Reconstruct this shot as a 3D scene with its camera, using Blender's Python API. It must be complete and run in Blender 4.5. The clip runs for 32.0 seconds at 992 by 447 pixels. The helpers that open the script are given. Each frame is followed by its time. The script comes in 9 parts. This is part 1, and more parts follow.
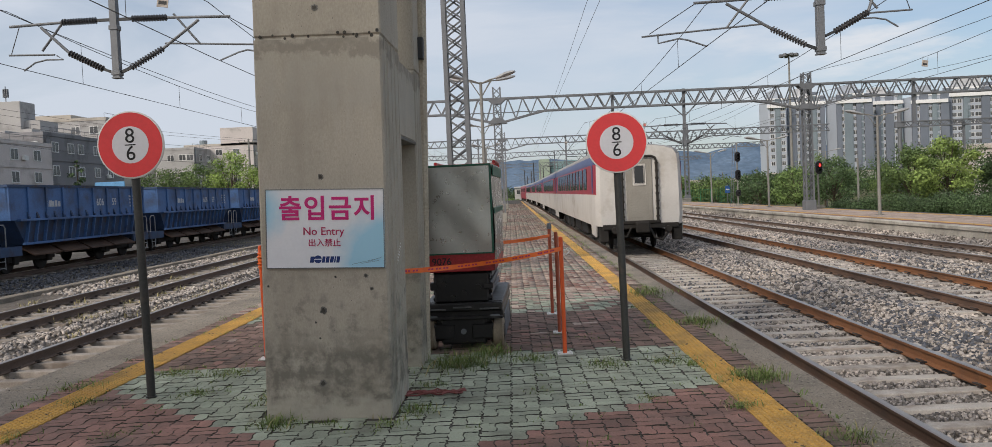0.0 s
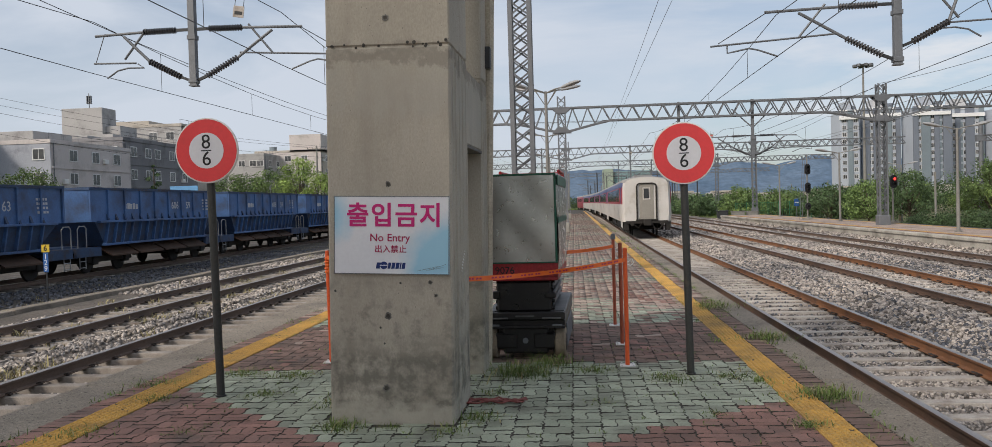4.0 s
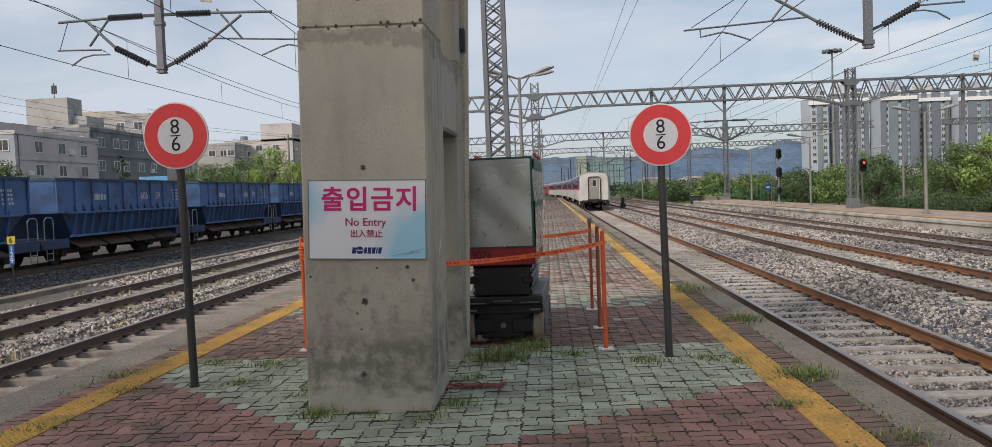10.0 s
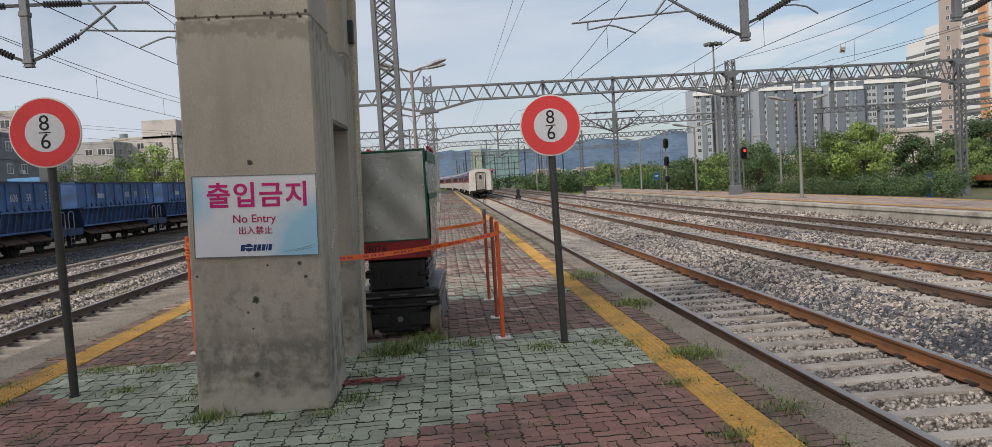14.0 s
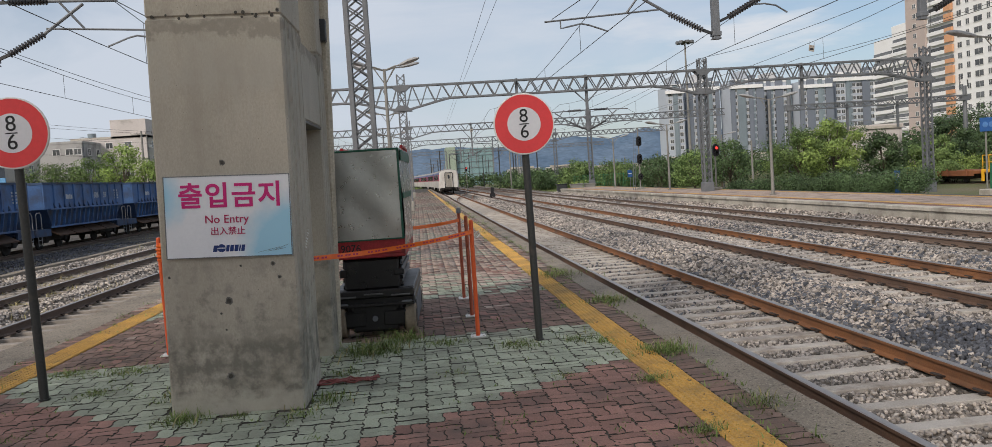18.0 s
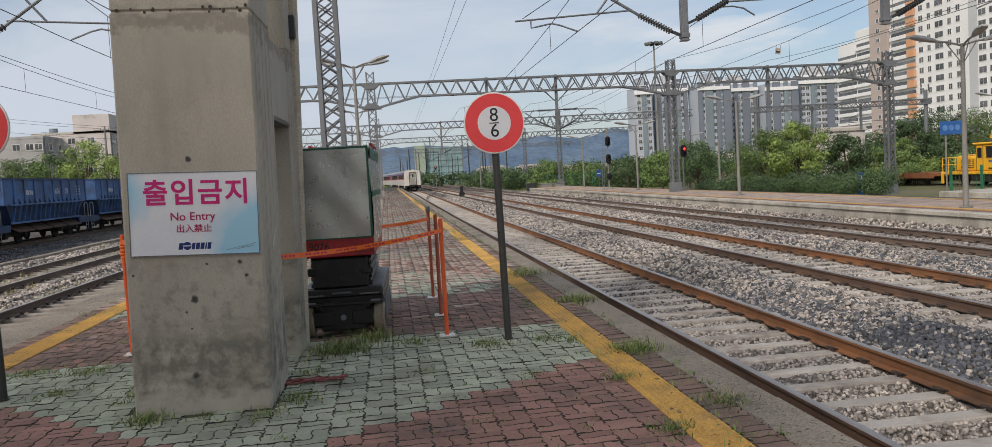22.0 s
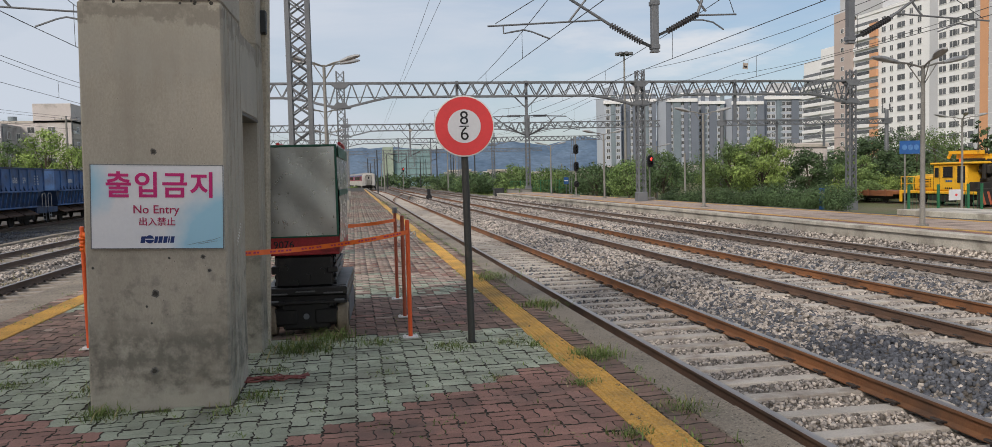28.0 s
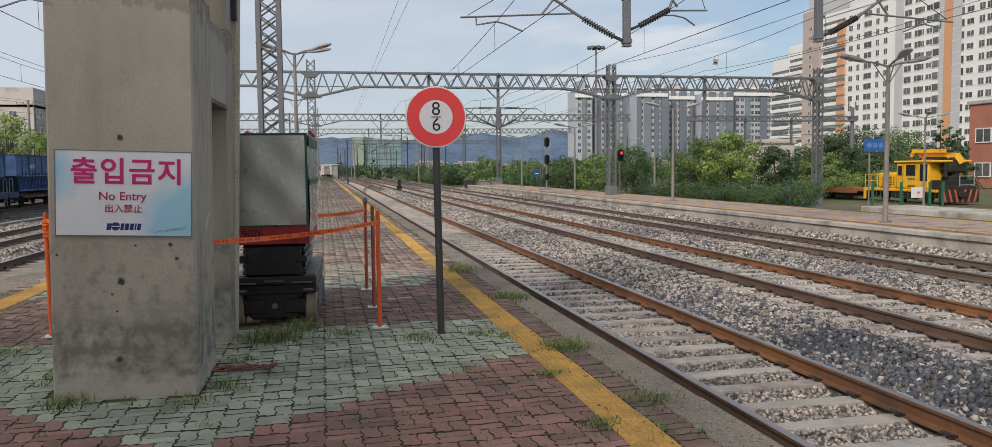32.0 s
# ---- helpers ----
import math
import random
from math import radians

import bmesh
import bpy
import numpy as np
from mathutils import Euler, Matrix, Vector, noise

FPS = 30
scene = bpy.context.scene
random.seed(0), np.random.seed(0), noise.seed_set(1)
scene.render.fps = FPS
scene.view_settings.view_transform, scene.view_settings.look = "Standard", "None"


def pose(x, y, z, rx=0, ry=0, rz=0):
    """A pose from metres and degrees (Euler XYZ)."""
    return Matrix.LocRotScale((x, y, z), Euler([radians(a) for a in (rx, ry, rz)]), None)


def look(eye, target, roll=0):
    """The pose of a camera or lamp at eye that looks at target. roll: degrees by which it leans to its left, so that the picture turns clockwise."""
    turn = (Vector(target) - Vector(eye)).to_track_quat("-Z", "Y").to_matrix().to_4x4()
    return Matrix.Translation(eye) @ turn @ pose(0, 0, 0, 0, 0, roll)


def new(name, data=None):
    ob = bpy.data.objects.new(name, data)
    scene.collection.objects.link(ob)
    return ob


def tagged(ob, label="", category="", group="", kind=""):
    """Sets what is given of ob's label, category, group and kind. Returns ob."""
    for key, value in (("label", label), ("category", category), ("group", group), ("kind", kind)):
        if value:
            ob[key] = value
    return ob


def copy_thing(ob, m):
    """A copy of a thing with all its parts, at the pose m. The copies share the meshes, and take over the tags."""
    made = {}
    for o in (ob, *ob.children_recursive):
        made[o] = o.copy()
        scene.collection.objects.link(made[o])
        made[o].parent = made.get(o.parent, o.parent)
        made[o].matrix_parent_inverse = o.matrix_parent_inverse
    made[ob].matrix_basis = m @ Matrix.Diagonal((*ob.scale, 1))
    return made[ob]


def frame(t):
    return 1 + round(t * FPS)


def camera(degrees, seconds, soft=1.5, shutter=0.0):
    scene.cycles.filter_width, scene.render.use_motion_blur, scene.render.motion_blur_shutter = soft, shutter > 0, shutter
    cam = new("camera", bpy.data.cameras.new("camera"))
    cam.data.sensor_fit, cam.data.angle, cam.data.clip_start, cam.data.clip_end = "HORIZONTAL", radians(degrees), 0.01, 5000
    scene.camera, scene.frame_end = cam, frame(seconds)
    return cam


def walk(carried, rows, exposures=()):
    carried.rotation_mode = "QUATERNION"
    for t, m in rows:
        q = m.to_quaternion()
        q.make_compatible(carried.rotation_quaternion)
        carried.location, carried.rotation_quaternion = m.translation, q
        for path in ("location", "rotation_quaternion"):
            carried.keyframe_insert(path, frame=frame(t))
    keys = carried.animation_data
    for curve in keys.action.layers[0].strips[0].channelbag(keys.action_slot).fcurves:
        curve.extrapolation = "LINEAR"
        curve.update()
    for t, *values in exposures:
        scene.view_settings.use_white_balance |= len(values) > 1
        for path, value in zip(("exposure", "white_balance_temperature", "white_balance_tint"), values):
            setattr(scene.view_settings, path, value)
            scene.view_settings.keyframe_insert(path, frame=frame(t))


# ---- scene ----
cam = camera(62.0, 32.0, soft=0.4)
PATH = [  # seconds, x, y, z, tilt, lean, turn
    (0.0, 0.034, -0.013, 1.640, 87.91, 2.54, 1.06),
    (0.5, 0.024, -0.019, 1.643, 87.98, 2.35, 1.75),
    (1.0, 0.019, -0.018, 1.642, 88.07, 2.29, 2.32),
    (1.5, 0.024, -0.025, 1.647, 88.09, 2.18, 3.09),
    (2.0, 0.031, -0.022, 1.644, 88.12, 2.18, 3.74),
    (2.5, 0.024, -0.014, 1.646, 88.19, 1.96, 4.28),
    (3.0, 0.021, -0.019, 1.639, 88.41, 1.89, 4.73),
    (3.5, 0.019, -0.021, 1.641, 88.55, 1.80, 5.06),
    (5.5, 0.006, -0.025, 1.642, 89.12, 1.21, 6.29),
    (6.0, 0.004, -0.020, 1.642, 89.19, 1.12, 6.45),
    (6.5, 0.006, -0.027, 1.642, 89.27, 1.03, 6.66),
    (7.0, 0.009, -0.026, 1.640, 89.22, 1.07, 6.78),
    (7.5, 0.000, -0.028, 1.634, 89.28, 1.06, 6.72),
    (8.0, -0.005, -0.010, 1.626, 88.63, 1.24, 6.46),
    (8.5, -0.006, 0.009, 1.614, 88.21, 1.56, 5.52),
    (9.0, -0.011, 0.024, 1.612, 88.16, 1.73, 5.24),
    (9.5, -0.016, 0.045, 1.607, 87.92, 1.95, 4.97),
    (10.0, -0.017, 0.049, 1.604, 87.79, 2.22, 3.58),
    (10.5, 0.003, 0.064, 1.599, 87.35, 3.38, 1.29),
    (11.0, 0.003, 0.058, 1.602, 86.97, 3.61, -0.96),
    (11.5, -0.007, 0.049, 1.601, 86.98, 3.55, -1.65),
    (12.0, -0.014, 0.041, 1.596, 87.05, 3.52, -2.49),
    (12.5, -0.013, 0.043, 1.600, 87.03, 3.37, -2.94),
    (13.0, -0.009, 0.043, 1.598, 87.00, 3.32, -3.17),
    (13.5, 0.000, 0.041, 1.592, 87.05, 3.40, -3.44),
    (14.0, 0.007, 0.038, 1.589, 86.98, 3.44, -3.63),
    (14.5, 0.001, 0.035, 1.591, 86.94, 3.42, -3.73),
    (16.5, 0.015, 0.034, 1.593, 86.76, 3.79, -4.43),
    (17.0, 0.018, 0.032, 1.589, 86.73, 3.84, -4.77),
    (17.5, 0.011, 0.024, 1.591, 86.74, 3.79, -5.06),
    (18.0, 0.008, 0.019, 1.592, 86.75, 3.75, -5.42),
    (18.5, 0.005, 0.022, 1.593, 86.76, 3.71, -5.77),
    (19.0, 0.007, 0.029, 1.592, 86.76, 3.70, -6.03),
    (19.5, 0.003, 0.019, 1.592, 86.83, 3.58, -6.30),
    (20.0, 0.008, 0.016, 1.595, 86.82, 3.54, -6.52),
    (20.5, 0.007, 0.025, 1.595, 86.81, 3.46, -6.77),
    (21.0, 0.007, 0.020, 1.597, 86.76, 3.38, -6.98),
    (21.5, 0.002, 0.022, 1.592, 86.69, 3.39, -7.28),
    (22.0, 0.004, 0.024, 1.592, 86.55, 3.32, -7.54),
    (22.5, 0.006, 0.020, 1.589, 86.37, 3.32, -7.86),
    (23.0, 0.009, 0.031, 1.589, 86.21, 3.25, -8.14),
    (23.5, 0.015, 0.029, 1.587, 86.07, 3.24, -8.39),
    (24.0, 0.011, 0.027, 1.587, 85.96, 3.16, -8.60),
    (24.5, 0.008, 0.022, 1.590, 85.82, 3.05, -8.87),
    (26.5, -0.000, 0.016, 1.593, 85.86, 2.61, -9.57),
    (27.0, -0.001, 0.016, 1.592, 85.89, 2.37, -9.73),
    (27.5, -0.007, -0.006, 1.589, 86.54, 1.92, -9.71),
    (28.0, -0.006, 0.004, 1.584, 86.77, 1.43, -9.78),
    (28.5, -0.012, 0.011, 1.582, 86.76, 1.21, -10.00),
    (29.0, -0.012, 0.001, 1.583, 86.75, 1.09, -10.34),
    (29.5, -0.011, -0.001, 1.581, 86.73, 1.04, -10.67),
    (30.0, -0.012, 0.013, 1.581, 86.59, 0.86, -10.96),
    (30.5, -0.011, 0.007, 1.583, 86.48, 0.78, -11.20),
    (31.0, -0.013, 0.005, 1.584, 86.37, 0.69, -11.44),
    (31.5, -0.015, -0.001, 1.581, 86.27, 0.63, -11.68),
    (32.0, -0.013, -0.012, 1.580, 86.18, 0.62, -11.80),
]
walk(cam, [(t, pose(*p)) for t, *p in PATH], [(0.0, 0.0), (9.0, 0.0), (12.0, -0.04), (32.0, -0.05)])
SUN_EL, SUN_AZ, SUN_POWER, SUN_WIDE = 34.0, 218.0, 2.5, 12.0
SKY, CLOUD, SUN_CLOUD = 0.11, (5.68, 6.18, 7.02, 1.0), (8.8, 8.3, 7.9, 1.0)
# ---------------------------------------------------------------- world and sun
world = bpy.data.worlds.new("world")
scene.world = world
world.use_nodes = True
wn, wl = world.node_tree.nodes, world.node_tree.links
wn.clear()
w_out, w_bg = wn.new("ShaderNodeOutputWorld"), wn.new("ShaderNodeBackground")
w_sky = wn.new("ShaderNodeTexSky")
w_sky.sky_type, w_sky.sun_disc = "NISHITA", False
w_sky.sun_elevation, w_sky.sun_rotation = radians(SUN_EL), radians(SUN_AZ)
w_sky.air_density, w_sky.dust_density, w_sky.ozone_density = 1.0, 1.5, 2.0
w_co, w_map = wn.new("ShaderNodeTexCoord"), wn.new("ShaderNodeMapping")
w_map.inputs["Scale"].default_value = (1.2, 1.2, 5.0)
w_noise = wn.new("ShaderNodeTexNoise")
w_noise.inputs["Scale"].default_value, w_noise.inputs["Detail"].default_value = 1.7, 9.0
w_noise.inputs["Roughness"].default_value, w_noise.inputs["Distortion"].default_value = 0.55, 0.5
w_ramp = wn.new("ShaderNodeValToRGB")
w_ramp.color_ramp.elements[0].position, w_ramp.color_ramp.elements[1].position = 0.30, 0.66
w_ramp.color_ramp.elements[0].color = (0.12, 0.12, 0.12, 1)
w_ramp.color_ramp.elements[1].color = (0.95, 0.95, 0.95, 1)
w_mix = wn.new("ShaderNodeMix")
w_mix.data_type = "RGBA"
w_dot, w_near, w_tint = wn.new("ShaderNodeVectorMath"), wn.new("ShaderNodeMapRange"), wn.new("ShaderNodeMix")
w_dot.operation = "DOT_PRODUCT"
w_dot.inputs[1].default_value = (math.sin(radians(SUN_AZ)) * math.cos(radians(SUN_EL)), math.cos(radians(SUN_AZ)) * math.cos(radians(SUN_EL)), math.sin(radians(SUN_EL)))
w_near.inputs["From Min"].default_value, w_near.inputs["From Max"].default_value = 0.15, 1.0
w_tint.data_type = "RGBA"
w_tint.inputs["A"].default_value, w_tint.inputs["B"].default_value = CLOUD, SUN_CLOUD
wl.new(w_co.outputs["Generated"], w_dot.inputs[0])
wl.new(w_dot.outputs["Value"], w_near.inputs["Value"])
wl.new(w_near.outputs["Result"], w_tint.inputs["Factor"])
wl.new(w_tint.outputs["Result"], w_mix.inputs["B"])
wl.new(w_co.outputs["Generated"], w_map.inputs["Vector"])
wl.new(w_map.outputs["Vector"], w_noise.inputs["Vector"])
w_sep, w_bank, w_sum = wn.new("ShaderNodeSeparateXYZ"), wn.new("ShaderNodeMapRange"), wn.new("ShaderNodeMath")
w_bank.inputs["From Min"].default_value, w_bank.inputs["From Max"].default_value = -0.5, 0.7
w_bank.inputs["To Min"].default_value, w_bank.inputs["To Max"].default_value = 0.13, -0.10
wl.new(w_co.outputs["Generated"], w_sep.inputs["Vector"])
wl.new(w_sep.outputs["X"], w_bank.inputs["Value"])
wl.new(w_noise.outputs["Fac"], w_sum.inputs[0])
wl.new(w_bank.outputs["Result"], w_sum.inputs[1])
wl.new(w_sum.outputs["Value"], w_ramp.inputs["Fac"])
wl.new(w_ramp.outputs["Color"], w_mix.inputs["Factor"])
wl.new(w_sky.outputs["Color"], w_mix.inputs["A"])
w_puff = wn.new("ShaderNodeTexNoise")
w_puff.inputs["Scale"].default_value, w_puff.inputs["Detail"].default_value, w_puff.inputs["Roughness"].default_value = 4.2, 10.0, 0.58
w_edge, w_side, w_mul = wn.new("ShaderNodeMapRange"), wn.new("ShaderNodeMapRange"), wn.new("ShaderNodeMath")
w_edge.inputs["From Min"].default_value, w_edge.inputs["From Max"].default_value, w_edge.inputs["To Max"].default_value = 0.50, 0.66, 0.75
w_side.inputs["From Min"].default_value, w_side.inputs["From Max"].default_value = 0.05, 0.40
w_mul.operation = "MULTIPLY"
w_heap = wn.new("ShaderNodeMix")
w_heap.data_type = "RGBA"
w_heap.inputs["B"].default_value = (7.3, 7.35, 7.6, 1.0)
wl.new(w_map.outputs["Vector"], w_puff.inputs["Vector"])
wl.new(w_puff.outputs["Fac"], w_edge.inputs["Value"])
wl.new(w_sep.outputs["X"], w_side.inputs["Value"])
wl.new(w_edge.outputs["Result"], w_mul.inputs[0])
wl.new(w_side.outputs["Result"], w_mul.inputs[1])
wl.new(w_mul.outputs["Value"], w_heap.inputs["Factor"])
wl.new(w_mix.outputs["Result"], w_heap.inputs["A"])
wl.new(w_heap.outputs["Result"], w_bg.inputs["Color"])
wl.new(w_bg.outputs["Background"], w_out.inputs["Surface"])
w_bg.inputs["Strength"].default_value = SKY

sun = new("sun", bpy.data.lights.new("sun", "SUN"))
sun.data.energy, sun.data.angle, sun.data.color = SUN_POWER, radians(SUN_WIDE), (1.0, 0.902, 0.80)
sun_way = Vector((math.sin(radians(SUN_AZ)) * math.cos(radians(SUN_EL)), math.cos(radians(SUN_AZ)) * math.cos(radians(SUN_EL)), math.sin(radians(SUN_EL))))
sun.matrix_world = look(sun_way * 100, (0, 0, 0))


# ---------------------------------------------------------------- materials
def rgba(c):
    return (c[0], c[1], c[2], 1.0)


def surf(name, a, b, scale=3.0, fine=40.0, rough=0.8, metal=0.0, bump=0.15, grain=0.25, dirt=None, dirt_scale=1.2, dirt_amount=0.5, vary=0.0, island=0.0, spec=0.4, depth=0.01, stretch=(1, 1, 1), specks=(), laid=False):
    """A surface of two mixed colours at a large scale, a fine grain, stains with a shape of their own, and fine relief.
    laid: the pattern runs on over all the pieces laid side by side, instead of starting anew on each."""
    m = bpy.data.materials.new(name)
    m.use_nodes = True
    n, l = m.node_tree.nodes, m.node_tree.links
    p = n["Principled BSDF"]
    co, mp = n.new("ShaderNodeTexCoord"), n.new("ShaderNodeMapping")
    mp.inputs["Scale"].default_value = stretch
    l.new(n.new("ShaderNodeNewGeometry").outputs["Position"] if laid else co.outputs["Object"], mp.inputs["Vector"])

    def noisy(s, d, r=0.55):
        t = n.new("ShaderNodeTexNoise")
        t.inputs["Scale"].default_value, t.inputs["Detail"].default_value, t.inputs["Roughness"].default_value = s, d, r
        l.new(mp.outputs["Vector"], t.inputs["Vector"])
        return t.outputs["Fac"]

    def ramp(src, lo, hi):
        r = n.new("ShaderNodeMapRange")
        r.inputs["From Min"].default_value, r.inputs["From Max"].default_value = lo, hi
        l.new(src, r.inputs["Value"])
        return r.outputs["Result"]

    def mix(fac, ca, cb, mode="MIX"):
        x = n.new("ShaderNodeMix")
        x.data_type, x.blend_type = "RGBA", mode
        for key, v in (("Factor", fac), ("A", ca), ("B", cb)):
            if isinstance(v, (int, float)):
                x.inputs[key].default_value = v
            elif isinstance(v, tuple):
                x.inputs[key].default_value = v
            else:
                l.new(v, x.inputs[key])
        return x.outputs["Result"]

    col = mix(ramp(noisy(scale, 5), 0.35, 0.65), rgba(a), rgba(b))
    g = noisy(fine, 4, 0.7)
    if grain:
        k = n.new("ShaderNodeMapRange")
        k.inputs["From Min"].default_value, k.inputs["From Max"].default_value = 0.3, 0.7
        k.inputs["To Min"].default_value, k.inputs["To Max"].default_value = 1 - grain, 1 + grain
        l.new(g, k.inputs["Value"])
        hsv = n.new("ShaderNodeHueSaturation")
        l.new(col, hsv.inputs["Color"])
        l.new(k.outputs["Result"], hsv.inputs["Value"])
        col = hsv.outputs["Color"]
    if dirt:
        col = mix(ramp(noisy(dirt_scale, 8, 0.65), 0.62 - 0.25 * dirt_amount, 0.72), col, rgba(dirt))
    for c, s, lo in specks:
        col = mix(ramp(noisy(s, 2, 0.5), lo, lo + 0.05), col, rgba(c))
    for amount, node, out in ((vary, "ShaderNodeObjectInfo", "Random"), (island, "ShaderNodeNewGeometry", "Random Per Island")):
        if amount:
            o = n.new(node)
            k = n.new("ShaderNodeMapRange")
            k.inputs["To Min"].default_value, k.inputs["To Max"].default_value = 1 - amount, 1 + amount
            l.new(o.outputs[out], k.inputs["Value"])
            hsv = n.new("ShaderNodeHueSaturation")
            l.new(col, hsv.inputs["Color"])
            l.new(k.outputs["Result"], hsv.inputs["Value"])
            col = hsv.outputs["Color"]
    l.new(col, p.inputs["Base Color"])
    p.inputs["Metallic"].default_value, p.inputs["Specular IOR Level"].default_value = metal, spec
    r = n.new("ShaderNodeMapRange")
    r.inputs["To Min"].default_value, r.inputs["To Max"].default_value = max(0.03, rough - 0.12), min(1, rough + 0.12)
    l.new(g, r.inputs["Value"])
    l.new(r.outputs["Result"], p.inputs["Roughness"])
    if bump:
        bp = n.new("ShaderNodeBump")
        bp.inputs["Strength"].default_value, bp.inputs["Distance"].default_value = bump, depth
        l.new(g, bp.inputs["Height"])
        l.new(bp.outputs["Normal"], p.inputs["Normal"])
    return m


def glow(name, c, strength):
    m = surf(name, c, c, grain=0, bump=0, rough=0.3)
    p = m.node_tree.nodes["Principled BSDF"]
    p.inputs["Emission Color"].default_value, p.inputs["Emission Strength"].default_value = rgba(c), strength
    return m


def glassy(name, c, rough=0.08):
    m = surf(name, c, c, scale=0.6, grain=0.1, bump=0.0, rough=rough, spec=0.7)
    return m


CONCRETE = surf("concrete", (0.345, 0.33, 0.295), (0.265, 0.254, 0.226), scale=2.2, fine=75, rough=0.88, bump=0.35, grain=0.2, dirt=(0.19, 0.18, 0.158), dirt_scale=1.5, dirt_amount=0.5, stretch=(1.0, 1.0, 0.6), depth=0.006, specks=(((0.10, 0.095, 0.083), 55, 0.665), ((0.12, 0.115, 0.10), 95, 0.66)))
CONCRETE_DARK = surf("concrete_dark", (0.17, 0.165, 0.15), (0.12, 0.115, 0.105), scale=1.5, fine=50, bump=0.3, grain=0.2)
COPING = surf("coping_concrete", (0.315, 0.27, 0.215), (0.235, 0.2, 0.16), scale=0.9, fine=70, bump=0.9, grain=0.4, dirt=(0.115, 0.105, 0.088), dirt_scale=0.8, dirt_amount=0.5, rough=0.9, specks=(((0.36, 0.32, 0.26), 45, 0.62), ((0.06, 0.052, 0.044), 38, 0.63)))
WALL_WHITE = surf("painted_concrete", (0.55, 0.52, 0.46), (0.42, 0.39, 0.34), scale=0.5, fine=25, bump=0.3, grain=0.2, dirt=(0.20, 0.18, 0.15), dirt_scale=0.9, dirt_amount=0.7, rough=0.9)
PAVER_GREEN = surf("paver_green", (0.36, 0.39, 0.30), (0.265, 0.292, 0.225), scale=2.0, fine=90, bump=0.4, grain=0.22, dirt=(0.15, 0.15, 0.12), dirt_scale=1.4, dirt_amount=0.5, vary=0.2, island=0.2, specks=(((0.035, 0.03, 0.025), 17, 0.70),), rough=0.9, laid=True)
PAVER_RED = surf("paver_red", (0.305, 0.165, 0.132), (0.222, 0.125, 0.102), scale=2.0, fine=90, bump=0.4, grain=0.25, dirt=(0.12, 0.09, 0.076), dirt_scale=1.5, dirt_amount=0.6, specks=(((0.03, 0.026, 0.022), 17, 0.70),), vary=0.22, island=0.22, rough=0.9, laid=True)
PAVER_GREY = surf("paver_grey", (0.44, 0.345, 0.285), (0.33, 0.255, 0.212), scale=2.0, fine=90, bump=0.4, grain=0.25, dirt=(0.12, 0.095, 0.078), dirt_scale=1.2, dirt_amount=0.5, vary=0.12, island=0.14, rough=0.9, laid=True)
PAVER_BROWN = surf("paver_brown", (0.225, 0.142, 0.112), (0.158, 0.106, 0.086), scale=2.0, fine=90, bump=0.4, grain=0.25, dirt=(0.085, 0.07, 0.058), dirt_scale=1.4, dirt_amount=0.6, vary=0.2, island=0.22, rough=0.9, laid=True)
PAVER_BED = surf("paver_bed", (0.07, 0.062, 0.05), (0.035, 0.032, 0.026), scale=3, fine=80, bump=0.4)
TACTILE = surf("tactile_yellow", (0.62, 0.365, 0.088), (0.51, 0.30, 0.08), scale=1.4, fine=60, bump=0.3, grain=0.22, dirt=(0.24, 0.17, 0.075), dirt_scale=1.3, dirt_amount=0.55, specks=(((0.10, 0.075, 0.045), 14, 0.66),), vary=0.05, island=0.05, laid=True)
SLEEPER = surf("sleeper_concrete", (0.47, 0.435, 0.395), (0.385, 0.35, 0.31), scale=2.5, fine=60, bump=0.3, grain=0.18, dirt=(0.20, 0.16, 0.13), dirt_scale=2.0, dirt_amount=0.5, vary=0.12, island=0.12, rough=0.9, laid=True)
SLEEPER_OLD = surf("old_sleeper_concrete", (0.33, 0.295, 0.26), (0.25, 0.225, 0.198), scale=2.5, fine=60, bump=0.3, grain=0.2, dirt=(0.15, 0.12, 0.098), dirt_scale=2.0, dirt_amount=0.6, vary=0.15, island=0.15, rough=0.9, laid=True)
RAIL_RUST = surf("rail_rust", (0.27, 0.12, 0.05), (0.185, 0.084, 0.04), scale=1.2, fine=70, bump=0.25, grain=0.25, rough=0.75, dirt=(0.085, 0.055, 0.04), dirt_scale=0.7, dirt_amount=0.5)
RAIL_BROWN = surf("rail_brown", (0.15, 0.088, 0.058), (0.10, 0.062, 0.045), scale=1.2, fine=70, bump=0.25, grain=0.25, rough=0.75, dirt=(0.06, 0.045, 0.037), dirt_scale=0.7, dirt_amount=0.5)
RAIL_TOP = surf("rail_top", (0.44, 0.40, 0.37), (0.34, 0.29, 0.26), scale=0.7, fine=50, metal=0.9, rough=0.38, bump=0.05, grain=0.15)
RAIL_DARK = surf("rail_dark", (0.165, 0.115, 0.088), (0.12, 0.088, 0.07), scale=1.0, fine=60, bump=0.2, rough=0.8)
CLIP = surf("rail_clip", (0.06, 0.045, 0.038), (0.04, 0.033, 0.03), rough=0.7)
STONE = surf("ballast_stone", (0.42, 0.372, 0.328), (0.23, 0.212, 0.2), scale=0.5, fine=30, bump=0.4, grain=0.2, dirt=(0.115, 0.12, 0.125), dirt_scale=0.28, dirt_amount=0.35, island=0.75, rough=0.9)
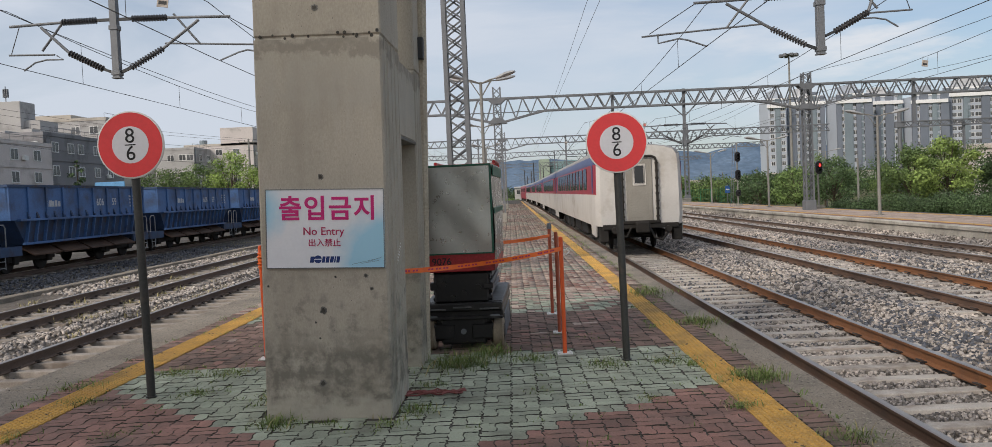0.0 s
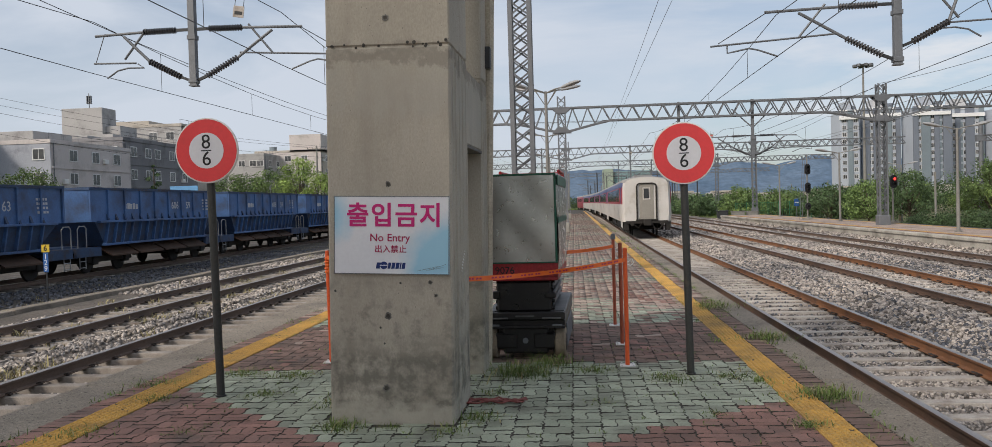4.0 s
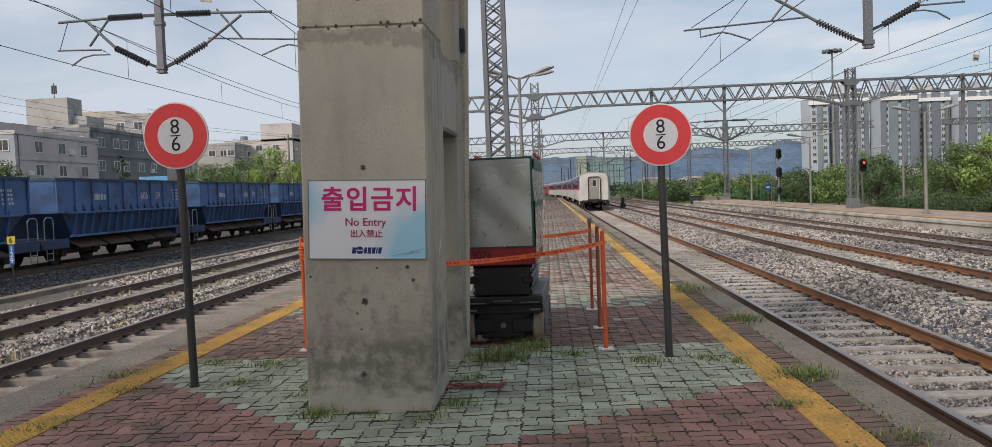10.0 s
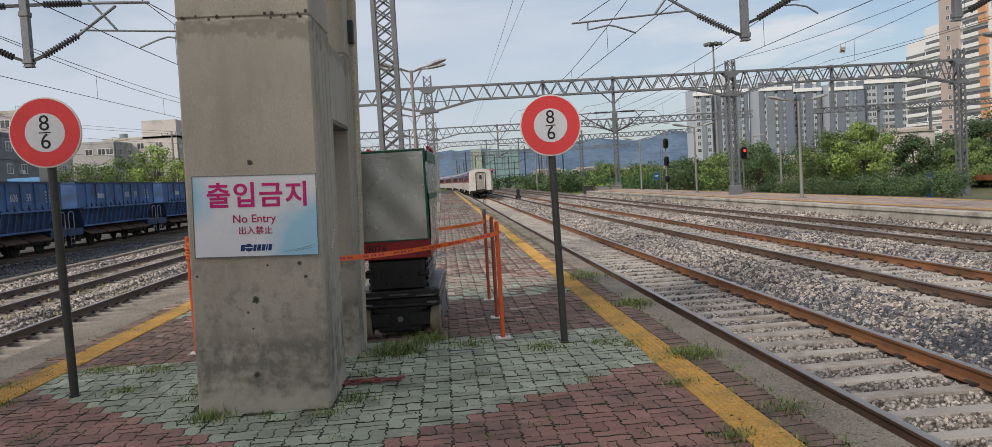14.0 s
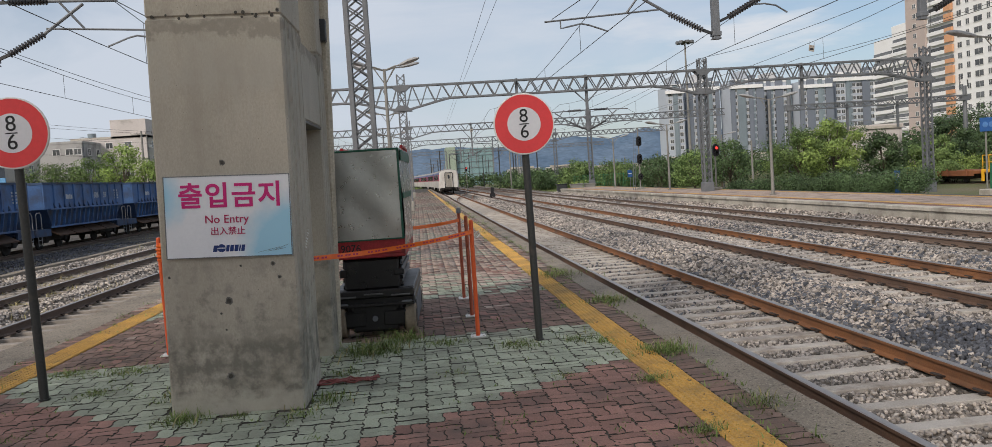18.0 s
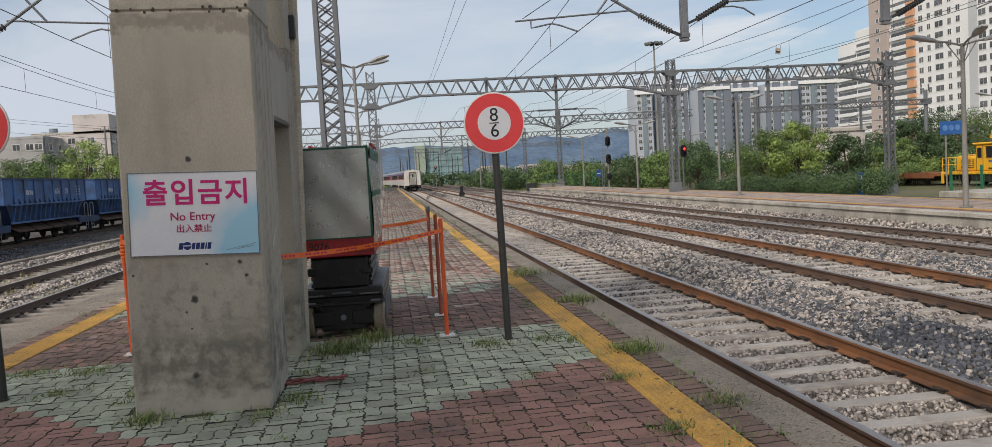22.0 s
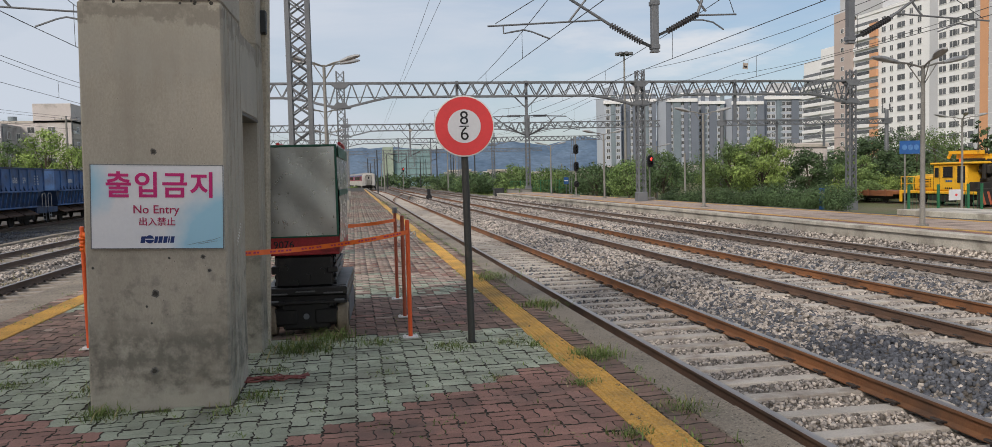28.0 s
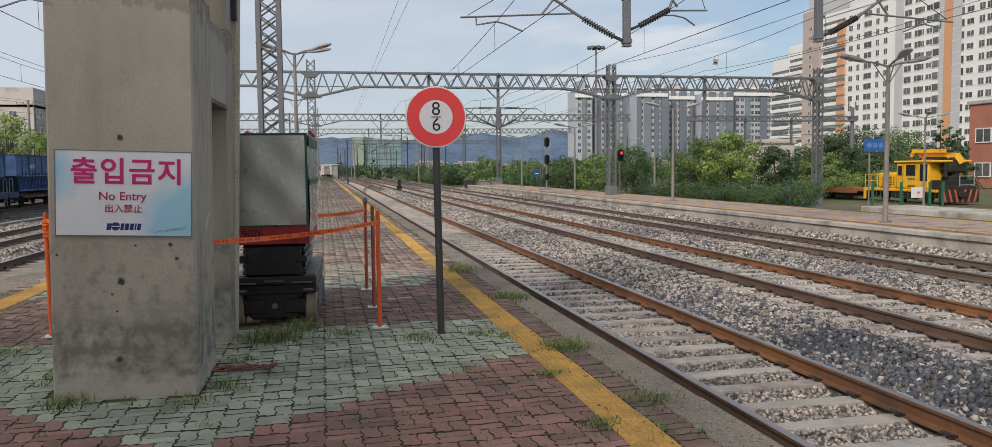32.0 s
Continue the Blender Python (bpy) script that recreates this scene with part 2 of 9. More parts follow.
STONE_DARK = surf("dark_stone", (0.12, 0.127, 0.145), (0.07, 0.075, 0.09), scale=0.5, fine=30, bump=0.4, grain=0.2, island=0.5, rough=0.85)
BALLAST = surf("ballast_bed", (0.19, 0.163, 0.137), (0.105, 0.093, 0.08), scale=0.6, fine=14, bump=1.0, grain=0.5, depth=0.05, dirt=(0.12, 0.115, 0.11), dirt_scale=0.28, dirt_amount=0.35, rough=0.95)
DIRT = surf("yard_dirt", (0.082, 0.072, 0.06), (0.056, 0.051, 0.045), scale=0.4, fine=12, bump=0.8, grain=0.4, depth=0.03, dirt=(0.16, 0.15, 0.14), dirt_scale=0.6, dirt_amount=0.4, rough=0.95)
GRASSLAND = surf("grassland", (0.10, 0.125, 0.045), (0.15, 0.135, 0.07), scale=0.15, fine=6, bump=0.9, grain=0.4, depth=0.05, dirt=(0.17, 0.145, 0.10), dirt_scale=0.1, dirt_amount=0.5, rough=0.95)
ASPHALT = surf("asphalt", (0.10, 0.092, 0.085), (0.075, 0.07, 0.066), scale=0.6, fine=40, bump=0.4, grain=0.2)
GALV = surf("galvanised_steel", (0.19, 0.20, 0.215), (0.148, 0.157, 0.17), scale=1.2, fine=30, metal=0.35, rough=0.6, bump=0.05, grain=0.12)
STEEL_DARK = surf("painted_dark_steel", (0.042, 0.045, 0.048), (0.03, 0.032, 0.035), scale=2, fine=50, rough=0.5, bump=0.06)
POLE_GREY = surf("pole_grey", (0.048, 0.05, 0.048), (0.036, 0.037, 0.036), scale=4, fine=50, rough=0.5, bump=0.05, dirt=(0.10, 0.085, 0.07), dirt_scale=4, dirt_amount=0.3)
INSULATOR = surf("insulator_brown", (0.07, 0.07, 0.075), (0.05, 0.05, 0.054), rough=0.35, bump=0)
WIRE = surf("wire_dark", (0.05, 0.05, 0.052), (0.035, 0.035, 0.037), rough=0.5, bump=0)
WHITE = surf("white_paint", (0.74, 0.74, 0.72), (0.68, 0.68, 0.66), scale=1.2, fine=30, rough=0.45, bump=0.03, grain=0.04, dirt=(0.45, 0.42, 0.38), dirt_scale=1.5, dirt_amount=0.2)
SIGN_RED = surf("sign_red", (0.74, 0.06, 0.065), (0.66, 0.055, 0.06), scale=2, fine=30, rough=0.4, bump=0.02, grain=0.05)
SIGN_WHITE = surf("sign_white", (0.68, 0.685, 0.72), (0.63, 0.635, 0.675), scale=2, fine=30, rough=0.4, bump=0.02, grain=0.04)
BLACK = surf("black_paint", (0.016, 0.017, 0.02), (0.012, 0.012, 0.014), rough=0.45, bump=0.03)
MAGENTA = surf("print_magenta", (0.56, 0.012, 0.17), (0.52, 0.012, 0.16), rough=0.4, bump=0, grain=0.03)
CRIMSON = surf("print_crimson", (0.40, 0.02, 0.10), (0.37, 0.02, 0.09), rough=0.4, bump=0, grain=0.03)
NAVY = surf("print_navy", (0.008, 0.035, 0.17), (0.008, 0.03, 0.15), rough=0.4, bump=0, grain=0.03)
ORANGE = surf("orange_plastic", (0.80, 0.13, 0.035), (0.72, 0.11, 0.03), scale=3, fine=40, rough=0.45, bump=0.04, grain=0.08)
ORANGE_DULL = surf("orange_faded", (0.42, 0.10, 0.05), (0.33, 0.085, 0.045), scale=3, fine=40, rough=0.6, bump=0.04, grain=0.12)
TAPE = surf("orange_tape", (0.85, 0.17, 0.025), (0.78, 0.14, 0.02), scale=6, fine=30, rough=0.4, bump=0.06, grain=0.06)
LIFT_BLACK = surf("lift_black", (0.010, 0.010, 0.011), (0.016, 0.015, 0.015), scale=3, fine=40, rough=0.42, bump=0.08, dirt=(0.045, 0.04, 0.034), dirt_scale=6, dirt_amount=0.2)
WORN_STEEL = surf("worn_steel", (0.15, 0.152, 0.155), (0.10, 0.10, 0.102), scale=4, fine=50, rough=0.5, metal=0.3, bump=0.08, dirt=(0.05, 0.046, 0.042), dirt_scale=5, dirt_amount=0.4)
LIFT_RED = surf("lift_red", (0.40, 0.028, 0.034), (0.31, 0.023, 0.027), scale=3, fine=40, rough=0.5, bump=0.04, dirt=(0.07, 0.02, 0.018), dirt_scale=3, dirt_amount=0.3)
SHEET = surf("sheet_metal", (0.44, 0.45, 0.43), (0.34, 0.35, 0.335), scale=1.3, fine=14, metal=0.85, rough=0.30, bump=0.35, grain=0.05, depth=0.006)
FILM = surf("clear_film", (0.58, 0.56, 0.52), (0.44, 0.42, 0.39), scale=2, fine=12, metal=0.3, rough=0.25, bump=0.5, depth=0.01, grain=0.1)
GREEN_FRAME = surf("green_edge", (0.02, 0.11, 0.07), (0.018, 0.09, 0.055), rough=0.5, bump=0.02)
TYRE_TAN = surf("tyre_tan", (0.30, 0.25, 0.18), (0.21, 0.17, 0.125), scale=5, fine=40, rough=0.85, bump=0.2)


# ---------------------------------------------------------------- mesh helpers
class Geo:
    """Vertices and faces of one mesh, with a material index a face."""

    def __init__(self):
        self.v, self.f, self.m = [], [], []

    def add(self, verts, faces, mi=0):
        o = len(self.v)
        self.v += [tuple(p) for p in verts]
        self.f += [tuple(i + o for i in q) for q in faces]
        self.m += [mi] * len(faces)
        return self

    def box(self, x0, x1, y0, y1, z0, z1, c=0.0, mi=0):
        if c <= 0:
            v = [(x, y, z) for z in (z0, z1) for y in (y0, y1) for x in (x0, x1)]
            return self.add(v, [(0, 2, 3, 1), (4, 5, 7, 6), (0, 1, 5, 4), (2, 6, 7, 3), (0, 4, 6, 2), (1, 3, 7, 5)], mi)
        bm = bmesh.new()
        bmesh.ops.create_cube(bm, size=1.0)
        for p in bm.verts:
            p.co = Vector((x0 + (p.co.x + 0.5) * (x1 - x0), y0 + (p.co.y + 0.5) * (y1 - y0), z0 + (p.co.z + 0.5) * (z1 - z0)))
        bmesh.ops.bevel(bm, geom=bm.edges[:], offset=c, segments=1, affect="EDGES", profile=0.5)
        bm.verts.index_update()
        self.add([p.co[:] for p in bm.verts], [[p.index for p in q.verts] for q in bm.faces], mi)
        bm.free()
        return self

    def beam(self, p, q, w, h=None, mi=0):
        """A straight bar of section w x h from p to q."""
        h = w if h is None else h
        p, q = Vector(p), Vector(q)
        d = (q - p).normalized()
        up = Vector((0, 0, 1)) if abs(d.z) < 0.95 else Vector((0, 1, 0))
        s = d.cross(up).normalized() * (w / 2)
        u = s.cross(d).normalized() * (h / 2)
        v = [e + a * s + b * u for e in (p, q) for a, b in ((-1, -1), (1, -1), (1, 1), (-1, 1))]
        return self.add(v, [(0, 1, 2, 3), (7, 6, 5, 4), (0, 4, 5, 1), (1, 5, 6, 2), (2, 6, 7, 3), (3, 7, 4, 0)], mi)

    def tube(self, p, q, r0, r1=None, n=10, mi=0, cap=True):
        r1 = r0 if r1 is None else r1
        p, q = Vector(p), Vector(q)
        d = (q - p).normalized()
        up = Vector((0, 0, 1)) if abs(d.z) < 0.95 else Vector((0, 1, 0))
        s = d.cross(up).normalized()
        u = s.cross(d).normalized()
        v = [e + (s * math.cos(2 * math.pi * i / n) + u * math.sin(2 * math.pi * i / n)) * r for e, r in ((p, r0), (q, r1)) for i in range(n)]
        fs = [(i, (i + 1) % n, n + (i + 1) % n, n + i) for i in range(n)]
        if cap:
            fs += [tuple(reversed(range(n))), tuple(range(n, 2 * n))]
        return self.add(v, fs, mi)

    def path(self, pts, r, n=6, mi=0):
        """A round bar swept along a line of points, as one closed skin."""
        pts = [Vector(p) for p in pts]
        side, v = None, []
        for k, p in enumerate(pts):
            d = (pts[min(k + 1, len(pts) - 1)] - pts[max(k - 1, 0)]).normalized()
            if side is None:
                side = d.cross(Vector((0, 0, 1)) if abs(d.z) < 0.95 else Vector((0, 1, 0)))
            side = (side - d * side.dot(d)).normalized()
            up = side.cross(d)
            v += [p + r * (math.cos(2 * math.pi * i / n) * side + math.sin(2 * math.pi * i / n) * up) for i in range(n)]
        fs = [(k * n + i, k * n + (i + 1) % n, (k + 1) * n + (i + 1) % n, (k + 1) * n + i) for k in range(len(pts) - 1) for i in range(n)]
        fs += [tuple(reversed(range(n))), tuple(range((len(pts) - 1) * n, len(pts) * n))]
        return self.add(v, fs, mi)

    def lathe(self, prof, n=16, at=(0, 0, 0), axis="z", mi=0):
        """Turn a profile of (radius, height) about an axis."""
        v = []
        for r, h in prof:
            for i in range(n):
                a, b = r * math.cos(2 * math.pi * i / n), r * math.sin(2 * math.pi * i / n)
                q = (a, b, h) if axis == "z" else ((h, a, b) if axis == "x" else (b, h, a))
                v.append((q[0] + at[0], q[1] + at[1], q[2] + at[2]))
        fs = [(k * n + i, k * n + (i + 1) % n, (k + 1) * n + (i + 1) % n, (k + 1) * n + i) for k in range(len(prof) - 1) for i in range(n)]
        fs += [tuple(reversed(range(n))), tuple(range((len(prof) - 1) * n, len(prof) * n))]
        return self.add(v, fs, mi)

    def prism(self, poly, a0, a1, axis="y", mi=0):
        """Extrude a polygon: axis y takes (x, z), axis z takes (x, y), axis x takes (y, z)."""
        n = len(poly)
        put = {"y": lambda p, a: (p[0], a, p[1]), "z": lambda p, a: (p[0], p[1], a), "x": lambda p, a: (a, p[0], p[1])}[axis]
        v = [put(p, a) for a in (a0, a1) for p in poly]
        return self.add(v, [tuple(range(n)), tuple(reversed(range(n, 2 * n)))] + [(i, n + i, n + (i + 1) % n, (i + 1) % n) for i in range(n)], mi)

    def mesh(self, name, mats, smooth=False):
        me = bpy.data.meshes.new(name)
        me.from_pydata(self.v, [], self.f)
        for m in mats:
            me.materials.append(m)
        if len(mats) > 1:
            me.polygons.foreach_set("material_index", self.m)
        bm = bmesh.new()
        bm.from_mesh(me)
        bmesh.ops.recalc_face_normals(bm, faces=bm.faces[:])
        bm.to_mesh(me)
        bm.free()
        if smooth:
            me.polygons.foreach_set("use_smooth", [True] * len(me.polygons))
            me.set_sharp_from_angle(angle=radians(35))
        me.update()
        return me


def part(name, geo, mats, parent=None, label="", at=None, smooth=False):
    """One mesh object under a thing or under a part."""
    mats = mats if isinstance(mats, (list, tuple)) else [mats]
    ob = new(name, geo.mesh(name, mats, smooth) if isinstance(geo, Geo) else geo)
    if parent is not None:
        ob.parent = parent
    if at is not None:
        ob.matrix_basis = at if isinstance(at, Matrix) else Matrix.Translation(at)
    if label:
        ob["label"] = label
    return ob


def thing(name, label, category, at=None, group="", kind=""):
    ob = new(name)
    if at is not None:
        ob.matrix_basis = at if isinstance(at, Matrix) else Matrix.Translation(at)
    return tagged(ob, label, category, group, kind)


def fast_mesh(name, verts, faces, mats, index=None):
    """A mesh from arrays of vertices and equal-sided faces."""
    me = bpy.data.meshes.new(name)
    verts, faces = np.asarray(verts, dtype=np.float32), np.asarray(faces, dtype=np.int32)
    k = faces.shape[1]
    me.vertices.add(len(verts))
    me.vertices.foreach_set("co", verts.ravel())
    me.loops.add(faces.size)
    me.loops.foreach_set("vertex_index", faces.ravel())
    me.polygons.add(len(faces))
    me.polygons.foreach_set("loop_start", np.arange(0, faces.size, k, dtype=np.int32))
    for m in mats:
        me.materials.append(m)
    if index is not None:
        me.polygons.foreach_set("material_index", np.asarray(index, dtype=np.int32))
    me.update(calc_edges=True)
    me.validate()
    return me


def lettering(name, text, size, material, parent, at, weight=0.0, squeeze=1.0, deep=0.0015, label=""):
    """Flat letters in the built-in font, upright and facing the camera's side (-y), centred on their place."""
    cu = bpy.data.curves.new(name, "FONT")
    cu.body, cu.size, cu.extrude, cu.offset = text, size, deep, weight
    cu.align_x, cu.align_y, cu.resolution_u = "CENTER", "CENTER", 4
    ob = new(name, cu)
    me = bpy.data.meshes.new_from_object(ob.evaluated_get(bpy.context.evaluated_depsgraph_get()))
    bpy.data.objects.remove(ob)
    me.transform(Matrix.Diagonal((squeeze, 1, 1, 1)))
    me.materials.clear()
    me.materials.append(material)
    out = new(name, me)
    out.parent = parent
    out.matrix_basis = at
    if label:
        out["label"] = label
    return out
# ---------------------------------------------------------------- the plan
RAIL_Z = -0.42                      # rail head; the platform's paving is at 0
BED_Z = -0.58                       # top of the sleepers
R1, R2, R3, L1, L2, L3 = 4.10, 8.22, 12.35, -6.45, -10.15, -18.5
EDGE_R, EDGE_L = 2.51, -4.82        # platform edges
P2_X0, P2_X1, P2_Z = 14.2, 18.6, -0.05


def bend(c, y):
    """The line of a track: straight along the platform, then turning away."""
    if c == R1:
        return c + 0.3 * min(1, max(0, (y - 40) / 60)) - 0.00047 * max(0, y - 118) ** 2
    if c in (R2, R3):
        return c + 0.00022 * max(0, min(y, 420) - 170) ** 2
    return c


# ---------------------------------------------------------------- ground
cols = [-2500, -300, -60, -22, -14, -12.5, -4.6, 2.4, 14.3, 18.5, 19.5, 60, 300, 2500]
lift_z = [-0.9, -0.9, -0.9, -0.62, -0.62, -0.74, -0.76, -0.76, -0.76, -0.8, -1.0, -1.0, -1.0, -1.0]
rows_y = [-2500, -300, -40, 0, 40, 90, 150, 300, 2600]
g = Geo()
g.add([(x, y, z) for y in rows_y for x, z in zip(cols, lift_z)],
      [(j * 14 + i, j * 14 + i + 1, j * 14 + 15 + i, j * 14 + 14 + i) for j in range(8) for i in range(13)])
g.m = [1 if 2 <= (k % 13) <= 3 and (k // 13) < 6 else 0 for k in range(len(g.f))]
tagged(part("ground", g, [GRASSLAND, DIRT]), "rough grass and trodden dirt round the railway yard", "ground", kind="structure")


# ---------------------------------------------------------------- ballast beds
def bed_height(x, y):
    z = BED_Z - 0.075 + 0.15 * max(0.0, 1 - abs(x - (R1 + R2) / 2 - 0.1) / 0.75) + 0.12 * max(0.0, 1 - abs(x - (R2 + R3) / 2) / 0.8) + 0.10 * max(0.0, 1 - abs(x - (L1 + L2) / 2) / 0.7)
    if x < -11.6:
        z += 0.05
    if abs(x - L1) < 1.75:
        z -= 0.04
    if abs(x - R1) < 1.3:
        z += 0.033
    if abs(x - R2) < 1.3 or abs(x - R3) < 1.3:
        z += 0.022
    if x > 13.3:
        z += 0.24 * min(1.0, (x - 13.3) / 0.8)
    return z + 0.022 * noise.noise((x * 0.9, y * 0.6, 0)) + 0.02 * noise.noise((x * 3, y * 3, 5))


def bed(name, x0, x1, y0, y1, y2, label):
    g = Geo()
    xs = [x0 + (x1 - x0) * i / round((x1 - x0) / 0.22) for i in range(round((x1 - x0) / 0.22) + 1)]
    ys = [y0 + 0.4 * i for i in range(int((30 - y0) / 0.4))] + list(range(30, y1, 3)) + list(range(y1, y2 + 1, 20))
    n = len(xs)
    g.v = [(bend(R2, y) - R2 + x if x0 > 0 else x, y, bed_height(x, y)) for y in ys for x in xs]
    g.f = [(j * n + i, j * n + i + 1, j * n + n + i + 1, j * n + n + i) for j in range(len(ys) - 1) for i in range(n - 1)]
    g.m = [0] * len(g.f)
    return tagged(part(name, g, BALLAST), label, "ballast", kind="structure")


bed("ballast_bed", 2.44, 14.28, -12, 120, 420, "grey and tan crushed stone bed under the station tracks")
bed("ballast_bed", -13.0, -4.74, -12, 120, 300, "grey crushed stone bed beside the platform edge")


# ---------------------------------------------------------------- rails and sleepers
def rail_geo(c, off, y0, y1):
    prof = [(-0.07, -0.158), (0.07, -0.158), (0.07, -0.146), (0.012, -0.128), (0.009, -0.045), (0.034, -0.036), (0.036, -0.008), (0.026, 0.0), (-0.026, 0.0), (-0.036, -0.008), (-0.034, -0.036), (-0.009, -0.045), (-0.012, -0.128), (-0.07, -0.146)]
    ys = [y0, 40] + list(range(50, 120, 10)) + list(range(120, y1 + 1, 6)) if y1 > 120 else [y0, y1]
    g, n = Geo(), len(prof)
    g.v = [(bend(c, y) + off + x, y, RAIL_Z + z) for y in ys for x, z in prof]
    for j in range(len(ys) - 1):
        for i in range(n):
            g.f.append((j * n + i, j * n + (i + 1) % n, j * n + n + (i + 1) % n, j * n + n + i))
            g.m.append(1 if i in (6, 7, 8) else 0)
    g.f += [tuple(range(n)), tuple(range(len(g.v) - n, len(g.v)))]
    g.m += [0, 0]
    return g


sleeper_geo = Geo()
sleeper_geo.prism([(-0.115, -0.16), (0.115, -0.16), (0.092, -0.008), (0.084, 0.0), (-0.084, 0.0), (-0.092, -0.008)], -1.2, 1.2, "x")
sleeper_meshes = {m.name: sleeper_geo.mesh("sleeper", [m]) for m in (SLEEPER, SLEEPER_OLD)}
clip_geo = Geo()
clip_geo.box(-0.045, 0.0, -0.03, 0.03, 0.0, 0.026, 0.006)
clip_geo.path([(-0.05, -0.045, 0.03), (0.0, -0.055, 0.05), (0.04, -0.03, 0.058), (0.04, 0.03, 0.058), (0.0, 0.05, 0.048), (-0.045, 0.03, 0.032), (-0.03, 0.0, 0.03)], 0.010, n=5)


def track(name, c, label, y0, y1, near, far, rust, clips):
    base = thing(name, label, "railway track", kind="structure")
    tie = SLEEPER if rust == RAIL_RUST else SLEEPER_OLD
    for off in (-0.752, 0.752):
        part("rail", rail_geo(c, off, y0, y1), [RAIL_BROWN if off < 0 and rust == RAIL_RUST else rust, RAIL_TOP], base, "rusty steel rail with a worn bright head")
    y, k = y0 + 0.3, 0
    rest, fast = Geo(), Geo()
    rnd = random.Random(int(abs(c) * 100))
    while y < far:
        dx, tw = rnd.uniform(-0.02, 0.02), rnd.uniform(-0.6, 0.6)
        m = pose(bend(c, y) + dx, y, BED_Z - rnd.uniform(0, 0.008), 0, 0, tw)
        if near[0] <= y <= near[1]:
            part("sleeper", sleeper_meshes[tie.name], [], base, at=m)
        else:
            rest.add([m @ Vector(v) for v in sleeper_geo.v], sleeper_geo.f)
        if clips[0] <= y <= clips[1]:
            for off in (-0.752, 0.752):
                for s in (-1, 1):
                    mm = Matrix.Translation((bend(c, y) + off + s * 0.105, y, BED_Z - 0.004)) @ Matrix.Diagonal((s, 1, 1, 1))
                    fast.add([mm @ Vector(v) for v in clip_geo.v], clip_geo.f)
        y += 0.6
    tagged(part("far_sleepers", rest, tie, base), kind="stuff")
    if fast.v:
        tagged(part("fasteners", fast, CLIP, base), kind="stuff")
    return base


track("track_1", R1, "platform track with rust-brown rails on pale concrete sleepers", -8, 420, (2, 70), 160, RAIL_RUST, (2, 26))
track("track_2", R2, "through track with rust-brown rails on concrete sleepers in ballast", -8, 420, (4, 60), 130, RAIL_RUST, (6, 36))
track("track_3", R3, "far through track with dark rails beside the opposite platform", -8, 420, (10, 60), 110, RAIL_DARK, (14, 40))
track("track_4", L1, "platform track with dark rails and half-buried pale sleepers", -8, 260, (2, 45), 80, RAIL_DARK, (3, 22))
track("track_5", L2, "second track with dark rails, weeds and half-buried sleepers", -8, 260, (6, 50), 90, RAIL_DARK, (8, 24))
track("siding_track", L3, "dark siding track under the standing goods wagons", -8, 200, (12, 40), 80, RAIL_DARK, (0, 0))

# a crossover between the first two tracks
cross = thing("crossover_track", "pair of rusty rails crossing between two tracks", "railway track", kind="structure")
for off in (-0.752, 0.752):
    g = Geo()
    pts = [(R1 + 0.2 + (R2 - R1 - 0.2) * (0.5 - 0.5 * math.cos(math.pi * k / 14)) + off, 72 + 62 * k / 14, RAIL_Z - 0.04) for k in range(15)]
    for a, b in zip(pts, pts[1:]):
        g.beam(a, b, 0.07, 0.08)
    part("rail", g, RAIL_RUST, cross)

